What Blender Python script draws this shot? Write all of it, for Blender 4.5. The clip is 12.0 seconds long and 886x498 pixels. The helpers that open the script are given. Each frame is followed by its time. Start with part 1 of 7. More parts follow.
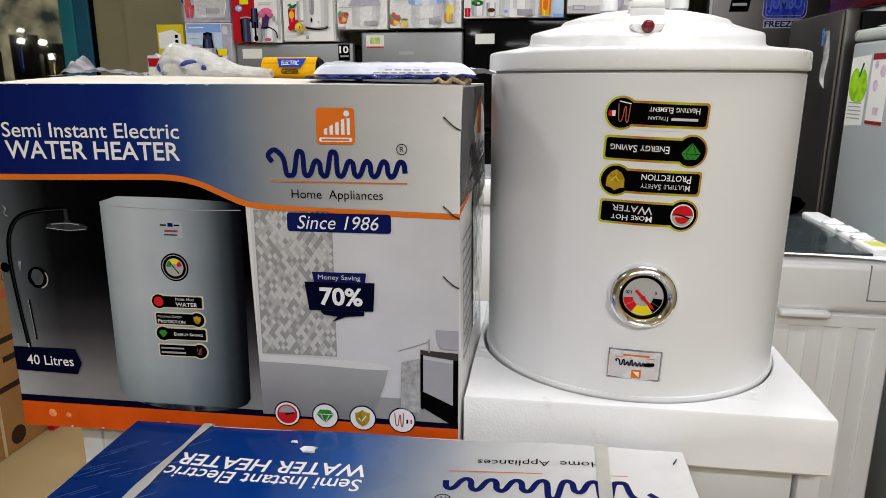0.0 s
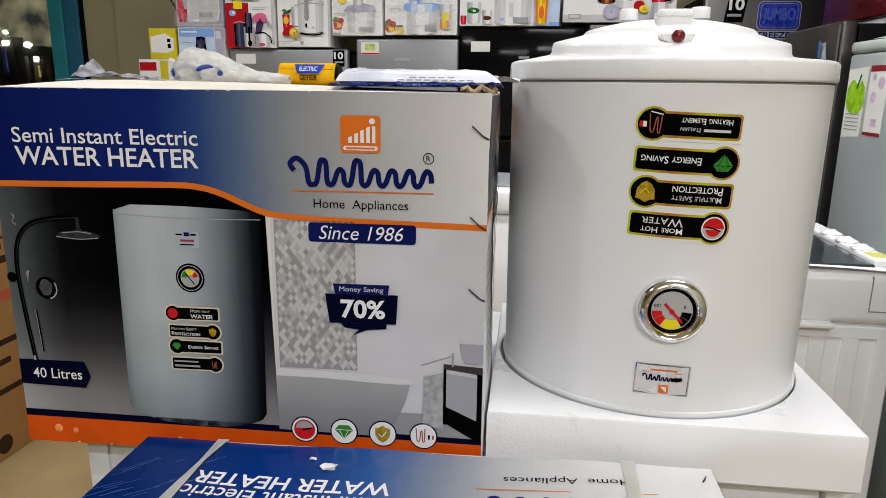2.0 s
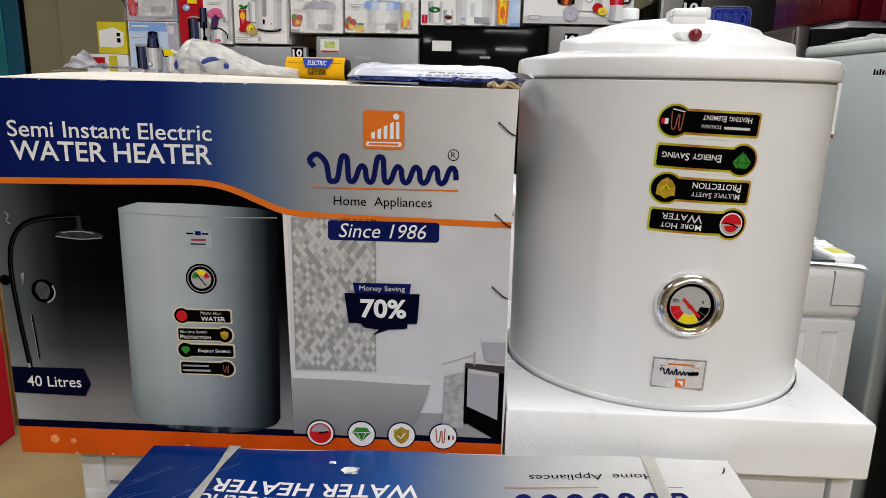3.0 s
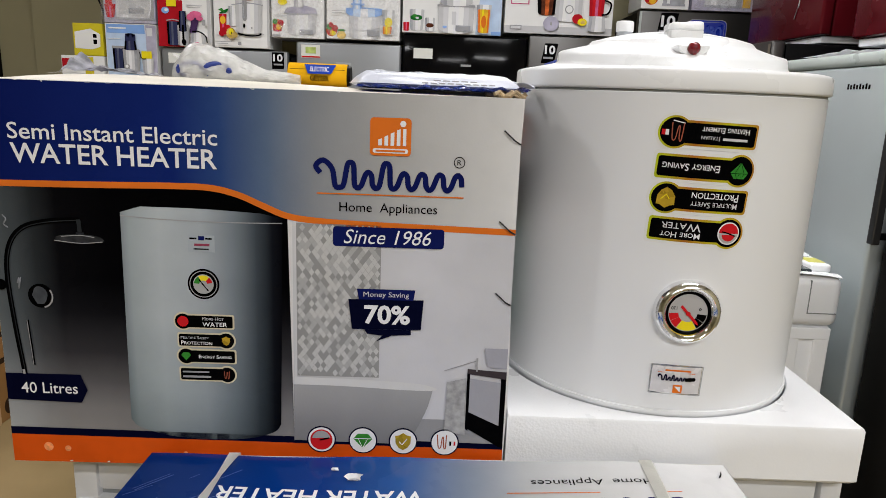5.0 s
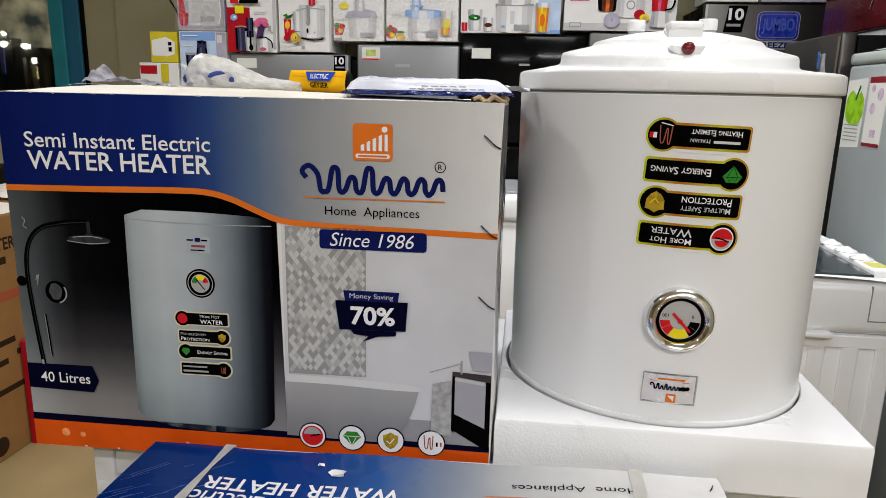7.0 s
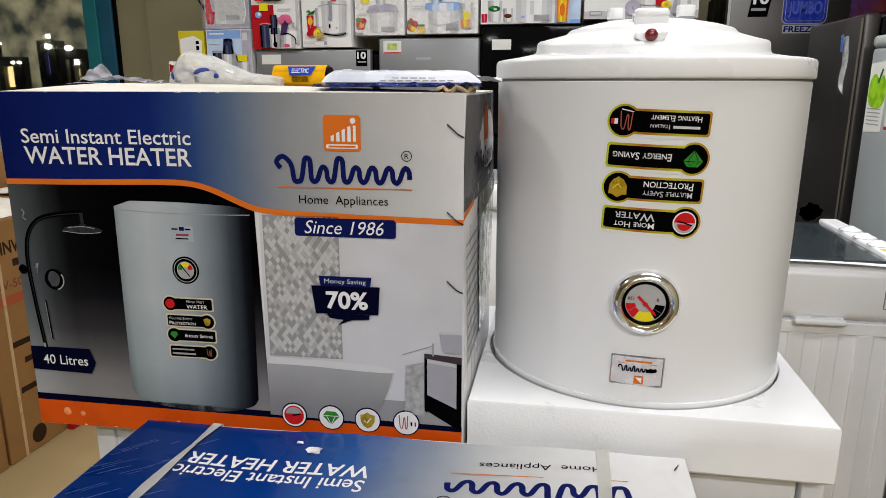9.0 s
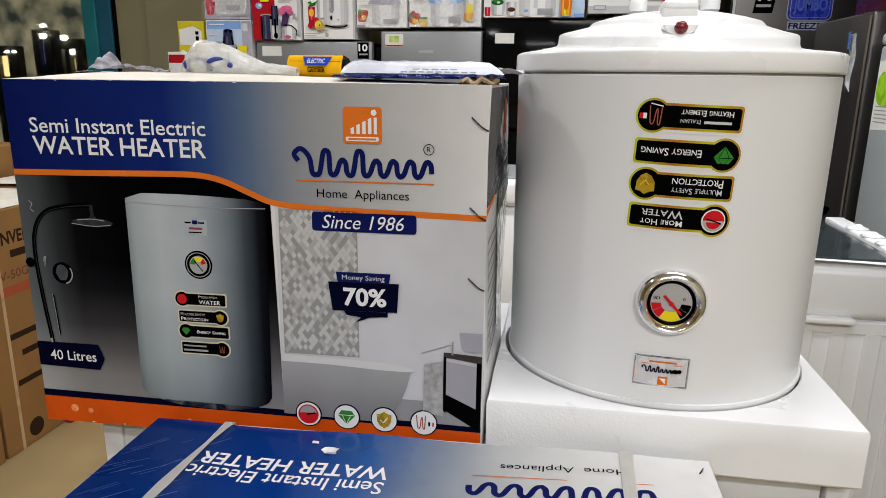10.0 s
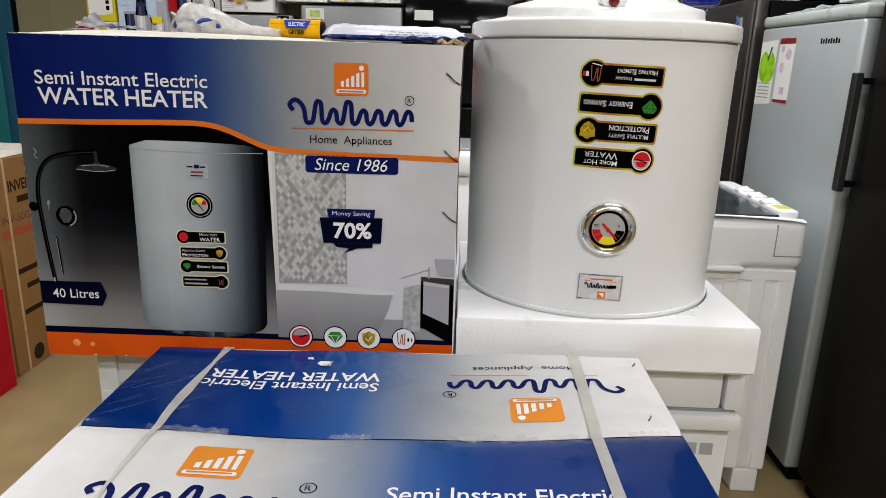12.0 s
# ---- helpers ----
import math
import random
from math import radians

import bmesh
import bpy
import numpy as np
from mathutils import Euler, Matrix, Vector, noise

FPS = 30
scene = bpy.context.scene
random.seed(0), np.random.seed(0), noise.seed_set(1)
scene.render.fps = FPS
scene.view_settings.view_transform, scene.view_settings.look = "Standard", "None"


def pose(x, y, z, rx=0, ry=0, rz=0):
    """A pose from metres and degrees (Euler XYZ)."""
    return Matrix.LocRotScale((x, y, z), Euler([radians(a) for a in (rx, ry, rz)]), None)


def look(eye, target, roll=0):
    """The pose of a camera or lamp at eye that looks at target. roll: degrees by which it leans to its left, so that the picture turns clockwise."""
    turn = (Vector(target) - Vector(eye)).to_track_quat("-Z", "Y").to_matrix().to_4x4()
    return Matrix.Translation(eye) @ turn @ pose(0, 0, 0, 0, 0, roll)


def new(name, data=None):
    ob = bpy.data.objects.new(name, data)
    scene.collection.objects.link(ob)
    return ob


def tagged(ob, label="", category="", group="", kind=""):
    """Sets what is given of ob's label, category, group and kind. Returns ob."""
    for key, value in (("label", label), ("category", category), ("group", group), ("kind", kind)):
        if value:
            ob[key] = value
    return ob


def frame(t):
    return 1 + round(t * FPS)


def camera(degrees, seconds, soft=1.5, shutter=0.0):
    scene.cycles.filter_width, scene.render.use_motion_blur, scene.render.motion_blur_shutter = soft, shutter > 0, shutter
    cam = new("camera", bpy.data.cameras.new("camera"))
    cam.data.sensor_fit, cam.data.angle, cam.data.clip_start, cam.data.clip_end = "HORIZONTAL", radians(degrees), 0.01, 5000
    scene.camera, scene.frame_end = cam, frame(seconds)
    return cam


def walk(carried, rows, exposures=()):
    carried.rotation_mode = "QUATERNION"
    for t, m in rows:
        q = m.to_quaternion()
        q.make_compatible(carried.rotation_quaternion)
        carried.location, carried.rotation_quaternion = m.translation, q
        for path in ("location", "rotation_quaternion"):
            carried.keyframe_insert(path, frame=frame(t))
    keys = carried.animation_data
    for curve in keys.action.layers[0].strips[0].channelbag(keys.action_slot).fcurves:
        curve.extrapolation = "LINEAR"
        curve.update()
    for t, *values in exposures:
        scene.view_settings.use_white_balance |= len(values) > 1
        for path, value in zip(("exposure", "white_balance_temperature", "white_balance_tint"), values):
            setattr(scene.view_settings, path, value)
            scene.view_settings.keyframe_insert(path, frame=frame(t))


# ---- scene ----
cam = camera(66.0, 12.0, soft=0.7)
PATH = [
    (0, (-0.004, 0.005, 1.351), (-0.294, 1.925, 0.871), 0.1),
    (0.5, (-0.012, 0.016, 1.35), (-0.288, 1.937, 0.864), 0.2),
    (1, (-0.02, 0.023, 1.349), (-0.304, 1.94, 0.857), 0.2),
    (1.5, (-0.033, 0.021, 1.351), (-0.312, 1.943, 0.875), 0.4),
    (2, (-0.055, 0.019, 1.352), (-0.305, 1.949, 0.891), 0.7),
    (2.5, (-0.096, 0.02, 1.35), (-0.287, 1.955, 0.881), 0.8),
    (3, (-0.147, 0.02, 1.345), (-0.242, 1.965, 0.887), 1.3),
    (3.2, (-0.164, 0.016, 1.345), (-0.234, 1.964, 0.899), 1.6),
    (4.8, (-0.185, 0.014, 1.346), (-0.209, 1.966, 0.912), 2.0),
    (5, (-0.184, 0.013, 1.345), (-0.202, 1.965, 0.909), 2.2),
    (5.5, (-0.172, 0.014, 1.346), (-0.182, 1.965, 0.905), 2.1),
    (6, (-0.162, 0.011, 1.347), (-0.191, 1.959, 0.895), 1.1),
    (6.5, (-0.134, 0.011, 1.349), (-0.249, 1.958, 0.906), 1.2),
    (7, (-0.072, 0.013, 1.356), (-0.311, 1.948, 0.91), 1.3),
    (7.2, (-0.043, 0.012, 1.357), (-0.316, 1.94, 0.903), 0.7),
    (8.8, (0.022, -0.006, 1.357), (-0.325, 1.91, 0.9), -0.3),
    (9, (0.016, -0.004, 1.355), (-0.328, 1.909, 0.888), 0.1),
    (9.5, (0.001, 0.003, 1.351), (-0.348, 1.911, 0.865), 0.5),
    (10, (-0.02, 0.012, 1.352), (-0.349, 1.924, 0.869), 0.7),
    (10.5, (-0.057, 0.023, 1.353), (-0.305, 1.951, 0.883), 1.0),
    (11, (-0.114, 0.018, 1.347), (-0.211, 1.96, 0.881), 2.3),
    (11.5, (-0.147, -0.011, 1.33), (-0.103, 1.913, 0.786), 1.8),
    (11.8, (-0.126, -0.084, 1.331), (-0.142, 1.846, 0.804), 1.4),
    (12, (-0.093, -0.155, 1.325), (-0.154, 1.772, 0.794), 1.6),
]
walk(cam, [(t, look(eye, target, roll)) for t, eye, target, roll in PATH])

# ---- light ----
world = bpy.data.worlds.new("world")
scene.world = world
world.use_nodes = True
world.node_tree.nodes["Background"].inputs[0].default_value = (0.75, 0.85, 1.0, 1)
world.node_tree.nodes["Background"].inputs[1].default_value = 0.03


def ceiling_lamp(x, y, z, length, width, watts, turn=0):
    data = bpy.data.lights.new("unseen_ceiling_light", "AREA")
    data.shape, data.size, data.size_y, data.energy = "RECTANGLE", length, width, watts
    data.color = (0.975, 0.968, 0.985)
    ob = new("unseen_ceiling_light", data)
    ob.matrix_world = pose(x, y, z, 0, 0, turn)
    return ob


# first lamp set from the heater's shadow edge; the rest unseen, added as fill
LAMPS = [(-2.00, -0.25, 0.30, 15), (0.95, -1.5, 1.2, 64), (-0.6, -2.2, 1.2, 41), (-2.0, 2.3, 1.2, 34), (0.2, 2.4, 1.2, 42), (0.5, 0.75, 1.2, 19)]
for lx, ly, ll, lw in LAMPS:
    ceiling_lamp(lx, ly, 2.86, ll, 0.16, lw)

# ---- materials ----
FLOOR = -0.155


def _nodes(name):
    m = bpy.data.materials.new(name)
    m.use_nodes = True
    return m, m.node_tree.nodes, m.node_tree.links, m.node_tree.nodes["Principled BSDF"]


def _surface(nt, links, bsdf, colour_socket, rough, var, scale, bump, bscale, rough_var=0.12):
    """Two scales of variation: stains on colour and roughness, grain in relief."""
    co = nt.new("ShaderNodeTexCoord")
    big = nt.new("ShaderNodeTexNoise")
    big.inputs["Scale"].default_value, big.inputs["Detail"].default_value = scale, 5
    links.new(co.outputs["Object"], big.inputs["Vector"])
    rng = nt.new("ShaderNodeMapRange")
    rng.inputs["To Min"].default_value, rng.inputs["To Max"].default_value = 1 - var, 1 + var
    rng.inputs["From Min"].default_value, rng.inputs["From Max"].default_value = 0.3, 0.7
    links.new(big.outputs["Fac"], rng.inputs["Value"])
    mul = nt.new("ShaderNodeVectorMath")
    mul.operation = "MULTIPLY"
    links.new(colour_socket, mul.inputs[0])
    links.new(rng.outputs["Result"], mul.inputs[1])
    links.new(mul.outputs[0], bsdf.inputs["Base Color"])
    rr = nt.new("ShaderNodeMapRange")
    rr.inputs["To Min"].default_value = max(0.03, rough - rough_var)
    rr.inputs["To Max"].default_value = min(1, rough + rough_var)
    rr.inputs["From Min"].default_value, rr.inputs["From Max"].default_value = 0.3, 0.7
    links.new(big.outputs["Fac"], rr.inputs["Value"])
    links.new(rr.outputs["Result"], bsdf.inputs["Roughness"])
    if bump:
        fine = nt.new("ShaderNodeTexNoise")
        fine.inputs["Scale"].default_value, fine.inputs["Detail"].default_value = bscale, 3
        links.new(co.outputs["Object"], fine.inputs["Vector"])
        b = nt.new("ShaderNodeBump")
        b.inputs["Strength"].default_value, b.inputs["Distance"].default_value = bump, 0.002
        links.new(fine.outputs["Fac"], b.inputs["Height"])
        links.new(b.outputs[0], bsdf.inputs["Normal"])
    return co, big


def mat(name, col, rough=0.5, metal=0.0, var=0.06, scale=8, bump=0.1, bscale=250, coat=0.0, spec=None, rough_var=0.12):
    m, nt, links, bsdf = _nodes(name)
    rgb = nt.new("ShaderNodeRGB")
    rgb.outputs[0].default_value = (*col, 1)
    bsdf.inputs["Specular IOR Level"].default_value = (0.015 if "print" in name else 0.5) if spec is None else spec
    bsdf.inputs["Metallic"].default_value = metal
    bsdf.inputs["Coat Weight"].default_value = coat
    _surface(nt, links, bsdf, rgb.outputs[0], rough, var, scale, bump, bscale, rough_var)
    return m


def mat_ramp(name, axis, stops, rough=0.35, other=None, coat=0.0, var=0.05, spec=0.015, plus=None, wrinkle=0.0):
    """Printed gradient along a local axis (metres); other and plus: stops of a second axis that multiply it and add to it; wrinkle: creases of a glossy film over it."""
    m, nt, links, bsdf = _nodes(name)
    co = nt.new("ShaderNodeTexCoord")
    sep = nt.new("ShaderNodeSeparateXYZ")
    links.new(co.outputs["Object"], sep.inputs[0])

    def ramp(ax, st):
        lo, hi = st[0][0], st[-1][0]
        rng = nt.new("ShaderNodeMapRange")
        rng.inputs["From Min"].default_value, rng.inputs["From Max"].default_value = lo, hi
        links.new(sep.outputs["XYZ".index(ax)], rng.inputs["Value"])
        r = nt.new("ShaderNodeValToRGB")
        while len(r.color_ramp.elements) < len(st):
            r.color_ramp.elements.new(0.5)
        for e, (p, c) in zip(r.color_ramp.elements, st):
            e.position, e.color = (p - lo) / (hi - lo), (*c, 1)
        links.new(rng.outputs["Result"], r.inputs[0])
        return r.outputs[0]

    col = ramp(axis, stops)
    if other:
        mix = nt.new("ShaderNodeVectorMath")
        mix.operation = "MULTIPLY"
        links.new(col, mix.inputs[0])
        links.new(ramp(*other), mix.inputs[1])
        col = mix.outputs[0]
    if plus:
        add = nt.new("ShaderNodeVectorMath")
        add.operation = "ADD"
        links.new(col, add.inputs[0])
        links.new(ramp(*plus), add.inputs[1])
        col = add.outputs[0]
    bsdf.inputs["Coat Weight"].default_value = coat
    bsdf.inputs["Coat Roughness"].default_value = 0.10 if wrinkle else 0.2
    if wrinkle:
        mp = nt.new("ShaderNodeMapping")
        mp.inputs["Scale"].default_value = (1.0, 0.5, 1.0)
        links.new(co.outputs["Object"], mp.inputs[0])
        cr = nt.new("ShaderNodeTexNoise")
        cr.inputs["Scale"].default_value, cr.inputs["Detail"].default_value = 13, 2
        cr.inputs["Distortion"].default_value = 0.4
        links.new(mp.outputs[0], cr.inputs["Vector"])
        cb2 = nt.new("ShaderNodeBump")
        cb2.inputs["Strength"].default_value, cb2.inputs["Distance"].default_value = wrinkle, 0.006
        links.new(cr.outputs["Fac"], cb2.inputs["Height"])
        links.new(cb2.outputs[0], bsdf.inputs["Coat Normal"])
    bsdf.inputs["Specular IOR Level"].default_value = spec
    _surface(nt, links, bsdf, col, rough, var, 14, 0.06, 320)
    return m


def mat_emit(name, col, strength):
    m, nt, links, bsdf = _nodes(name)
    bsdf.inputs["Base Color"].default_value = (*col, 1)
    bsdf.inputs["Emission Color"].default_value = (*col, 1)
    bsdf.inputs["Emission Strength"].default_value = strength
    return m


def mat_brushed(name, col, rough, metal=0.9):
    m, nt, links, bsdf = _nodes(name)
    co = nt.new("ShaderNodeTexCoord")
    mp = nt.new("ShaderNodeMapping")
    mp.inputs["Scale"].default_value = (900, 900, 6)
    links.new(co.outputs["Object"], mp.inputs[0])
    n = nt.new("ShaderNodeTexNoise")
    n.inputs["Scale"].default_value = 1
    links.new(mp.outputs[0], n.inputs["Vector"])
    rr = nt.new("ShaderNodeMapRange")
    rr.inputs["To Min"].default_value, rr.inputs["To Max"].default_value = rough - 0.03, rough + 0.03
    links.new(n.outputs["Fac"], rr.inputs["Value"])
    links.new(rr.outputs["Result"], bsdf.inputs["Roughness"])
    big = nt.new("ShaderNodeTexNoise")
    big.inputs["Scale"].default_value = 3
    links.new(co.outputs["Object"], big.inputs["Vector"])
    mx = nt.new("ShaderNodeMix")
    mx.data_type = "RGBA"
    mx.inputs["A"].default_value = (*[c * 0.9 for c in col], 1)
    mx.inputs["B"].default_value = (*[c * 1.1 for c in col], 1)
    links.new(big.outputs["Fac"], mx.inputs["Factor"])
    links.new(mx.outputs["Result"], bsdf.inputs["Base Color"])
    bsdf.inputs["Metallic"].default_value = metal
    return m


def mat_film(name, col, clear, rough=0.12):
    """Thin plastic film: partly clear, partly milky, glossy."""
    m, nt, links, bsdf = _nodes(name)
    out = nt["Material Output"]
    tr = nt.new("ShaderNodeBsdfTransparent")
    tl = nt.new("ShaderNodeBsdfTranslucent")
    tl.inputs["Color"].default_value = (*col, 1)
    bsdf.inputs["Base Color"].default_value = (*col, 1)
    bsdf.inputs["Roughness"].default_value = rough
    a = nt.new("ShaderNodeMixShader")
    a.inputs[0].default_value = 0.35
    links.new(bsdf.outputs[0], a.inputs[1])
    links.new(tl.outputs[0], a.inputs[2])
    b = nt.new("ShaderNodeMixShader")
    co = nt.new("ShaderNodeTexCoord")
    n = nt.new("ShaderNodeTexNoise")
    n.inputs["Scale"].default_value, n.inputs["Detail"].default_value = 40, 6
    links.new(co.outputs["Object"], n.inputs["Vector"])
    rr = nt.new("ShaderNodeMapRange")
    rr.inputs["From Min"].default_value, rr.inputs["From Max"].default_value = 0.35, 0.65
    rr.inputs["To Min"].default_value, rr.inputs["To Max"].default_value = max(0, clear - 0.15), min(1, clear + 0.15)
    links.new(n.outputs["Fac"], rr.inputs["Value"])
    links.new(rr.outputs["Result"], b.inputs[0])
    links.new(a.outputs[0], b.inputs[1])
    links.new(tr.outputs[0], b.inputs[2])
    links.new(b.outputs[0], out.inputs["Surface"])
    bp = nt.new("ShaderNodeBump")
    bp.inputs["Strength"].default_value, bp.inputs["Distance"].default_value = 0.5, 0.004
    links.new(n.outputs["Fac"], bp.inputs["Height"])
    links.new(bp.outputs[0], bsdf.inputs["Normal"])
    return m


def mat_foam():
    """Expanded polystyrene: pressed beads seen as cells with shallow dents."""
    m, nt, links, bsdf = _nodes("polystyrene")
    rgb = nt.new("ShaderNodeRGB")
    rgb.outputs[0].default_value = (0.80, 0.81, 0.83, 1)
    co, big = _surface(nt, links, bsdf, rgb.outputs[0], 0.36, 0.03, 9, 0, 0)
    v = nt.new("ShaderNodeTexVoronoi")
    v.inputs["Scale"].default_value = 300
    links.new(co.outputs["Object"], v.inputs["Vector"])
    sep = nt.new("ShaderNodeSeparateXYZ")
    links.new(co.outputs["Object"], sep.inputs[0])
    st = nt.new("ShaderNodeMapRange")
    st.inputs["From Min"].default_value, st.inputs["From Max"].default_value = -0.2, 0.05
    st.inputs["To Min"].default_value, st.inputs["To Max"].default_value = 0.42, 0.05
    links.new(sep.outputs["X"], st.inputs["Value"])
    b = nt.new("ShaderNodeBump")
    b.inputs["Distance"].default_value = 0.0009
    links.new(st.outputs["Result"], b.inputs["Strength"])
    links.new(v.outputs["Distance"], b.inputs["Height"])
    links.new(b.outputs[0], bsdf.inputs["Normal"])
    return m


WHITE = mat("white_enamel", (0.76, 0.77, 0.79), 0.30, var=0.012, scale=4, bump=0.03, bscale=500, rough_var=0.015)
LIDPLASTIC = mat("white_plastic", (0.80, 0.81, 0.82), 0.28, var=0.012, scale=6, bump=0.02, bscale=300, rough_var=0.02)
APPLIANCE = mat("appliance_white", (0.82, 0.83, 0.84), 0.42, var=0.035, scale=5, bump=0.05, rough_var=0.05)
APPGREY = mat("appliance_seam_grey", (0.22, 0.23, 0.23), 0.5)
FREEZERWHITE = mat("aged_freezer_white", (0.63, 0.64, 0.655), 0.4, var=0.04, scale=5, bump=0.05, rough_var=0.05)
GREYPLASTIC = mat("grey_plastic", (0.33, 0.35, 0.37), 0.4)
FOAM = mat_foam()
CHROME = mat("chrome", (0.85, 0.85, 0.86), 0.06, metal=1, var=0.02, bump=0)
BLACKPRINT = mat("black_print", (0.0012, 0.0012, 0.0015), 0.3, var=0.1, bump=0.03)
NAVY = mat("navy_print", (0.006, 0.010, 0.085), 0.35, var=0.1, bump=0.03)
DARKNAVY = mat("dark_navy_print", (0.0018, 0.0025, 0.016), 0.35, var=0.1, bump=0.03)
WHITEPRINT = mat("white_print", (0.78, 0.78, 0.80), 0.4, var=0.03, bump=0.02)
ORANGE = mat("orange_print", (0.68, 0.16, 0.02), 0.4, var=0.08, bump=0.03)
ORANGEBAND = mat("orange_band_print", (0.60, 0.080, 0.006), 0.3, var=0.1, scale=20, bump=0.05, coat=0.3)
RED = mat("red_print", (0.55, 0.015, 0.02), 0.3, var=0.05)
GREEN = mat("green_print", (0.035, 0.22, 0.03), 0.35, var=0.15, scale=120)
DKGREEN = mat("dark_green_print", (0.01, 0.12, 0.02), 0.35)
GOLD = mat("gold_print", (0.50, 0.33, 0.03), 0.3, metal=0.35, var=0.2, scale=60)
YELLOW = mat("yellow_print", (0.80, 0.66, 0.02), 0.3, var=0.06)
GREYPRINT = mat("grey_print", (0.33, 0.33, 0.34), 0.4, var=0.08)
LIGHTPRINT = mat("light_grey_print", (0.60, 0.60, 0.62), 0.4, var=0.04)
RIM = mat_ramp("green_gold_rim", "X", [(-0.06, (0.45, 0.50, 0.02)), (-0.02, (0.38, 0.13, 0.02)), (0.02, (0.50, 0.48, 0.02)), (0.06, (0.36, 0.14, 0.02))], 0.3)
CARDBOARD = mat("cardboard", (0.27, 0.135, 0.037), 0.75, var=0.1, scale=14, bump=0.25, bscale=120)
CARDEDGE = mat("torn_cardboard", (0.40, 0.30, 0.18), 0.85, var=0.25, scale=60, bump=0.4, bscale=150)
CARDWHITE = mat("white_card", (0.75, 0.74, 0.74), 0.42, var=0.05, scale=10, bump=0.08, coat=0.15)
CARDTOP = mat("worn_card_top", (0.66, 0.62, 0.54), 0.6, var=0.12, scale=18, bump=0.2)
STRAP = mat("strapping", (0.82, 0.81, 0.76), 0.45, var=0.06, scale=40, bump=0.2, bscale=600)
WIRE = mat("dark_wire", (0.02, 0.018, 0.02), 0.35, metal=0.6)
RUBBER = mat("black_plastic", (0.002, 0.002, 0.0022), 0.5, spec=0.06)
WALL = mat("beige_wall_paint", (0.34, 0.31, 0.19), 0.75, var=0.05, scale=2.5, bump=0.1, bscale=60)
CEIL = mat("white_ceiling_paint", (0.72, 0.71, 0.68), 0.8, var=0.03, scale=2, bump=0.1, bscale=60)
FLOORMAT = mat("beige_floor_vinyl", (0.285, 0.21, 0.10), 0.45, var=0.14, scale=3.5, bump=0.12, bscale=80)
TEAL = mat("teal_paint", (0.015, 0.22, 0.27), 0.5, var=0.08, scale=6, bump=0.1)
TEAL2 = mat("blue_teal_paint", (0.012, 0.12, 0.22), 0.5, var=0.08, scale=6, bump=0.1)
SILVER = mat_brushed("silver_door", (0.50, 0.55, 0.56), 0.4, 0.45)
SILVERCAP = mat("silver_plastic_cap", (0.42, 0.46, 0.44), 0.35)
STEEL = mat_brushed("dark_stainless", (0.10, 0.097, 0.094), 0.34, 0.85)
GREYSTEEL = mat_brushed("grey_fridge_door", (0.26, 0.27, 0.28), 0.36, 0.5)
BLACKGLOSS = mat("black_gloss_door", (0.003, 0.003, 0.0035), 0.08, var=0.1, bump=0.0, spec=0.10, rough_var=0.02)
MAROON = mat("maroon_gloss_door", (0.075, 0.004, 0.007), 0.2, var=0.15, bump=0.0, spec=0.2)
HANDLEGREY = mat_brushed("dark_handle", (0.06, 0.06, 0.06), 0.35, 0.7)
NEARSTEEL = mat_brushed("near_dark_steel", (0.008, 0.0072, 0.0065), 0.42, 0.12)
NEARSTEEL.node_tree.nodes["Principled BSDF"].inputs["Specular IOR Level"].default_value = 0.04
DARKGLASS = mat("tinted_lid", (0.03, 0.04, 0.045), 0.1, var=0.1, bump=0.0)

# ---- building helpers ----


def part(name, bm, material, parent=None, label="", smooth=False):
    """Link a bmesh as one mesh object under a thing or a part."""
    me = bpy.data.meshes.new(name)
    bmesh.ops.recalc_face_normals(bm, faces=bm.faces)
    bm.to_mesh(me)
    bm.free()
    if smooth:
        for p in me.polygons:
            p.use_smooth = True
        me.set_sharp_from_angle(angle=radians(40))
    me.materials.append(material)
    ob = new(name, me)
    if parent:
        ob.parent = parent
    if label:
        ob["label"] = label
    return ob


def thing(name, m, label, category, group="", kind=""):
    ob = new(name)
    ob.empty_display_size = 0.05
    ob.matrix_world = m
    return tagged(ob, label, category, group, kind)


def box_bm(x0, x1, y0, y1, z0, z1, bevel=0.0, seg=2, bm=None):
    b = bmesh.new()
    bmesh.ops.create_cube(b, size=1)
    for v in b.verts:
        v.co = Vector(((x0 + x1) / 2 + v.co.x * (x1 - x0), (y0 + y1) / 2 + v.co.y * (y1 - y0), (z0 + z1) / 2 + v.co.z * (z1 - z0)))
    if bevel:
        bmesh.ops.bevel(b, geom=list(b.edges), offset=bevel, segments=seg, profile=0.5, affect="EDGES")
    return b


def join(*bms):
    out = bmesh.new()
    for b in bms:
        me = bpy.data.meshes.new("tmp")
        b.to_mesh(me)
        b.free()
        out.from_mesh(me)
        bpy.data.meshes.remove(me)
    return out


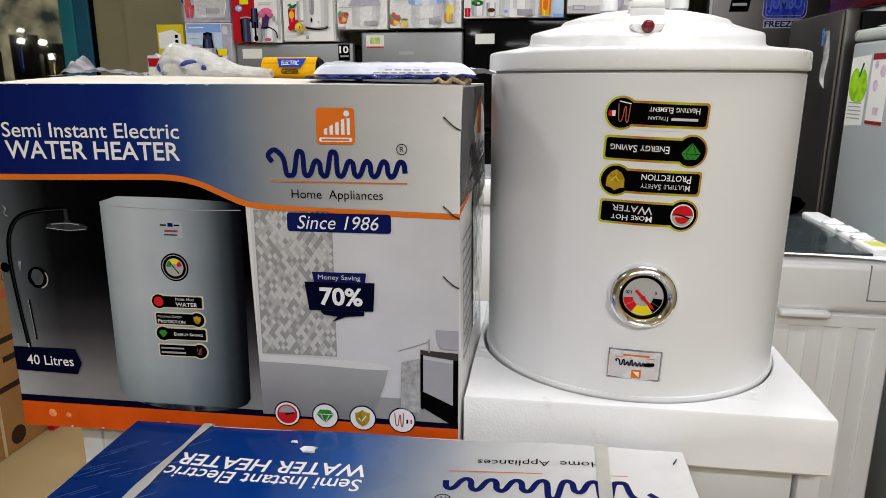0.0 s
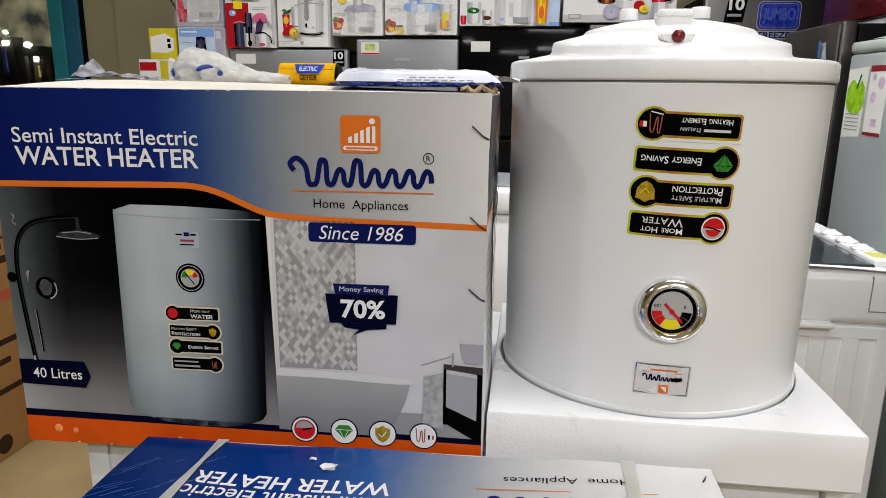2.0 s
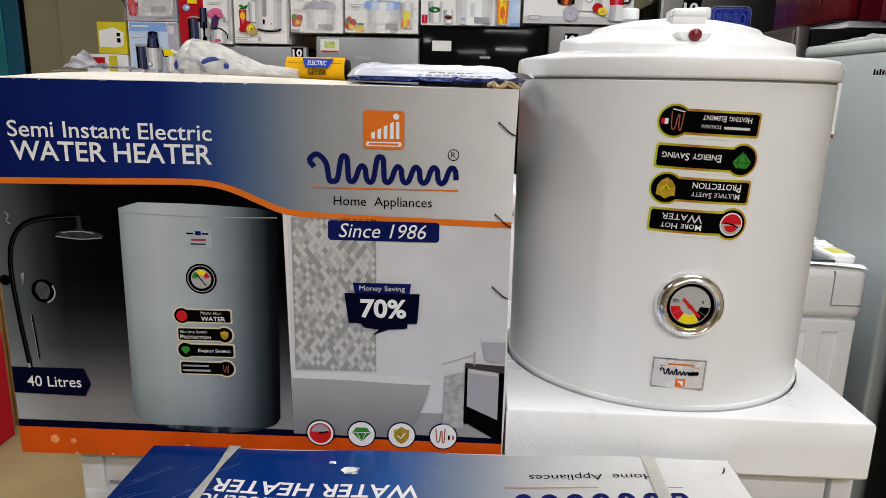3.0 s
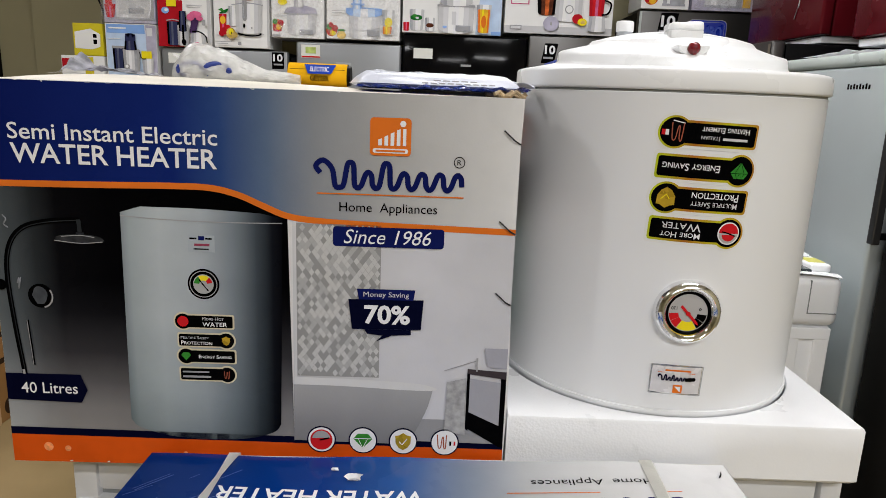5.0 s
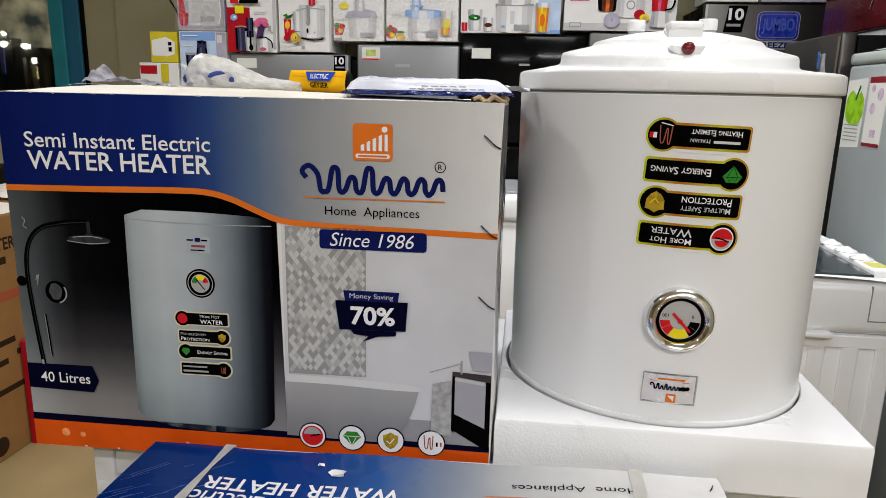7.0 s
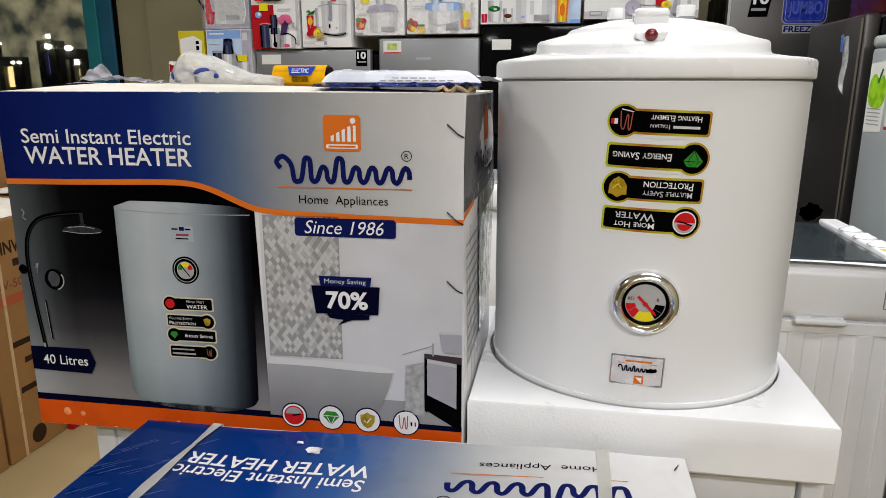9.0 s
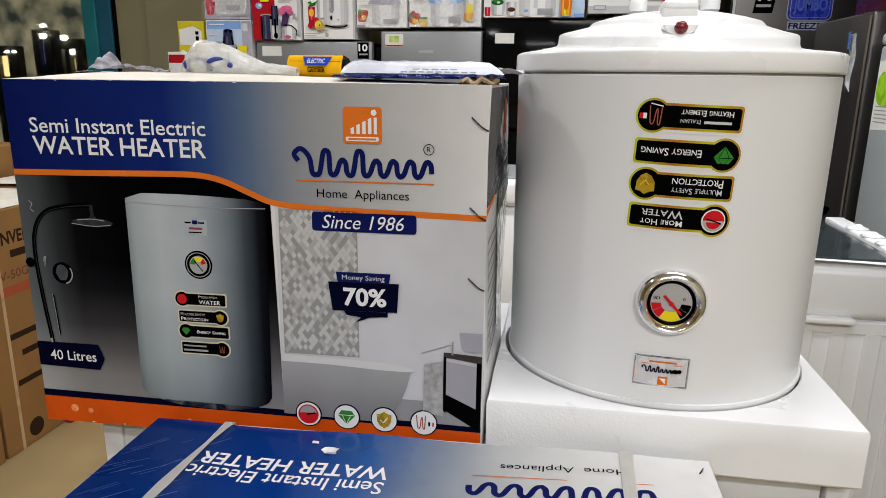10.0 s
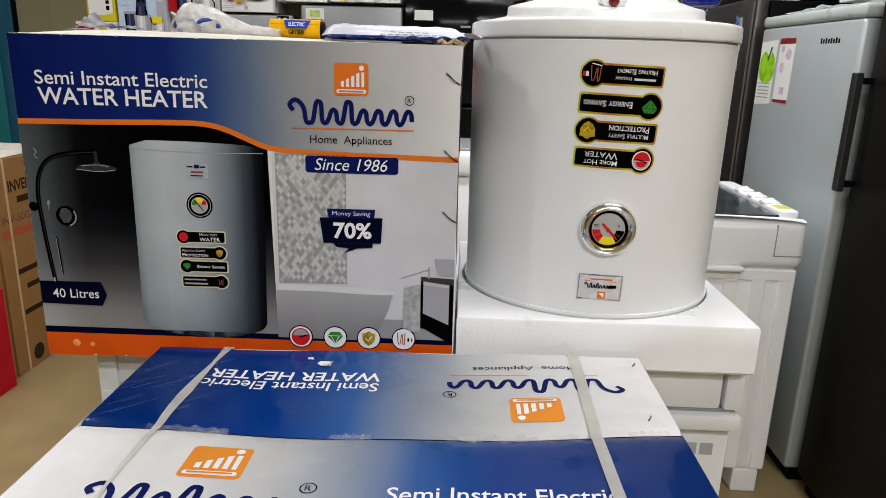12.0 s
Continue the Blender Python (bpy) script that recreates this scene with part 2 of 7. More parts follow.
def lathe_bm(profile, n=96, x=0, y=0):
    """Surface of revolution about a vertical line; profile of (radius, z) from the axis out or down."""
    b = bmesh.new()
    rings = []
    for r, z in profile:
        if r < 1e-6:
            rings.append([b.verts.new((x, y, z))])
        else:
            rings.append([b.verts.new((x + r * math.cos(2 * math.pi * i / n), y + r * math.sin(2 * math.pi * i / n), z)) for i in range(n)])
    for p, q in zip(rings, rings[1:]):
        for i in range(n):
            j = (i + 1) % n
            if len(p) == 1:
                b.faces.new((p[0], q[i], q[j]))
            elif len(q) == 1:
                b.faces.new((p[i], q[0], p[j]))
            else:
                b.faces.new((p[i], q[i], q[j], p[j]))
    return b


def tube_bm(points, r, n=8, closed=False):
    b = bmesh.new()
    rings = []
    pts = [Vector(p) for p in points]
    for i, p in enumerate(pts):
        d = (pts[min(i + 1, len(pts) - 1)] - pts[max(i - 1, 0)]).normalized()
        q = d.to_track_quat("Z", "Y")
        rings.append([b.verts.new(p + q @ Vector((r * math.cos(2 * math.pi * k / n), r * math.sin(2 * math.pi * k / n), 0))) for k in range(n)])
    for p, q in zip(rings, rings[1:]):
        for k in range(n):
            b.faces.new((p[k], p[(k + 1) % n], q[(k + 1) % n], q[k]))
    b.faces.new(rings[0])
    b.faces.new(rings[-1])
    return b


def circle(cx, cy, r, n=32, a0=0, a1=360):
    full = a1 - a0 >= 360
    return [(cx + r * math.cos(radians(a0 + (a1 - a0) * i / (n if full else n - 1))), cy + r * math.sin(radians(a0 + (a1 - a0) * i / (n if full else n - 1)))) for i in range(n)]


def rect(x0, x1, y0, y1):
    return [(x0, y0), (x1, y0), (x1, y1), (x0, y1)]


def rrect(x0, x1, y0, y1, r, n=5):
    pts = []
    for cx, cy, a in ((x1 - r, y0 + r, -90), (x1 - r, y1 - r, 0), (x0 + r, y1 - r, 90), (x0 + r, y0 + r, 180)):
        pts += circle(cx, cy, r, n, a, a + 90)
    return pts


def ribbon(points, w):
    """A stroke of width w along a line, as quads."""
    out = []
    ps = [Vector(p) for p in points]
    nrm = []
    for i in range(len(ps)):
        d = (ps[min(i + 1, len(ps) - 1)] - ps[max(i - 1, 0)]).normalized()
        nrm.append(Vector((-d.y, d.x)) * w / 2)
    for i in range(len(ps) - 1):
        out.append([tuple(ps[i] + nrm[i]), tuple(ps[i] - nrm[i]), tuple(ps[i + 1] - nrm[i + 1]), tuple(ps[i + 1] + nrm[i + 1])])
    return out


def smooth_line(points, n=8):
    """Catmull-Rom through 2D or 3D points."""
    ps = [Vector(p) for p in points]
    ps = [2 * ps[0] - ps[1], *ps, 2 * ps[-1] - ps[-2]]
    out = []
    for i in range(1, len(ps) - 2):
        a, b, c, d = ps[i - 1:i + 3]
        for k in range(n):
            t = k / n
            out.append(0.5 * (2 * b + (c - a) * t + (2 * a - 5 * b + 4 * c - d) * t * t + (3 * b - a - 3 * c + d) * t ** 3))
    out.append(ps[-2])
    return [tuple(p) for p in out]


_glyphs = {}


def glyphs(body, bold=0.0, shear=0.0):
    """Flat outlines of a line of writing in the built-in font, as a mesh with its left bottom at 0, 0; ^ before it: in small capitals."""
    key = (body, bold, shear)
    if key not in _glyphs:
        cu = bpy.data.curves.new("writing", "FONT")
        cu.body, cu.offset, cu.shear, cu.resolution_u = body.lstrip("^"), bold, shear, 3
        if body.startswith("^"):
            cu.small_caps_scale = 0.76
            for ch in cu.body_format:
                ch.use_small_caps = True
        ob = new("writing", cu)
        me = bpy.data.meshes.new_from_object(ob.evaluated_get(bpy.context.evaluated_depsgraph_get()))
        bpy.data.objects.remove(ob)
        co = np.empty(len(me.vertices) * 3)
        me.vertices.foreach_get("co", co)
        co = co.reshape(-1, 3)[:, :2]
        faces = [tuple(p.vertices) for p in me.polygons]
        bpy.data.meshes.remove(me)
        _glyphs[key] = (co - co.min(0), faces)
    return _glyphs[key]


def writing(name, body, x, y, w, h, surf, k, material, parent, bold=0.0, shear=0.0, flip=False, label=""):
    """A line of writing in the rectangle x, y, w, h of a surface; flip: turned upside down in place."""
    co, faces = glyphs(body, bold, shear)
    size = co.max(0)
    b = bmesh.new()
    vs = []
    for a, c in co / size:
        if flip:
            a, c = 1 - a, 1 - c
        vs.append(b.verts.new(surf(x + a * w, y + c * h, k)))
    for f in faces:
        try:
            b.faces.new([vs[i] for i in f])
        except ValueError:
            pass
    return part(name, b, material, parent, label)


def deco(name, polys, surf, k, material, parent, label="", cut=0.0):
    """Flat printed shapes on a surface; cut: slices along x so that they follow a curve."""
    b = bmesh.new()
    for poly in polys:
        b.faces.new([b.verts.new((p[0], p[1], 0)) for p in poly])
    if cut:
        xs = [v.co.x for v in b.verts]
        x = math.floor(min(xs) / cut) * cut + cut
        while x < max(xs):
            bmesh.ops.bisect_plane(b, geom=b.verts[:] + b.edges[:] + b.faces[:], plane_co=(x, 0, 0), plane_no=(1, 0, 0))
            x += cut
    bmesh.ops.triangulate(b, faces=[f for f in b.faces if len(f.verts) > 4])
    for v in b.verts:
        v.co = Vector(surf(v.co.x, v.co.y, k))
    return part(name, b, material, parent, label)


def scribble(x0, x1, y0, y1):
    """A slanted running wave with a curl at its start: the plain shape of a word mark."""
    w, h = x1 - x0, y1 - y0
    pts = [(x0 + 0.03 * w, y0 + 0.55 * h), (x0, y0 + 0.8 * h), (x0 + 0.05 * w, y1), (x0 + 0.11 * w, y0 + 0.7 * h), (x0 + 0.13 * w, y0 + 0.12 * h)]
    n = 7
    for i in range(n):
        a, s = x0 + w * (0.145 + 0.845 * i / n), 0.845 * w / n
        tall = 0.95 if i in (0, 2) else 0.62
        pts += [(a + 0.12 * s, y0 + 0.06 * h), (a + 0.34 * s, y0 + 0.16 * h), (a + 0.55 * s, y0 + (tall - 0.1) * h), (a + 0.72 * s, y0 + tall * h), (a + 0.90 * s, y0 + (tall - 0.12) * h), (a + 0.95 * s, y0 + 0.2 * h)]
    return smooth_line(pts, 4)

# ---- the room ----


def structure(name, bm, material, label, category, parent=None):
    return tagged(part(name, bm, material, parent), label, category, kind="structure")


X0, X1, Y0, Y1, CEILZ = -5.2, 2.2, -3.6, 4.78, 2.9
structure("floor", box_bm(X0 - 0.2, X1 + 0.2, Y0 - 0.2, Y1 + 0.2, FLOOR - 0.1, FLOOR), FLOORMAT, "beige vinyl shop floor, scuffed and dull", "floor")
structure("ceiling", box_bm(X0 - 0.2, X1 + 0.2, Y0 - 0.2, Y1 + 0.2, CEILZ, CEILZ + 0.12), CEIL, "plain white painted shop ceiling", "ceiling")
WX = -3.3  # right edge of the window opening
structure("wall_north", join(box_bm(WX, X1 + 0.2, Y1, Y1 + 0.2, FLOOR, CEILZ), box_bm(X0 - 0.2, WX, Y1, Y1 + 0.2, FLOOR, 0.35), box_bm(X0 - 0.2, WX, Y1, Y1 + 0.2, 2.6, CEILZ)), WALL, "beige painted wall behind the fridges", "wall")
structure("wall_east", box_bm(X1, X1 + 0.2, Y0, Y1, FLOOR, CEILZ), WALL, "beige painted side wall", "wall")
structure("wall_west", box_bm(X0 - 0.2, X0, Y0, Y1, FLOOR, CEILZ), WALL, "beige painted side wall", "wall")
structure("wall_south", box_bm(X0, X1, Y0 - 0.2, Y0, FLOOR, CEILZ), WALL, "beige painted wall", "wall")
structure("wall_pilaster", box_bm(-3.02, -2.55, Y1 - 0.05, Y1, FLOOR, CEILZ, 0.004), WALL, "shallow beige pilaster on the wall", "wall")
win = thing("window_1", pose(WX, Y1, 0.35), "large shop window with a teal painted frame, night outside", "window", kind="structure")
part("window_frame", join(box_bm(-0.225, -0.117, -0.06, 0.14, 0, 2.25, 0.006), box_bm(-1.95, -0.225, 0.0, 0.12, 0, 0.1, 0.004), box_bm(-1.95, -0.225, 0.0, 0.12, 2.15, 2.25, 0.004)), TEAL, win, "teal painted window frame")
part("window_jamb", box_bm(-0.115, -0.004, -0.045, 0.16, 0, 2.25, 0.006), TEAL2, win, "blue teal inner jamb")
glassm = mat("window_glass", (0.9, 0.95, 0.95), 0.02, var=0, bump=0)
glassm.node_tree.nodes["Principled BSDF"].inputs["Transmission Weight"].default_value = 1.0
glassm.node_tree.nodes["Principled BSDF"].inputs["IOR"].default_value = 1.05
# black strip paints the dark gap between jamb and wall
part("shadow_gap_strip", box_bm(-0.002, 0.016, -0.03, -0.002, 0, 2.25), RUBBER, win, "black strip standing in for the shaded gap")
pane = part("pane", box_bm(-1.95, -0.225, 0.05, 0.056, 0.1, 2.15), glassm, win)
pane.visible_shadow = False
# night street behind the glass
NIGHT = mat("night_facade", (0.05, 0.045, 0.035), 0.8, var=0.6, scale=0.9)
# blotchy emission stands in for haze and street light on the distance
HAZE, _nt, _lk, _bs = _nodes("night_distance_glow")
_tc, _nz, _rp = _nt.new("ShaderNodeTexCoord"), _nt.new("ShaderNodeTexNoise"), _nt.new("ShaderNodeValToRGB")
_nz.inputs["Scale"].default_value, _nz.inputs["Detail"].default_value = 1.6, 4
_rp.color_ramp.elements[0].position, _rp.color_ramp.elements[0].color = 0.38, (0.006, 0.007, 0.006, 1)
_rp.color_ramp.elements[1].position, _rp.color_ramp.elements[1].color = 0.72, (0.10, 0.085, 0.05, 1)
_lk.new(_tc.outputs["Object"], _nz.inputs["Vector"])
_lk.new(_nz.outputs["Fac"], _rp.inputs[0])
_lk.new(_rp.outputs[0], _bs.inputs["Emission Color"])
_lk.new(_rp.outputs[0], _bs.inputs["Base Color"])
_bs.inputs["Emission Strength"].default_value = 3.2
tagged(part("backdrop", box_bm(-16, 0, 14, 14.2, -1, 7), HAZE), "dark street front at night with a painted glow", "backdrop", kind="structure")
tagged(part("ground", box_bm(-16, 0, Y1 + 0.3, 14, FLOOR - 0.35, FLOOR - 0.25), NIGHT), "dark paved ground outside the window", "ground", kind="structure")
LAMPGLOW = mat_emit("street_lamp_glow", (1.0, 0.93, 0.75), 14)
SHOPGLOW = mat_emit("lit_shop_front", (1.0, 0.72, 0.3), 1.3)
BLUEGLOW = mat_emit("blue_lit_sign", (0.25, 0.3, 0.9), 0.7)


def night_light(x, z, r, y=13.0):
    t = thing("street_lamp", pose(x, y, 0), "bright street lamp glowing at night on a dark post", "lamp", "street lamps")
    b = bmesh.new()
    bmesh.ops.create_icosphere(b, subdivisions=2, radius=r * 0.65)
    for v in b.verts:
        v.co.z = v.co.z * 0.7 + z
    part("globe", b, LAMPGLOW, t, smooth=True)
    part("post", tube_bm([(0, 0.05, FLOOR - 0.3), (0, 0.05, z)], 0.05), NIGHT, t)


def shop_front(x0, x1, z0, z1, m, label, y=13.6):
    t = thing("shop_front", pose((x0 + x1) / 2, y, 0), label, "shop front")
    w = (x1 - x0) / 2
    part("lit_panel", box_bm(-w, w, 0, 0.1, z0, z1, 0.02), m, t)
    part("surround", join(box_bm(-w - 0.15, -w, -0.1, 0.2, FLOOR - 0.3, z1 + 0.2), box_bm(w, w + 0.15, -0.1, 0.2, FLOOR - 0.3, z1 + 0.2), box_bm(-w, w, -0.1, 0.2, z1, z1 + 0.2)), NIGHT, t)


# ---- water heater ----
HX, HY = 0.127, 1.062
HZ0, HR0, HR1 = 0.940, 0.2135, 0.2165


def heater_surface(s, z, k):
    """s metres round the front of the jacket to the right of its middle line, z in world height."""
    r = HR0 + (HR1 - HR0) * (z - HZ0) / 0.42 + 0.0004 * k
    a = s / HR1
    return (r * math.sin(a), -r * math.cos(a), z - HZ0)


heater = thing("water_heater", pose(HX, HY, HZ0), "white enamelled electric water heater standing upside down in polystyrene", "water heater")
part("jacket", lathe_bm([(0, -0.055), (HR0 - 0.006, -0.055), (HR0 - 0.001, -0.05), (HR0, 0.012), (HR1 - 0.0003, 0.419), (HR1 - 0.004, 0.4225), (HR1 - 0.02, 0.4225)], 160), WHITE, heater, smooth=True)
part("base_rim", lathe_bm([(HR0 - 0.001, 0.005), (HR0 + 0.0025, 0.006), (HR0 + 0.0035, 0.0095), (HR0 + 0.0025, 0.013), (HR0 - 0.001, 0.014)], 160), WHITE, heater, smooth=True)
LID_RIM = [(0.19, 0.4235), (0.2185, 0.4235), (0.2197, 0.4247), (0.2200, 0.4265), (0.2198, 0.434), (0.2195, 0.4445), (0.2189, 0.4468), (0.2172, 0.4484), (0.2145, 0.4493), (0.212, 0.4499)]
LID_STEP = [(0.190, 0.4545), (0.1680, 0.4592), (0.1642, 0.4602), (0.1620, 0.4622), (0.1612, 0.4645), (0.1604, 0.4725), (0.1597, 0.4748), (0.1580, 0.4768), (0.155, 0.4781)]
LID_DOME = [(0.140, 0.4818), (0.122, 0.4858), (0.1180, 0.4870), (0.1150, 0.4905), (0.1125, 0.4925), (0.095, 0.4972), (0.067, 0.5030), (0.03, 0.5075), (0, 0.5085)]
lid_mesh = lathe_bm(LID_RIM + LID_STEP + LID_DOME, 160)
for v in lid_mesh.verts:  # the raised steps fall away towards the front
    r_ = math.hypot(v.co.x, v.co.y)
    v.co.z += 0.066 * min(0.0, v.co.y) * min(1, max(0, (0.205 - r_) / 0.04)) * min(1, max(0, (r_ - 0.108) / 0.03))
part("lid", lid_mesh, LIDPLASTIC, heater, smooth=True)
part("seam_gasket", lathe_bm([(0.19, 0.420), (0.2150, 0.420), (0.2150, 0.4245), (0.19, 0.4245)], 160), APPGREY, heater)

# ---- polystyrene tray ----
foam = thing("foam_tray", pose(0.1315, 0.829, 0.866, 0, 0, 0.4), "thick white polystyrene packing tray with a round recess", "packing foam")
FHX, FHY, FTOP = HX - 0.1315, HY - 0.829, 0.0815


def tray_bm():
    """Rounded block with a round well in its top."""
    b = bmesh.new()
    n = 144
    hole, outer = [], []
    x0, x1, y0, y1 = -0.2315, 0.2315, 0.0, 0.465
    for i in range(n):
        a = 2 * math.pi * i / n
        c, s_ = math.cos(a), math.sin(a)
        hole.append((FHX + 0.2195 * c, FHY + 0.2195 * s_))
        k = min((x1 - FHX) / c if c > 1e-9 else (x0 - FHX) / c if c < -1e-9 else 9, (y1 - FHY) / s_ if s_ > 1e-9 else (y0 - FHY) / s_ if s_ < -1e-9 else 9)
        outer.append((FHX + k * c, FHY + k * s_))
    for j, (cx, cy) in enumerate(((x0, y0), (x1, y0), (x1, y1), (x0, y1))):
        i = min(range(n), key=lambda q: (outer[q][0] - cx) ** 2 + (outer[q][1] - cy) ** 2)
        outer[i] = (cx, cy)
    e = 0.005

    def inset(p, d):
        return (min(max(p[0], x0 + d), x1 - d), min(max(p[1], y0 + d), y1 - d))
    loops = [[(*p, 0.03) for p in hole], [(*p, FTOP - 0.002) for p in hole],
             [(FHX + (p[0] - FHX) * 1.008, FHY + (p[1] - FHY) * 1.008, FTOP) for p in hole],
             [(*inset(p, e), FTOP) for p in outer], [(*inset(p, e * 0.3), FTOP - e * 0.3) for p in outer], [(*p, FTOP - e) for p in outer],
             [(*p, 0.045) for p in outer], [(*p, 0.02) for p in outer], [(*p, e) for p in outer], [(*inset(p, e), 0.0) for p in outer]]
    rings = [[b.verts.new(p) for p in lp] for lp in loops]
    for p, q in zip(rings, rings[1:]):
        for i in range(n):
            b.faces.new((p[i], p[(i + 1) % n], q[(i + 1) % n], q[i]))
    b.faces.new(rings[0])
    b.faces.new(rings[-1])
    for v in b.verts:
        w = noise.noise(v.co * 14) * 0.0011 + noise.noise(v.co * 60) * 0.0004
        if v.co.y < 0.003 or abs(v.co.x) > 0.22:
            v.co.y += w
            v.co.x += w * 0.6
    return b


part("tray_block", tray_bm(), FOAM, foam, smooth=True)

# ---- chest freezer below ----
freezer = thing("chest_freezer", pose(0, 0.855, FLOOR), "white chest freezer used as a display stand", "freezer")
FH = 1.023
part("cabinet", box_bm(-0.685, 0.362, 0.02, 0.62, 0.05, FH - 0.095, 0.012), FREEZERWHITE, freezer, smooth=True)
part("lid", join(box_bm(-0.69, 0.333, 0.006, 0.62, FH - 0.078, FH, 0.008), box_bm(0.336, 0.366, 0.004, 0.62, FH - 0.078, FH, 0.006), box_bm(-0.69, -0.657, 0.000, 0.02, FH - 0.2, FH - 0.001, 0.004)), FREEZERWHITE, freezer, smooth=True)
part("ledge", box_bm(-0.688, 0.366, -0.004, 0.04, FH - 0.112, FH - 0.084, 0.006), FREEZERWHITE, freezer, smooth=True)
part("gasket", box_bm(-0.68, 0.358, 0.012, 0.6, FH - 0.086, FH - 0.076), APPGREY, freezer)
for fx in (-0.6, 0.28):
    for fy in (0.08, 0.54):
        part("foot", box_bm(fx - 0.03, fx + 0.03, fy - 0.03, fy + 0.03, 0, 0.06, 0.006), RUBBER, freezer)
deco("logo_shape", [rect(0.262, 0.282, 0.855, 0.877), rect(0.287, 0.308, 0.855, 0.877), rect(0.313, 0.335, 0.855, 0.877)], lambda x, z, k: (x, 0.0195, z), 1, GREYPRINT, freezer, "small grey maker's mark")

# ---- standing carton ----
CZ = 0.872


def front(u, z, k):
    return (u, -0.0005 * k, z - CZ)


carton = thing("heater_carton", pose(-0.109, 0.8145, CZ, 0, 0, 1.9), "blue, grey and white printed cardboard water heater carton, closed", "carton")
CW, CH, CD = 0.6174, 0.474, 0.46
cb = bmesh.new()
# slightly bowed walls and a bulging top
NX, NY, NZ = 24, 16, 16


def top_bulge(a):
    return 0.0115 * max(0.0, math.sin(math.pi * a ** 0.45)) if a > 0 else 0.0


def carton_point(a, b, c):
    x, y, z = -CW * (1 - a) + 0.004 * a, CD * b, CH * c
    z += top_bulge(a) * math.sin(math.pi * min(1, b * 1.6 + 0.02)) if c == 1 else 0
    x += (0.004 * math.sin(math.pi * b) + 0.002 * math.sin(7 * c + 3 * b)) * (a == 1)
    return (x, y, z)


def grid_face(bm, fn, n, m):
    vs = [[bm.verts.new(fn(i / n, j / m)) for j in range(m + 1)] for i in range(n + 1)]
    for i in range(n):
        for j in range(m):
            bm.faces.new((vs[i][j], vs[i + 1][j], vs[i + 1][j + 1], vs[i][j + 1]))


for fn in (lambda a, c: carton_point(a, 0, c), lambda a, c: carton_point(a, 1, c)):
    grid_face(cb, fn, NX, NZ)
for fn in (lambda b, c: carton_point(0, b, c), lambda b, c: carton_point(1, b, c)):
    grid_face(cb, fn, NY, NZ)
grid_face(cb, lambda a, b: carton_point(a, b, 0), NX, NY)
bmesh.ops.remove_doubles(cb, verts=cb.verts, dist=1e-5)
part("carton_body", cb, CARDWHITE, carton, smooth=True)
ct = bmesh.new()
grid_face(ct, lambda a, b: carton_point(a, b, 1), NX, NY)
part("top_panel", ct, CARDTOP, carton, "worn pale top flaps", smooth=True)

CURVE = [(-0.617, 1.229), (-0.50, 1.2305), (-0.40, 1.2325), (-0.356, 1.2315), (-0.325, 1.2245), (-0.295, 1.2120), (-0.268, 1.2015), (-0.235, 1.1970), (-0.18, 1.1945), (-0.09, 1.1925), (0.0035, 1.1905)]
CURVE = [(x, z + 0.0025) for x, z in smooth_line(CURVE, 4)]
TOPBAND = mat_ramp("blue_to_white_print", "X", [(-0.617, (0.004, 0.009, 0.085)), (-0.40, (0.007, 0.019, 0.14)), (-0.345, (0.025, 0.058, 0.19)), (-0.29, (0.10, 0.145, 0.235)), (-0.235, (0.24, 0.255, 0.28)), (-0.14, (0.41, 0.41, 0.41)), (-0.03, (0.58, 0.58, 0.58)), (0.004, (0.68, 0.68, 0.68))], 0.3)
deco("print_top_band", [CURVE + [(0.0035, CZ + CH), (-0.617, CZ + CH)]], front, 1, TOPBAND, carton, cut=0.05)
DARKROOM = mat_ramp("dark_shower_print", "X", [(-0.617, (0.080, 0.092, 0.100)), (-0.59, (0.054, 0.063, 0.070)), (-0.568, (0.022, 0.025, 0.028)), (-0.540, (0.004, 0.004, 0.005)), (-0.48, (0.0015, 0.0015, 0.002)), (-0.25, (0.0006, 0.0006, 0.0008))], 0.3, other=("Z", [(0.03, (1.6, 1.6, 1.6)), (0.20, (1.1, 1.1, 1.1)), (0.33, (0.9, 0.9, 0.9)), (0.36, (0.75, 0.75, 0.75))]), plus=("Z", [(0.03, (0.24, 0.235, 0.235)), (0.075, (0.19, 0.185, 0.19)), (0.11, (0.095, 0.092, 0.097)), (0.15, (0.028, 0.027, 0.030)), (0.20, (0.004, 0.004, 0.005)), (0.24, (0.0, 0.0, 0.0))]))
low = [p for p in CURVE if p[0] < -0.262]
deco("print_shower_scene", [low + [(-0.262, 0.912), (-0.617, 0.919)]], front, 1, DARKROOM, carton, cut=0.05)
BATH = mat_ramp("bathroom_print", "X", [(-0.262, (0.50, 0.50, 0.53)), (-0.2, (0.58, 0.58, 0.60)), (-0.1, (0.58, 0.58, 0.62)), (0.004, (0.54, 0.54, 0.57))], 0.32)
high = [p for p in CURVE if p[0] >= -0.262]
deco("print_bathroom_scene", [[(-0.262, CURVE[[p[0] >= -0.262 for p in CURVE].index(True)][1])] + high + [(0.0035, 0.906), (-0.262, 0.912)]], front, 1, BATH, carton, cut=0.05)
deco("print_orange_line", ribbon([(x, z - 0.0035) for x, z in CURVE], 0.0075), front, 2, ORANGE, carton)
deco("print_dark_stripe", [[(-0.617, 0.9105), (0.0035, 0.9055), (0.0035, 0.913), (-0.25, 0.9165), (-0.617, 0.9205)]], front, 3, DARKNAVY, carton, cut=0.1)
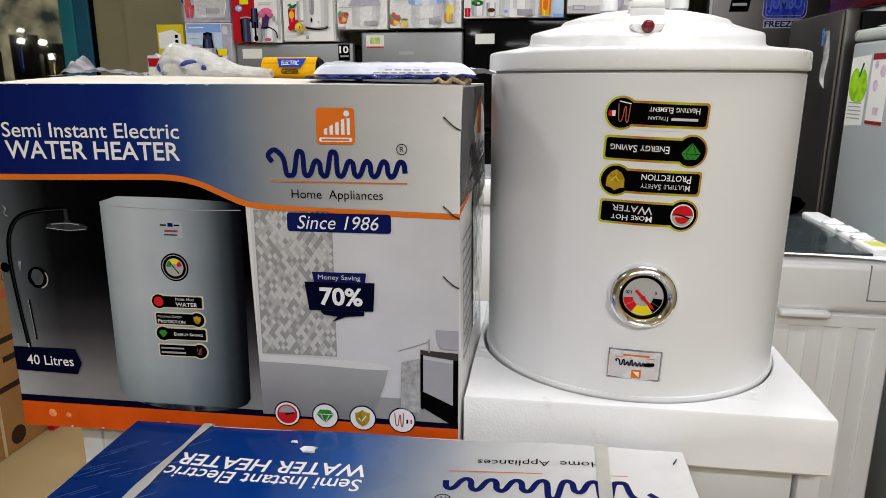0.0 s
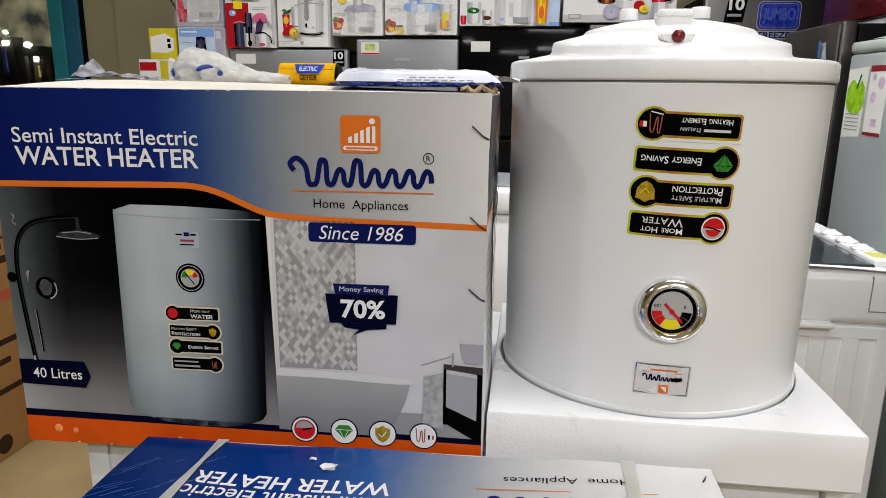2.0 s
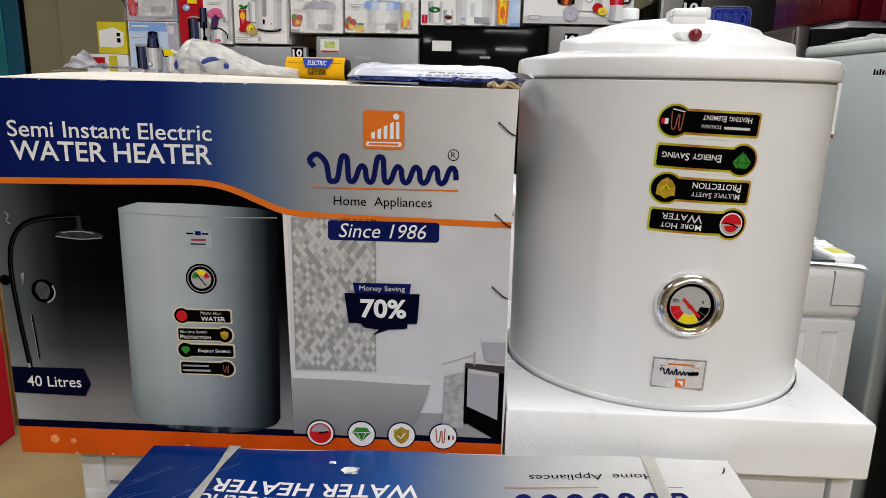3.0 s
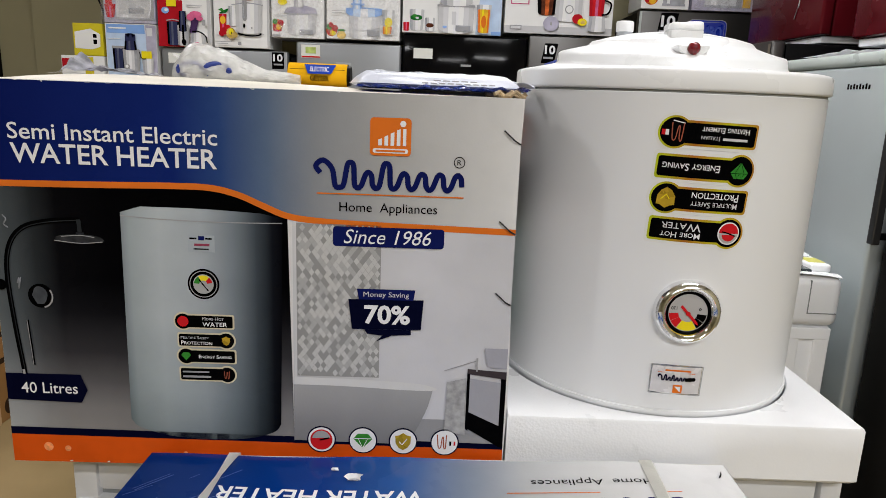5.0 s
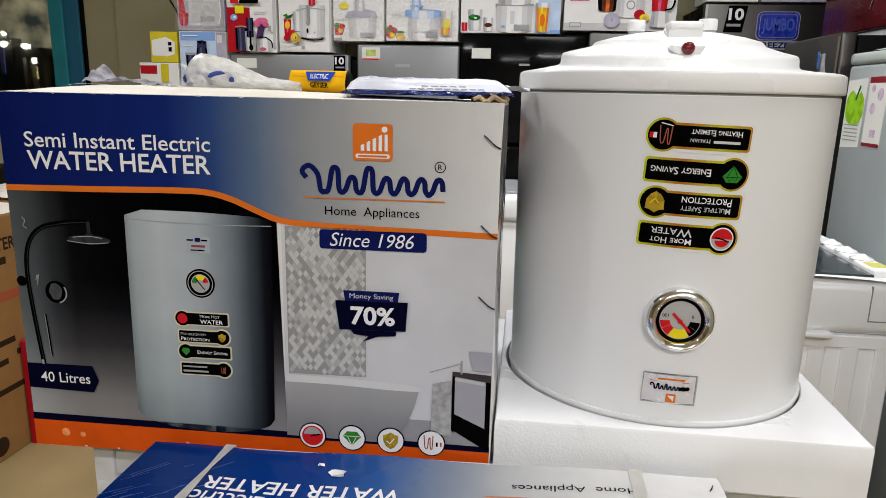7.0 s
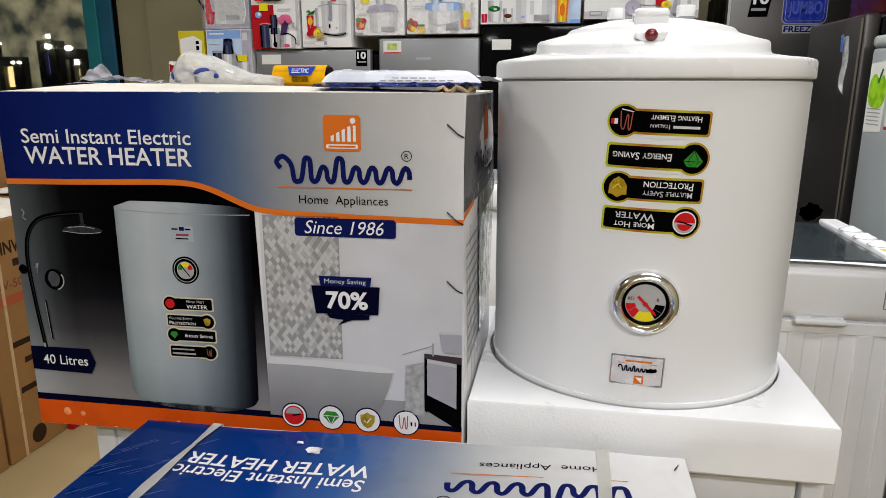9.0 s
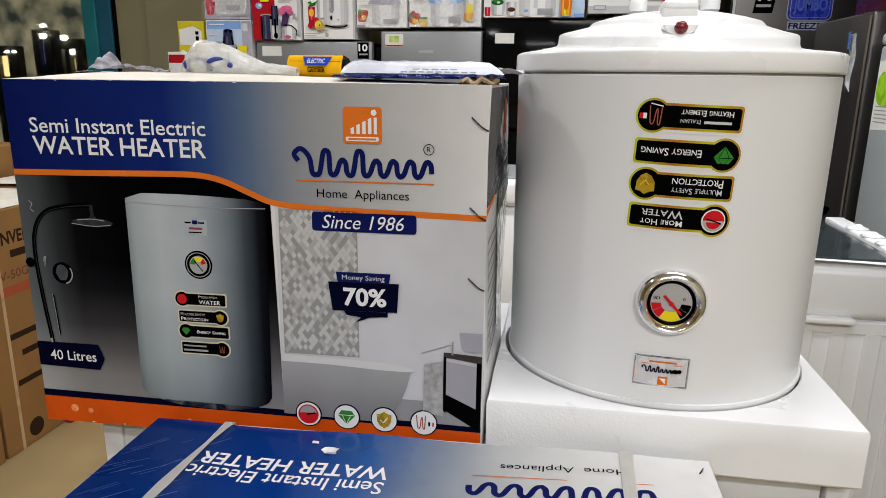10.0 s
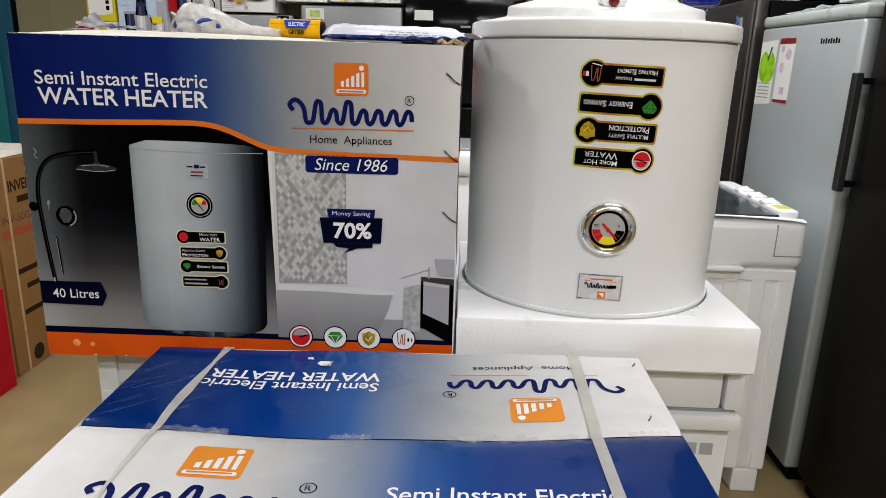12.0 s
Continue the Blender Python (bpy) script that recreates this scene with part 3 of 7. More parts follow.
deco("print_orange_band", [[(-0.617, CZ + 0.001), (0.0035, CZ + 0.001), (0.0035, 0.9055), (-0.617, 0.9105)]], front, 3, ORANGEBAND, carton, cut=0.1)

# ---- lying carton in front ----
LX0, LX1, LYB, LYF, LZ = -0.545, 0.180, 0.800, 0.335, 0.896


def flap_z(x, y):
    """Height of the lying carton's top: two flaps that dip towards the seam."""
    seam = 0.578 - 0.012 * math.sin(math.pi * (x - LX0) / (LX1 - LX0))
    d = abs(y - seam)
    return LZ - 0.006 * math.exp(-(d / 0.03) ** 2) * math.sin(math.pi * min(1, max(0, (x - LX0) / (LX1 - LX0)))) - 0.003 * math.exp(-(d / 0.006) ** 2) + 0.0012 * math.sin(23 * x + 9 * y)


lying = thing("lying_carton", pose(0, 0, 0), "glossy blue and white printed carton lying flat, strapped with white bands", "carton")


def shift(x, y):
    """The carton is turned a little: further back on the right."""
    return x, y + 0.047 * (x + 0.18)


lb = bmesh.new()
for fn in (lambda a, c: (LX0 + (LX1 - LX0) * a, LYB, LZ - 0.448 * (1 - c)), lambda a, c: (LX0 + (LX1 - LX0) * a, LYF, LZ - 0.448 * (1 - c))):
    grid_face(lb, fn, 8, 4)
for fn in (lambda b, c: (LX0, LYF + (LYB - LYF) * b, LZ - 0.448 * (1 - c)), lambda b, c: (LX1, LYF + (LYB - LYF) * b, LZ - 0.448 * (1 - c))):
    grid_face(lb, fn, 8, 4)
grid_face(lb, lambda a, b: (LX0 + (LX1 - LX0) * a, LYF + (LYB - LYF) * b, LZ - 0.448), 8, 8)
for v in lb.verts:
    v.co.x, v.co.y = shift(v.co.x, v.co.y)
part("carton_body", lb, CARDWHITE, lying)
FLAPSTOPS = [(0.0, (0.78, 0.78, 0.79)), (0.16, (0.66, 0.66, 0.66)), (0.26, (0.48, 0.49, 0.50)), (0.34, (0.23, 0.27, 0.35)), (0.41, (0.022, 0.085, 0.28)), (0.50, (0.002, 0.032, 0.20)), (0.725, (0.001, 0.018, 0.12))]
# same print with its pale stops darkened: the far flap's shade is painted in
FARSHADESTOPS = [(0.0, (0.70, 0.70, 0.71)), (0.16, (0.54, 0.54, 0.54)), (0.26, (0.37, 0.38, 0.39)), (0.34, (0.17, 0.21, 0.29))] + FLAPSTOPS[4:]
FAR = mat_ramp("far_flap_shaded_print", "X", [(LX1 - p, c) for p, c in reversed(FARSHADESTOPS)], 0.3, coat=0.5, wrinkle=0.8)
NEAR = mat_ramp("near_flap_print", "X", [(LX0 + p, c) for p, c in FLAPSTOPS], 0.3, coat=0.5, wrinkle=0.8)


def flap(name, y_of, m, label):
    b = bmesh.new()

    def fn(a, c):
        x = LX0 + (LX1 - LX0) * a
        y = y_of(x, c)
        return (*shift(x, y), flap_z(x, y))
    grid_face(b, fn, 40, 20)
    return part(name, b, m, lying, label, smooth=True)


def seam_y(x):
    return 0.578 - 0.012 * math.sin(math.pi * (x - LX0) / (LX1 - LX0))


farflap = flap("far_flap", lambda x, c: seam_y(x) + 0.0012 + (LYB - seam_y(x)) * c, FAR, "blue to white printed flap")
nearflap = flap("near_flap", lambda x, c: seam_y(x) - 0.0012 - (seam_y(x) - LYF) * c, NEAR, "white to blue printed flap")
under = thing("lower_carton", pose(-0.182, 0.56, FLOOR, 0, 0, 2.7), "printed cardboard carton under the strapped carton", "carton")
part("carton_body", box_bm(-0.36, 0.36, -0.23, 0.23, 0, LZ - 0.448 - FLOOR, 0.004), CARDWHITE, under)


# ---- cabinets along the side ----


def side_fridge(y0, y1, top, m, label, cap=None, handle_y=None, depth=0.68, x=1.12, gap=True):
    f = thing("refrigerator", pose(x, y0, FLOOR), label, "refrigerator", "side row of refrigerators")
    h = top - FLOOR
    w = y1 - y0
    part("cabinet", box_bm(0.065, depth, 0.01, w - 0.01, 0.03, h - 0.01, 0.008), RUBBER if m in (STEEL, BLACKGLOSS, NEARSTEEL) else SILVERCAP, f, smooth=True)
    part("door", box_bm(0.0, 0.06, 0, w, 0.06, h - (0.045 if cap else 0.0), 0.012, 3), m, f, smooth=True)
    part("plinth", box_bm(0.03, 0.1, 0.02, w - 0.02, 0.0, 0.06, 0.004), RUBBER, f)
    if cap:
        part("top_cap", box_bm(-0.004, depth, -0.002, w + 0.002, h - 0.043, h, 0.014, 3), cap, f, smooth=True)
    if handle_y is not None:
        hd = part("handle", box_bm(-0.060, -0.035, handle_y - 0.015, handle_y + 0.015, 0.955 - FLOOR, 1.325 - FLOOR, 0.004), HANDLEGREY, f, "dark grey bar handle")
        part("handle_post", box_bm(-0.038, 0.002, handle_y - 0.01, handle_y + 0.01, 0.97 - FLOOR, 0.99 - FLOOR, 0.002), RUBBER, hd)
        part("handle_post", box_bm(-0.038, 0.002, handle_y - 0.01, handle_y + 0.01, 1.29 - FLOOR, 1.31 - FLOOR, 0.002), RUBBER, hd)
    return f


silver = side_fridge(2.115, 2.875, 1.535, SILVER, "silver grey refrigerator with stickers on its door", SILVERCAP)
dark = side_fridge(2.985, 3.62, 1.625, STEEL, "dark stainless steel refrigerator with a torn film tag")
near = side_fridge(1.30, 2.085, 1.78, NEARSTEEL, "tall dark brushed steel refrigerator with a bar handle", x=1.15, handle_y=0.765)

# ---- twin tub washing machine ----
wm = thing("washing_machine", pose(0.28, 2.03, FLOOR), "white top loading washing machine with dark lid and knobs", "washing machine")
WH = 1.010
part("body", box_bm(0.0, 0.735, 0.012, 0.68, 0.09, WH - 0.16, 0.02, 3), APPLIANCE, wm, smooth=True)
part("top_shell", box_bm(-0.005, 0.742, 0.0, 0.69, WH - 0.162, WH, 0.03, 4), APPLIANCE, wm, smooth=True)

# ---- back row ----


def back_fridge(x0, x1, top, m, label, y=4.1, depth=0.62):
    f = thing("refrigerator", pose((x0 + x1) / 2, y, FLOOR), label, "refrigerator", "back row of refrigerators")
    w, h = (x1 - x0) / 2, top - FLOOR
    part("cabinet", box_bm(-w + 0.008, w - 0.008, 0.06, depth, 0.03, h - 0.004, 0.006), RUBBER, f)
    part("freezer_door", box_bm(-w, w, 0, 0.055, h * 0.66 + 0.006, h, 0.012, 3), m, f, smooth=True)
    part("door", box_bm(-w, w, 0, 0.055, 0.06, h * 0.66 - 0.006, 0.012, 3), m, f, smooth=True)
    part("plinth", box_bm(-w + 0.02, w - 0.02, 0.03, 0.1, 0, 0.06), RUBBER, f)
    return f


BR = {}
BR["A"] = back_fridge(-1.90, -1.165, 1.565, GREYSTEEL, "grey refrigerator with a paper label and warranty sticker")
BR["B"] = back_fridge(-1.115, -0.508, 1.625, GREYSTEEL, "silver grey refrigerator with an energy label")
BR["C"] = back_fridge(-0.498, 0.215, 1.69, BLACKGLOSS, "black glossy refrigerator with a white label")
BR["D"] = back_fridge(0.225, 0.72, 1.71, STEEL, "dark grey steel refrigerator with a warranty sticker")
BR["E"] = back_fridge(0.84, 1.60, 1.87, STEEL, "tall dark grey refrigerator with a blue freezer sticker")

# pale washer behind, seen in the gap between carton and heater
bw = thing("washing_machine", pose(-0.30, 3.02, FLOOR), "pale white washing machine with a flat lid, behind the display", "washing machine")
part("body", box_bm(-0.36, 0.36, 0.02, 0.6, 0.06, 0.955, 0.02, 3), APPLIANCE, bw, smooth=True)
part("top_shell", box_bm(-0.365, 0.365, 0.0, 0.61, 0.957, 1.075, 0.025, 3), APPLIANCE, bw, smooth=True)
part("lid", box_bm(-0.30, 0.30, 0.05, 0.5, 1.076, 1.087, 0.004), GREYPLASTIC, bw)
for fx in (-0.3, 0.3):
    for fy in (0.08, 0.52):
        part("foot", box_bm(fx - 0.03, fx + 0.03, fy - 0.03, fy + 0.03, 0, 0.062, 0.006), RUBBER, bw)

# ---- heater details ----
R0 = HR1


def keyhole(cx, cz, r, h, x_end):
    """Outline of a round head joined to a bar that ends at x_end."""
    a = math.degrees(math.asin(h / r))
    g = -1 if x_end > cx else 1
    q = 0.22 * h
    end = [(x_end + g * q, cz - h), (x_end + g * q * 0.3, cz - h + q * 0.3), (x_end, cz - h + q), (x_end, cz + h - q), (x_end + g * q * 0.3, cz + h - q * 0.3), (x_end + g * q, cz + h)]
    if x_end > cx:
        return circle(cx, cz, r, 28, a, 360 - a) + end
    return end[::-1] + circle(cx, cz, r, 28, 180 + a, 540 - a)


def diamond_gem(cx, cz, w, h, down):
    s = -1 if down else 1
    top = [(cx - w / 2, cz + s * h * 0.12), (cx - w * 0.28, cz + s * h * 0.45), (cx + w * 0.28, cz + s * h * 0.45), (cx + w / 2, cz + s * h * 0.12)]
    return top + [(cx, cz - s * h / 2)]


def shield(cx, cz, w, h, up):
    s = 1 if up else -1
    pts = [(-0.5, 0.32), (-0.25, 0.36), (0, 0.5), (0.25, 0.36), (0.5, 0.32), (0.47, -0.1), (0.28, -0.36), (0, -0.5), (-0.28, -0.36), (-0.47, -0.1)]
    return [(cx + s * x * w, cz + s * z * h) for x, z in pts]


def coil(cx, cz, w, h):
    return smooth_line([(cx - w * 0.5, cz + h * 0.5), (cx - w * 0.4, cz - h * 0.3), (cx - w * 0.25, cz - h * 0.45), (cx - w * 0.12, cz - h * 0.3), (cx - w * 0.02, cz + h * 0.25), (cx + w * 0.1, cz + h * 0.3), (cx + w * 0.15, cz - h * 0.35), (cx + w * 0.32, cz - h * 0.42), (cx + w * 0.4, cz + h * 0.5)], 4)


def tilt(fn):
    """Stickers lie a little skewed on the jacket."""
    return lambda s, z, k: fn(s + 0.05 * (z - 1.25), z - 0.035 * s, k)


COPPER = mat("copper_print", (0.35, 0.10, 0.06), 0.3)
SILVERPRINT = mat("silver_print", (0.5, 0.5, 0.5), 0.3, metal=0.3)
FILMEDGE = mat("sticker_backing", (0.78, 0.78, 0.77), 0.18, var=0.02, bump=0)
STK = [(-0.0447, 1.3125, 0.0560), (0.0362, 1.2712, -0.0655), (-0.0447, 1.2327, 0.0560), (0.0365, 1.1940, -0.0625)]
for i, (cx, cz, xe) in enumerate(STK):
    sg = 1 if xe > cx else -1
    ST = tilt(lambda a, z, k, d=(-0.0035, 0.0005, -0.002, 0.0)[i]: heater_surface(a + d, z, k))
    st = deco("sticker", [keyhole(cx, cz, 0.0232, 0.0188, xe + sg * 0.0035)], ST, 1, FILMEDGE, heater, "black sticker with a green and gold rim, upside down", cut=0.008)
    deco("rim", [keyhole(cx, cz, 0.0198, 0.0150, xe)], ST, 2, RIM, st, cut=0.008)
    deco("field", [keyhole(cx, cz, 0.0174, 0.0122, xe - sg * 0.0026)], ST, 3, BLACKPRINT, st, cut=0.008)
    if i == 0:
        writing("lettering", "^Heating Element", -0.014, 1.3143, 0.058, 0.0068, ST, 4, WHITEPRINT, st, 0.006, flip=True)
        writing("lettering", "^Italian", -0.014, 1.3050, 0.022, 0.0054, ST, 4, LIGHTPRINT, st, 0.004, flip=True)
        deco("word_bar", [rect(0.012, 0.043, 1.3062, 1.3092)], ST, 4, LIGHTPRINT, st, cut=0.008)
        deco("flag", [rect(-0.0600, -0.0558, 1.3085, 1.3150)], ST, 4, RED, st)
        deco("flag_white", [rect(-0.0558, -0.0518, 1.3085, 1.3150)], ST, 4, WHITEPRINT, st)
        deco("element", ribbon(coil(-0.0415, 1.3125, 0.015, 0.022), 0.0012), ST, 4, COPPER, st)
        deco("element_plate", ribbon([(-0.0485, 1.3262), (-0.0345, 1.3235)], 0.0012), ST, 4, WHITEPRINT, st)
    if i == 1:
        writing("lettering", "^Energy Saving", -0.0575, 1.2672, 0.068, 0.0088, ST, 4, WHITEPRINT, st, 0.006, flip=True)
        deco("gem", [diamond_gem(cx, cz, 0.0235, 0.021, True)], ST, 4, GREEN, st, cut=0.008)
        deco("gem_line", ribbon([(cx - 0.0115, cz - 0.003), (cx + 0.0115, cz - 0.003)], 0.0007) + ribbon([(cx - 0.006, cz - 0.003), (cx, cz + 0.010)], 0.0006) + ribbon([(cx + 0.006, cz - 0.003), (cx, cz + 0.010)], 0.0006) + ribbon([(cx - 0.006, cz - 0.003), (cx - 0.003, cz - 0.009), (cx, cz - 0.003), (cx + 0.003, cz - 0.009), (cx + 0.006, cz - 0.003)], 0.0006), ST, 5, BLACKPRINT, st)
    if i == 2:
        writing("lettering", "^Protection", -0.0150, 1.2330, 0.058, 0.0092, ST, 4, WHITEPRINT, st, 0.006, flip=True)
        writing("lettering", "^Multiple Safety", -0.0150, 1.2238, 0.058, 0.0070, ST, 4, LIGHTPRINT, st, 0.003, flip=True)
        deco("shield", [shield(cx, cz, 0.022, 0.026, False)], ST, 4, GOLD, st, cut=0.008)
        deco("tick", ribbon([(cx - 0.006, cz - 0.002), (cx, cz + 0.004), (cx + 0.004, cz - 0.001)], 0.0012), ST, 5, YELLOW, st)
    if i == 3:
        writing("lettering", "^Water", -0.047, 1.1930, 0.048, 0.0098, ST, 4, LIGHTPRINT, st, 0.006, flip=True)
        writing("lettering", "^More Hot", -0.047, 1.1838, 0.048, 0.0072, ST, 4, WHITEPRINT, st, 0.005, flip=True)
        deco("dial_edge", [circle(cx, cz, 0.0142)], ST, 4, WHITEPRINT, st, cut=0.008)
        deco("dial_red", [circle(cx, cz, 0.0126, 20, 0, 180)], ST, 5, RED, st, cut=0.008)
        deco("dial_grey", [circle(cx, cz, 0.0126, 20, 180, 360)], ST, 5, SILVERPRINT, st, cut=0.008)
        deco("dial_field", [circle(cx, cz - 0.001, 0.0088, 16, 185, 355)], ST, 6, RED, st)
        deco("dial_needle", ribbon([(cx - 0.009, cz + 0.002), (cx, cz), (cx + 0.009, cz - 0.003)], 0.0016), ST, 7, BLACKPRINT, st)

# thermometer, upside down
GC, GZ = -0.0055, 1.0895
ga = GC / R0


def gauge_bm(profile, n=64):
    """Lathe turned to stand out of the jacket at the gauge's place."""
    b = lathe_bm(profile, n)
    m = Matrix.Translation(heater_surface(GC, GZ, 0)) @ Matrix.Rotation(ga, 4, "Z") @ Matrix.Rotation(radians(90), 4, "X")
    bmesh.ops.transform(b, matrix=m, verts=b.verts)
    return b


def gauge_surf(x, y, k):
    p = Matrix.Translation(heater_surface(GC, GZ, 0)) @ Matrix.Rotation(ga, 4, "Z") @ Matrix.Rotation(radians(90), 4, "X") @ Vector((x, y, 0.0035 + 0.0003 * k))
    return tuple(p)


bezel = part("thermometer", gauge_bm([(0.0275, 0.001), (0.0285, 0.006), (0.0305, 0.0100), (0.0340, 0.0118), (0.0375, 0.0105), (0.0405, 0.0065), (0.0424, 0.001), (0.0428, -0.006)]), CHROME, heater, "round chrome rimmed thermometer dial", smooth=True)
part("inner_rim", gauge_bm([(0.0246, 0.0038), (0.0262, 0.0048), (0.0280, 0.0055), (0.0285, 0.002)]), BLACKPRINT, bezel, smooth=True)
part("dial_face", gauge_bm([(0, 0.0035), (0.0262, 0.0035)]), mat("dial_white", (0.42, 0.41, 0.41), 0.3), bezel)


def sector(a0, a1, r0, r1, n=8):
    o = [(r1 * math.cos(radians(a0 + (a1 - a0) * i / n)), r1 * math.sin(radians(a0 + (a1 - a0) * i / n))) for i in range(n + 1)]
    return o + [(r0 * math.cos(radians(a0 + (a1 - a0) * i / n)), r0 * math.sin(radians(a0 + (a1 - a0) * i / n))) for i in range(n, -1, -1)]


deco("red_sector", [sector(183, 208, 0.012, 0.0238), sector(209, 236, 0.012, 0.0238)], gauge_surf, 1, RED, bezel)
deco("yellow_sector", [sector(238, 300, 0.012, 0.0238)], gauge_surf, 1, YELLOW, bezel)
deco("black_sector", [sector(302, 328, 0.012, 0.0238), sector(329, 355, 0.012, 0.0238)], gauge_surf, 1, BLACKPRINT, bezel)
writing("lettering", "120", -0.0215, 0.0035, 0.0075, 0.0042, gauge_surf, 1, BLACKPRINT, bezel, 0.02, flip=True)
writing("lettering", "0", 0.0135, 0.0030, 0.0028, 0.0042, gauge_surf, 1, BLACKPRINT, bezel, 0.02, flip=True)
deco("needle", [[(-0.0105, 0.0075), (-0.0080, 0.0100), (0.0125, -0.0118), (0.0138, -0.0160), (0.0098, -0.0138)]], gauge_surf, 4, RED, bezel, "red pointer")
deco("needle_hub", [circle(0, -0.001, 0.0030, 14)], gauge_surf, 6, RED, bezel)

# clear badge, upside down
bx0, bx1, bz0, bz1 = -0.0430, 0.0235, 0.9765, 1.0165
BT = lambda s, z, k: heater_surface(s + 0.03 * (z - 1.0), z - 0.02 * s, k)
BADGEFACE = mat("badge_silver", (0.66, 0.65, 0.68), 0.25, metal=0.1, var=0.08, scale=60)
badge = deco("name_badge", [rect(bx0, bx1, bz0, bz1)], BT, 1, CHROME, heater, "small clear silver badge, upside down", cut=0.006)
deco("badge_face", [rect(bx0 + 0.0015, bx1 - 0.0015, bz0 + 0.0018, bz1 - 0.0014)], BT, 5, BADGEFACE, badge, cut=0.006)
deco("badge_edge", ribbon([(bx0, bz0), (bx1, bz0)], 0.0012) + ribbon([(bx0 + 0.0003, bz0), (bx0 + 0.0003, bz1)], 0.0008) + ribbon([(bx1, bz0), (bx1, bz1)], 0.0012) + ribbon([(bx0, bz1), (bx1, bz1)], 0.0008), BT, 6, GREYPLASTIC, badge)
deco("badge_mark", ribbon(scribble(-0.033, 0.008, 0.9955, 1.0035), 0.0018), BT, 7, DARKNAVY, badge)
deco("badge_scratch", [circle(0.008, 0.9985, 0.0032, 12), circle(0.0125, 0.9990, 0.0028, 12), circle(0.0035, 0.9980, 0.0025, 12)], BT, 8, BLACKPRINT, badge)
deco("badge_line", ribbon([(-0.034, 1.0065), (0.014, 1.0065)], 0.0009), BT, 7, ORANGE, badge)
deco("badge_word_bar", [rect(-0.025, 0.008, 1.0085, 1.0108)], BT, 7, ORANGE, badge)
deco("badge_emblem", [rrect(-0.0125, -0.0005, 0.9790, 0.9905, 0.0012)], BT, 7, ORANGE, badge)
deco("badge_emblem_mark", [[(-0.011, 0.9882), (-0.003, 0.9805), (-0.003, 0.9882)]], BT, 8, WHITEPRINT, badge)
deco("jacket_chip", [circle(-0.1425, 1.238, 0.0022, 8)], heater_surface, 1, WHITEPRINT, heater)

# lid fittings: hooded lamp, cap and two pipe caps
lamp = lathe_bm([(0, 0.0062), (0.003, 0.0058), (0.0056, 0.0042), (0.0074, 0.0015), (0.0079, -0.001), (0.0079, -0.01)], 32)
bmesh.ops.transform(lamp, matrix=Matrix.Translation((0.113 - HX, 0.9075 - HY, 1.4160 - HZ0)) @ Matrix.Rotation(radians(84), 4, "X"), verts=lamp.verts)
LAMPRED = mat("red_lens", (0.14, 0.003, 0.006), 0.12, bump=0)
part("indicator_lens", lamp, LAMPRED, heater, "dark red round indicator lens", smooth=True)
# moulded half-moon seat of the lamp: flat top, rounded below, leaning back under the cap
seat = bmesh.new()
rings = []
for d, y in ((1.0, 0.0), (0.96, -0.0009), (0.88, -0.0012), (0.55, 0.0), (0.0, 0.0)):
    rings.append([seat.verts.new((0.113 - HX + 0.0205 * d * math.cos(a), 0.9105 - HY + y + 0.0085 * d * max(0, math.sin(a)), 1.4190 - HZ0 + (0.0125 if math.sin(a) < 0 else 0.0030) * d * math.sin(a))) for a in [2 * math.pi * i / 40 for i in range(40)]])
rings.insert(0, [seat.verts.new((v.co.x, v.co.y + 0.030, v.co.z - 0.001)) for v in rings[0]])
for r0, r1 in zip(rings, rings[1:]):
    for n in range(40):
        seat.faces.new((r0[n], r0[(n + 1) % 40], r1[(n + 1) % 40], r1[n]))
bmesh.ops.remove_doubles(seat, verts=seat.verts, dist=1e-5)
bmesh.ops.recalc_face_normals(seat, faces=seat.faces)
part("lamp_seat", seat, LIDPLASTIC, heater, smooth=True)
cap = join(box_bm(-0.0222, 0.0222, -0.018, 0.018, -0.003, 0.0095, 0.0045, 4), box_bm(-0.0214, 0.0214, -0.0175, 0.017, -0.020, -0.0022, 0.001, 2))
for v in cap.verts:
    v.co.y -= 0.004 * (1 - (v.co.x / 0.0222) ** 2) * (v.co.y < 0)
    v.co.z -= 0.0022 * (v.co.x / 0.0222) ** 2 * (v.co.z > 0)
bmesh.ops.transform(cap, matrix=Matrix.Translation((0.117 - HX, 0.972 - HY, 1.444 - HZ0)), verts=cap.verts)
part("element_cap", cap, LIDPLASTIC, heater, smooth=True)
for px, py in ((0.084, 1.166), (0.186, 1.140)):
    part("pipe_collar", lathe_bm([(0, 0.519), (0.0125, 0.519), (0.0125, 0.485), (0, 0.485)], 32, px - HX, py - HY), GREYPLASTIC, heater, smooth=True)
    part("pipe_cap", lathe_bm([(0, 0.5335), (0.0122, 0.5335), (0.0132, 0.5330), (0.0137, 0.5318), (0.0139, 0.529), (0.0140, 0.5185), (0.0128, 0.517), (0, 0.517)], 32, px - HX, py - HY), LIDPLASTIC, heater, smooth=True)

# ---- carton prints ----


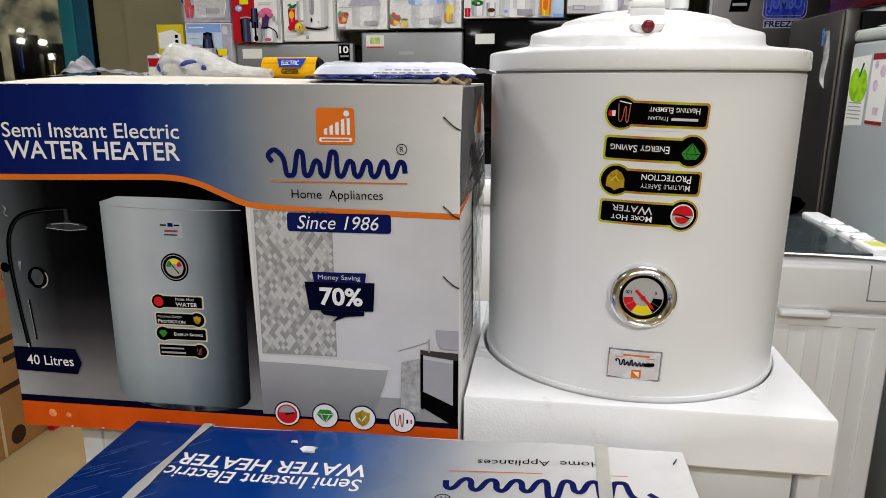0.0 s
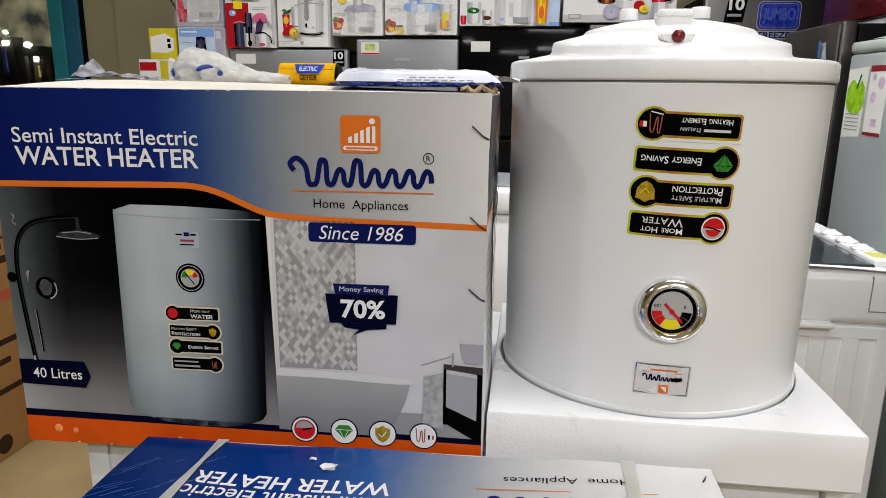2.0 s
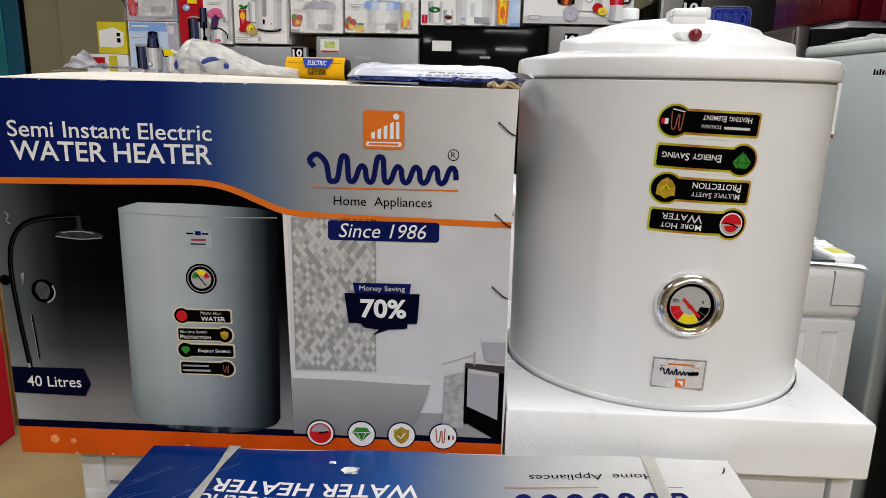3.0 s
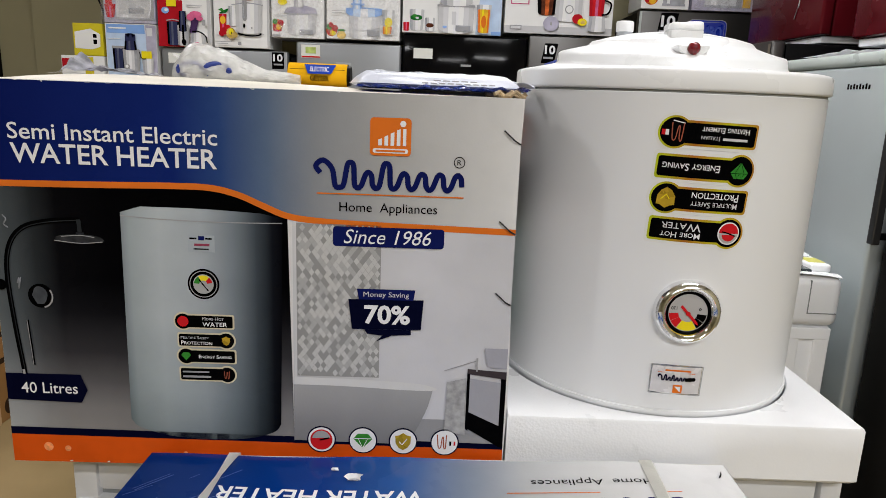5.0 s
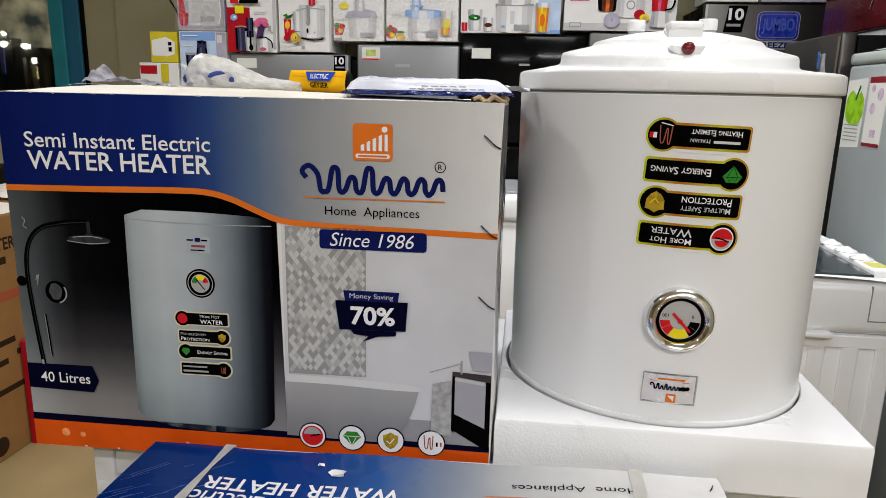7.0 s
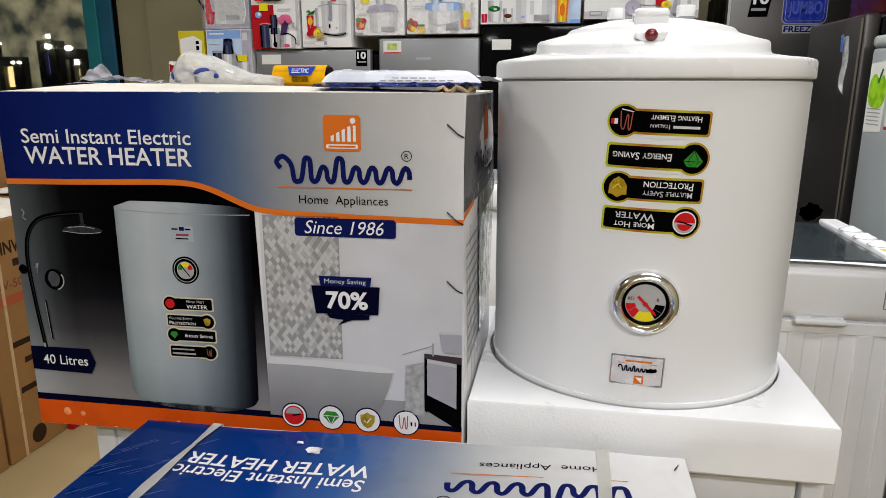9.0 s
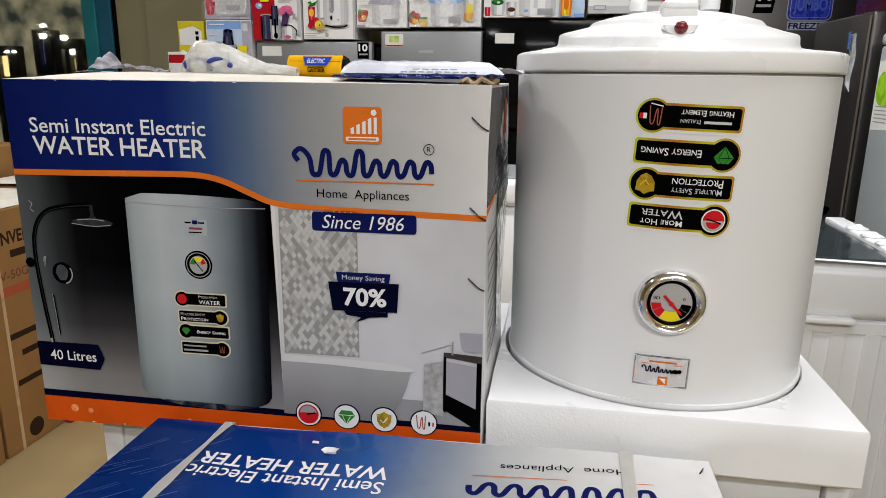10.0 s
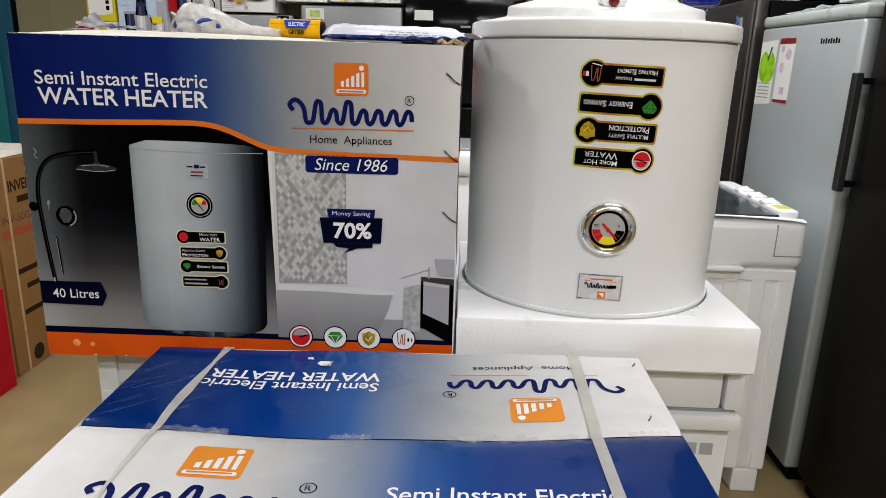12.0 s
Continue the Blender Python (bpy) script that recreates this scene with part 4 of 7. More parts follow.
def emblem(surf, k, x0, x1, y0, y1, parent, ground=ORANGE):
    """Orange square mark with rising white bars and a dot."""
    w, h = x1 - x0, y1 - y0
    e = deco("print_emblem", [rrect(x0, x1, y0, y1, 0.09 * w)], surf, k, ground, parent)
    bars = []
    for i in range(4):
        a = x0 + w * (0.2 + 0.15 * i)
        bars.append([(a, y0 + 0.27 * h), (a + 0.09 * w, y0 + 0.27 * h), (a + 0.09 * w, y0 + h * (0.46 + 0.085 * i)), (a, y0 + h * (0.42 + 0.085 * i))])
    bars.append(rect(x0 + 0.8 * w, x0 + 0.88 * w, y0 + 0.27 * h, y0 + 0.72 * h))
    bars.append(circle(x0 + 0.8 * w, y0 + 0.85 * h, 0.075 * w, 16))
    bars.append(rrect(x0 + 0.07 * w, x0 + 0.93 * w, y0 + 0.07 * h, y0 + 0.19 * h, 0.05 * h))
    deco("emblem_bar", bars, surf, k + 1, WHITEPRINT, e)
    deco("emblem_word_bar", [rect(x0 + 0.14 * w, x0 + 0.86 * w, y0 + 0.105 * h, y0 + 0.155 * h)], surf, k + 2, ground, e)


def word_mark(surf, k, x0, x1, y0, y1, parent, ring=None):
    deco("print_word_mark", ribbon(scribble(x0, x1, y0, y1), 0.19 * (y1 - y0)), surf, k, NAVY, parent)
    if ring:
        cx, cy, r = ring
        deco("print_ring_mark", [a for a in ribbon(circle(cx, cy, r, 24) + [(cx + r, cy)], r * 0.16)], surf, k, BLACKPRINT, parent)
        writing("print_ring_letter", "R", cx - r * 0.4, cy - r * 0.5, r * 0.8, r, surf, k, BLACKPRINT, parent)


writing("print_lettering", "Semi Instant Electric", -0.5855, 1.2798, 0.2385, 0.0190, front, 3, WHITEPRINT, carton, 0.008)
writing("print_lettering", "WATER HEATER", -0.5840, 1.2525, 0.2360, 0.0230, front, 3, WHITEPRINT, carton, 0.013)
emblem(front, 3, -0.1715, -0.1240, 1.2755, 1.3190, carton)
word_mark(front, 3, -0.2340, -0.0605, 1.2350, 1.2680, carton, (-0.0670, 1.2705, 0.0062))
deco("print_thin_line", ribbon([(-0.233, 1.2292), (-0.0605, 1.2292)], 0.0015), front, 3, ORANGE, carton)
writing("print_lettering", "Home  Appliances", -0.2065, 1.2050, 0.1155, 0.0145, front, 3, BLACKPRINT, carton)
deco("print_banner", [rrect(-0.2140, -0.0815, 1.1665, 1.1905, 0.004)], front, 4, NAVY, carton)
writing("print_lettering", "Since 1986", -0.2010, 1.1702, 0.1040, 0.0172, front, 5, WHITEPRINT, carton, 0.0, 0.25)
# patterned tile panel: small lozenges of two greys
TILEBACK = mat("tile_panel_print", (0.30, 0.30, 0.30), 0.4)
deco("print_tile_panel", [rect(-0.2575, -0.1565, 0.9995, 1.1925)], front, 2, TILEBACK, carton)
tiles_a, tiles_b = [], []
tw, th = 0.0072, 0.0099
rt = random.Random(5)
for j in range(40):
    for i in range(15):
        cx = -0.2575 + tw * (i + (0.5 if j % 2 else 0))
        cz = 0.9995 + th / 2 * j
        if cx + tw / 2 > -0.156 or cx - tw / 2 < -0.258 or cz - th / 2 < 0.999 or cz + th / 2 > 1.193:
            continue
        kind = rt.random()
        q = [(cx - tw * 0.48, cz), (cx, cz - th * 0.48), (cx + tw * 0.48, cz), (cx, cz + th * 0.48)]
        if kind < 0.42:
            tiles_a.append(q)
        elif kind < 0.7:
            tiles_b.append(q)
deco("print_light_lozenge", tiles_a, front, 3, mat("lozenge_light", (0.52, 0.52, 0.52), 0.4), carton)
deco("print_mid_lozenge", tiles_b, front, 3, mat("lozenge_mid", (0.40, 0.40, 0.405), 0.4), carton)
deco("print_wall_edge", [rect(-0.262, -0.2577, 0.99, 1.195)], front, 3, LIGHTPRINT, carton)
TUB = mat_ramp("tub_print", "Z", [(0.04, (0.20, 0.20, 0.21)), (0.07, (0.25, 0.25, 0.26)), (0.115, (0.36, 0.36, 0.37))], 0.35)
deco("print_floor", [[(-0.262, 0.912), (-0.002, 0.9065), (-0.002, 0.945), (-0.262, 0.945)]], front, 2, mat("bath_floor_print", (0.30, 0.30, 0.315), 0.4), carton)
tub = [(-0.262, 0.912)] + smooth_line([(-0.122, 0.910), (-0.108, 0.930), (-0.095, 0.960), (-0.0885, 0.985)], 4) + [(-0.12, 0.9905), (-0.2, 0.9905), (-0.262, 0.990)]
deco("print_tub", [tub], front, 4, TUB, carton, cut=0.04)
deco("print_tub_rim", [smooth_line([(-0.262, 0.988), (-0.2, 0.9875), (-0.13, 0.9845), (-0.0885, 0.9845), (-0.0865, 0.9885), (-0.11, 0.9935), (-0.17, 0.9965), (-0.262, 0.9985)], 4)], front, 5, mat("tub_rim_print", (0.62, 0.62, 0.63), 0.35), carton)
deco("print_vanity_top", [[(-0.046, 1.0085), (0.0030, 1.002), (0.0030, 1.012), (-0.046, 1.0150)]], front, 5, mat("vanity_wood_print", (0.05, 0.04, 0.045), 0.35), carton)
deco("print_vanity_side", [[(-0.046, 0.934), (-0.0425, 0.931), (-0.0425, 1.0085), (-0.046, 1.0085)], [(-0.0425, 0.9335), (-0.0035, 0.9105), (-0.0035, 0.939), (-0.0425, 0.957)], [(-0.0035, 0.9095), (0.0030, 0.9095), (0.0030, 1.002), (-0.0035, 1.003)]], front, 5, BLACKPRINT, carton)
deco("print_vanity_front", [[(-0.0425, 0.957), (-0.0035, 0.939), (-0.0035, 0.9975), (-0.0425, 1.0025)]], front, 5, mat("vanity_front_print", (0.34, 0.34, 0.38), 0.4), carton)
deco("print_basin", [smooth_line([(-0.026, 1.043), (-0.0215, 1.021), (-0.015, 1.0175), (0.0028, 1.0165)], 4) + [(0.0028, 1.043)]], front, 6, mat("basin_print", (0.36, 0.36, 0.41), 0.35), carton)
deco("print_towel", [[(-0.0705, 0.997), (-0.047, 1.003), (-0.046, 0.925), (-0.0725, 0.930)]], front, 6, mat("towel_print", (0.36, 0.36, 0.37), 0.6, var=0.25, scale=120), carton)
deco("print_towel_rail", ribbon([(-0.075, 1.012), (-0.036, 1.026)], 0.0012) + ribbon([(-0.0345, 1.012), (-0.0345, 1.030)], 0.0022), front, 6, GREYPRINT, carton)
# speech banner
deco("print_speech_banner", [[(-0.1950, 1.1015), (-0.1035, 1.1025), (-0.1060, 1.0645), (-0.1900, 1.0635)], [(-0.1750, 1.0636), (-0.1180, 1.0642), (-0.1180, 1.0580), (-0.1420, 1.0560), (-0.1600, 1.0485), (-0.1530, 1.0560), (-0.1720, 1.0580)]], front, 7, DARKNAVY, carton)
deco("print_speech_head", [[(-0.1845, 1.1150), (-0.1140, 1.1150), (-0.1160, 1.1018), (-0.1820, 1.1016)]], front, 8, NAVY, carton)
writing("print_lettering", "Money Saving", -0.1765, 1.1035, 0.0550, 0.0082, front, 9, LIGHTPRINT, carton)
writing("print_lettering", "70%", -0.1755, 1.0705, 0.0560, 0.0245, front, 8, WHITEPRINT, carton, 0.03)
# the pictured heater
PIC = mat_ramp("pictured_heater_print", "X", [(-0.470, (0.14, 0.17, 0.19)), (-0.455, (0.30, 0.34, 0.365)), (-0.42, (0.40, 0.44, 0.47)), (-0.37, (0.34, 0.375, 0.41)), (-0.335, (0.185, 0.215, 0.245)), (-0.305, (0.045, 0.056, 0.068)), (-0.286, (0.006, 0.007, 0.010)), (-0.274, (0.002, 0.002, 0.003))], 0.3, other=("Z", [(0.03, (0.30, 0.34, 0.34)), (0.05, (0.62, 0.66, 0.66)), (0.10, (0.85, 0.88, 0.88)), (0.2, (1.05, 1.05, 1.05)), (0.34, (1.1, 1.1, 1.1))]))
body = [(-0.4635, 1.1985)] + smooth_line([(-0.4660, 0.935), (-0.4560, 0.9245), (-0.42, 0.9135), (-0.37, 0.9095), (-0.32, 0.9120), (-0.288, 0.9215), (-0.2785, 0.932)], 5) + [(-0.2735, 1.1975)] + smooth_line([(-0.30, 1.2025), (-0.37, 1.2055), (-0.44, 1.2060)], 4)
deco("print_heater_picture", [body], front, 3, PIC, carton, cut=0.03)
deco("print_heater_lid_line", ribbon(smooth_line([(-0.4635, 1.1945), (-0.42, 1.1918), (-0.37, 1.1905), (-0.32, 1.1905), (-0.274, 1.1915)], 4), 0.0011), front, 4, GREYPRINT, carton)
deco("print_small_badge", [rect(-0.3855, -0.3540, 1.1535, 1.1740)], front, 4, mat("small_badge_print", (0.36, 0.40, 0.44), 0.35), carton)
deco("print_small_badge_mark", [rect(-0.3730, -0.3660, 1.1680, 1.1730)], front, 5, NAVY, carton)
deco("print_small_badge_line", [rect(-0.3780, -0.3600, 1.1610, 1.1638)], front, 5, mat("small_badge_red_print", (0.28, 0.05, 0.09), 0.35), carton)
deco("print_small_badge_bar", [rect(-0.3790, -0.3610, 1.1565, 1.1580), rect(-0.3835, -0.3750, 1.1690, 1.1710), rect(-0.3650, -0.3570, 1.1690, 1.1710)], front, 5, BLACKPRINT, carton)
PG = (-0.3690, 1.1140)
deco("print_dial_rim", [circle(*PG, 0.0190)], front, 4, BLACKPRINT, carton)
deco("print_dial_ring", ribbon(circle(*PG, 0.0162, 32) + [(PG[0] + 0.0162, PG[1])], 0.0010), front, 5, GREYPRINT, carton)
deco("print_dial_face", [circle(*PG, 0.0122)], front, 5, mat("dial_face_print", (0.38, 0.38, 0.38), 0.4), carton)
deco("print_dial_red", [[(PG[0] + x * 0.47, PG[1] + y * 0.47) for x, y in sector(10, 50, 0.010, 0.0235)]], front, 6, RED, carton)
deco("print_dial_yellow", [[(PG[0] + x * 0.47, PG[1] + y * 0.47) for x, y in sector(52, 120, 0.010, 0.0235)]], front, 6, YELLOW, carton)
deco("print_dial_green", [[(PG[0] + x * 0.47, PG[1] + y * 0.47) for x, y in sector(122, 175, 0.010, 0.0235)]], front, 6, GREEN, carton)
deco("print_dial_needle", ribbon([(PG[0] - 0.005, PG[1] + 0.006), (PG[0] + 0.006, PG[1] - 0.008)], 0.0014), front, 7, BLACKPRINT, carton)
CREAM = mat("cream_rim_print", (0.62, 0.56, 0.40), 0.35)
SS = [(-0.3955, 1.0665, -0.3345), (-0.3440, 1.0425, -0.4025), (-0.3935, 1.0215, -0.3330), (-0.3440, 0.9980, -0.4020)]
for i, (cx, cz, xe) in enumerate(SS):
    sg = 1 if xe > cx else -1
    deco("print_small_sticker_rim", [keyhole(cx, cz, 0.0118, 0.0095, xe + sg * 0.001)], front, 4, CREAM, carton)
    deco("print_small_sticker", [keyhole(cx, cz, 0.0097, 0.0076, xe - sg * 0.001)], front, 5, BLACKPRINT, carton)
    deco("print_small_icon", [circle(cx, cz, 0.0068, 16)] if i in (0,) else [diamond_gem(cx, cz, 0.012, 0.011, False)] if i == 2 else [shield(cx, cz, 0.010, 0.012, True)] if i == 1 else ribbon(coil(cx, cz, 0.007, 0.010), 0.0007), front, 6, (RED, GOLD, GREEN, COPPER)[i], carton)
writing("print_lettering", "WATER", -0.3720, 1.0605, 0.030, 0.0055, front, 6, WHITEPRINT, carton, 0.01)
writing("print_lettering", "^More Hot", -0.3720, 1.0685, 0.026, 0.0040, front, 6, LIGHTPRINT, carton)
writing("print_lettering", "^Protection", -0.3990, 1.0368, 0.038, 0.0050, front, 6, WHITEPRINT, carton, 0.01)
writing("print_lettering", "^Multiple Safety", -0.3990, 1.0440, 0.034, 0.0038, front, 6, LIGHTPRINT, carton)
writing("print_lettering", "^Energy Saving", -0.3780, 1.0192, 0.040, 0.0046, front, 6, WHITEPRINT, carton, 0.01)
deco("print_word_bar", [rect(-0.3985, -0.3660, 1.0000, 1.0022), rect(-0.3985, -0.3640, 0.9935, 0.9962)], front, 6, GREYPRINT, carton)
# shower
SHOWER = mat("shower_print", (0.022, 0.024, 0.027), 0.35, var=0.3, scale=60)
PIPE = smooth_line([(-0.5925, 0.990), (-0.5990, 1.06), (-0.6020, 1.12), (-0.5960, 1.155), (-0.5790, 1.176), (-0.5500, 1.1845), (-0.5120, 1.1880)], 6)
deco("print_shower_pipe", ribbon(PIPE, 0.0062), front, 3, BLACKPRINT, carton)
deco("print_pipe_glint", ribbon([(x + 0.0012, z - 0.0008) for x, z in PIPE], 0.0011), front, 4, SHOWER, carton)
deco("print_rose_stem", ribbon([(-0.5125, 1.1880), (-0.5118, 1.1730)], 0.0050) + [rect(-0.5165, -0.5070, 1.1685, 1.1725)], front, 4, SHOWER, carton)
ROSE = mat("rose_print", (0.030, 0.031, 0.034), 0.4, var=0.5, scale=80)
deco("print_shower_rose", [smooth_line([(-0.5420, 1.1625), (-0.5400, 1.1668), (-0.5280, 1.1692), (-0.5120, 1.1700), (-0.4960, 1.1690), (-0.4870, 1.1660), (-0.4860, 1.1620), (-0.5120, 1.1598)], 4)], front, 3, ROSE, carton)
deco("print_rose_edge", ribbon(smooth_line([(-0.5420, 1.1622), (-0.5120, 1.1595), (-0.4860, 1.1617)], 5), 0.0010) + ribbon(smooth_line([(-0.5340, 1.1672), (-0.5120, 1.1690), (-0.4950, 1.1670)], 5), 0.0010), front, 5, GREYPRINT, carton)
deco("print_shower_knob", [circle(-0.5645, 1.0930, 0.0150, 24)], front, 4, BLACKPRINT, carton)
deco("print_knob_cap", [smooth_line([(-0.5745, 1.0935), (-0.5700, 1.1035), (-0.5620, 1.1040), (-0.5560, 1.0960), (-0.5600, 1.0840), (-0.5690, 1.0830)], 4)], front, 5, mat("knob_print", (0.055, 0.060, 0.068), 0.35, var=0.3, scale=60), carton)
deco("print_knob_edge", ribbon(circle(-0.5640, 1.0925, 0.0140, 14, -75, 35), 0.0018), front, 6, GREYPRINT, carton)
deco("print_side_knob", [circle(-0.6100, 1.1060, 0.0068, 16)], front, 5, BLACKPRINT, carton)
GLINT = mat("glint_print", (0.20, 0.21, 0.23), 0.4, var=0.5, scale=150)
deco("print_glint", ribbon(smooth_line([(-0.6000, 1.1910), (-0.5965, 1.1860), (-0.5995, 1.1800), (-0.5950, 1.1760)], 4), 0.0018), front, 5, GLINT, carton)
deco("print_glint", ribbon(smooth_line([(-0.5905, 1.1080), (-0.5880, 1.1150), (-0.5890, 1.1010), (-0.5860, 1.1160)], 4), 0.0014), front, 5, GLINT, carton)
deco("print_hand_shower", ribbon(smooth_line([(-0.5830, 1.0620), (-0.5815, 1.0350), (-0.5800, 1.0040)], 4), 0.0030), front, 4, BLACKPRINT, carton)
deco("print_hand_glint", ribbon(smooth_line([(-0.5835, 1.0620), (-0.5820, 1.0350), (-0.5805, 1.0040)], 4), 0.0008) + ribbon([(-0.5930, 0.9920), (-0.5935, 0.9980)], 0.0030), front, 5, GREYPRINT, carton)
# capacity tag and round icons
deco("print_capacity_tag", [[(-0.6165, 0.9575), (-0.5260, 0.9550), (-0.5175, 0.9720), (-0.5250, 0.9925), (-0.6165, 0.9925)]], front, 4, DARKNAVY, carton)
writing("print_lettering", "40 Litres", -0.5985, 0.9668, 0.0690, 0.0145, front, 5, WHITEPRINT, carton, 0.004)
for i, u in enumerate((-0.2275, -0.1750, -0.1240, -0.0710)):
    c = (u, 0.9145)
    deco("print_icon_ring", [circle(*c, 0.0183)], front, 6, DARKNAVY, carton)
    deco("print_icon_ground", [circle(*c, 0.0166)], front, 7, WHITEPRINT, carton)
    if i == 0:
        deco("print_icon_dial", [circle(*c, 0.0140)], front, 8, RED, carton)
        deco("print_icon_dial_top", [circle(c[0], c[1] + 0.001, 0.0115, 14, 10, 175)], front, 9, GREYPRINT, carton)
        deco("print_icon_needle", ribbon([(c[0] - 0.002, c[1]), (c[0] + 0.010, c[1] + 0.003)], 0.002), front, 10, BLACKPRINT, carton)
    elif i == 1:
        deco("print_icon_gem", [diamond_gem(*c, 0.024, 0.021, False)], front, 8, GREEN, carton)
        deco("print_icon_gem_line", ribbon([(c[0] - 0.011, c[1] + 0.003), (c[0] + 0.011, c[1] + 0.003)], 0.0008) + ribbon([(c[0] - 0.006, c[1] + 0.003), (c[0], c[1] - 0.010)], 0.0008) + ribbon([(c[0] + 0.006, c[1] + 0.003), (c[0], c[1] - 0.010)], 0.0008), front, 9, WHITEPRINT, carton)
    elif i == 2:
        deco("print_icon_shield", [shield(*c, 0.020, 0.024, True)], front, 8, GOLD, carton)
        deco("print_icon_tick", ribbon([(c[0] - 0.005, c[1]), (c[0] - 0.001, c[1] - 0.004), (c[0] + 0.005, c[1] + 0.004)], 0.0014), front, 9, WHITEPRINT, carton)
    else:
        deco("print_icon_coil", ribbon(coil(c[0] - 0.003, c[1] + 0.001, 0.013, 0.020), 0.0014), front, 8, COPPER, carton)
        deco("print_icon_flag", [rect(c[0] + 0.006, c[0] + 0.0085, c[1] - 0.004, c[1] + 0.002)], front, 8, BLACKPRINT, carton)
        deco("print_icon_flag_red", [rect(c[0] + 0.0115, c[0] + 0.0135, c[1] - 0.004, c[1] + 0.002)], front, 8, RED, carton)
# side wall prints


def side(v, z, k):
    b, c = v / CD, (z - CZ) / CH
    return (0.004 + 0.004 * math.sin(math.pi * b) + 0.002 * math.sin(7 * c + 3 * b) + 0.0006 * k, v, z - CZ)


deco("print_side_band", [rect(0.004, 0.456, 1.20, 1.343)], side, 1, mat("side_grey_print", (0.11, 0.11, 0.115), 0.3), carton, cut=0.02)
deco("print_side_line", [[(0.004, 1.190), (0.10, 1.197), (0.10, 1.205), (0.004, 1.198)]], side, 2, ORANGE, carton, cut=0.02)
deco("print_side_word_bar", [rect(0.03, 0.20 - 0.02 * (i % 3), 1.15 - 0.016 * i, 1.155 - 0.016 * i) for i in range(11)], side, 2, GREYPRINT, carton, cut=0.02)
deco("print_side_mark", ribbon(scribble(0.10, 0.36, 1.235, 1.265), 0.006), side, 2, DARKNAVY, carton)
deco("print_side_emblem", [rrect(0.20, 0.255, 1.275, 1.325, 0.004)], side, 2, ORANGE, carton)
FILMSIDE = mat("tape_over_print", (0.40, 0.47, 0.44), 0.12, var=0.2, scale=30, bump=0.3, bscale=40, spec=0.4)
deco("side_tape", [rect(0.16, 0.452, 0.985, 1.165)], side, 3, FILMSIDE, carton, "pale greenish glossy tape", cut=0.02)
deco("side_tape_band", [rect(0.15, 0.452, 1.165, 1.20), rect(0.15, 0.452, 1.045, 1.052)], side, 4, mat("dull_olive_print", (0.17, 0.18, 0.13), 0.3, var=0.3, scale=30), carton, cut=0.02)
deco("side_table_line", [rect(0.03 + 0.035 * i, 0.033 + 0.035 * i, 0.93, 1.175) for i in range(4)], side, 3, GREYPRINT, carton, cut=0.02)
deco("side_mark_bar", ribbon([(0.10, 1.222), (0.36, 1.228)], 0.004), side, 3, BLACKPRINT, carton)
# wire staples over the right edge
for z in (1.3010, 1.1945, 1.1060):
    part("staple", tube_bm([(-0.0165, -0.0018, z + 0.008 - CZ), (-0.0140, -0.0036, z + 0.006 - CZ), (-0.004, -0.0038, z - 0.003 - CZ), (0.0015, -0.0028, z - 0.0062 - CZ), (0.0030, -0.0005, z - 0.0070 - CZ)], 0.0009), WIRE, carton, "dark wire staple", smooth=True)
# crushed corner with bare corrugated board
for i in range(7):
    y0 = 0.004 + 0.018 * i
    pts = [(-0.030 + 0.006 * k + 0.004 * math.sin(i * 2.1), y0 + 0.006 * math.sin(k * 1.3 + i), CH + 0.004 + 0.0035 * math.sin(k * 1.9 + i * 1.7)) for k in range(7)]
    part("torn_edge", tube_bm(pts, 0.0022 + 0.0007 * (i % 3), 6), CARDEDGE, carton, smooth=True)

# ---- lying carton prints and straps ----


def flap_surface(far):
    def fn(p, b, k):
        x = LX1 - p if far else LX0 + p
        y = seam_y(x) - b if far else seam_y(x) + b
        return (*shift(x, y), flap_z(x, y) + 0.0007 * k)
    return fn


AMBER = mat("amber_print", (0.70, 0.25, 0.035), 0.4, var=0.1, bump=0.03)
for far, fl in ((True, farflap), (False, nearflap)):
    sf = flap_surface(far)
    dp, db = (0.0, 0.0) if far else (0.019, -0.007)
    emblem(sf, 1, 0.138 + dp, 0.206 + dp, -0.093 + db, -0.033 + db, fl, AMBER)
    word_mark(sf, 1, 0.048 + 1.6 * dp, 0.290 + dp, -0.147 + db, -0.108 + db, fl, (0.285 + 0.8 * dp, -0.102 + db, 0.0085))
    deco("print_thin_line", ribbon([(0.075, -0.160), (0.285, -0.160)], 0.0016), sf, 1, ORANGE, fl)
    writing("print_lettering", "Home  Appliances", 0.104, -0.192, 0.150, 0.016, sf, 1, BLACKPRINT, fl)
    writing("print_lettering", "Semi Instant Electric", 0.382, -0.127 + 0.6 * db, 0.240, 0.024, sf, 1, WHITEPRINT, fl, 0.008)
    writing("print_lettering", "WATER HEATER", 0.382, -0.158 + 0.6 * db, 0.238, 0.026, sf, 1, WHITEPRINT, fl, 0.015)
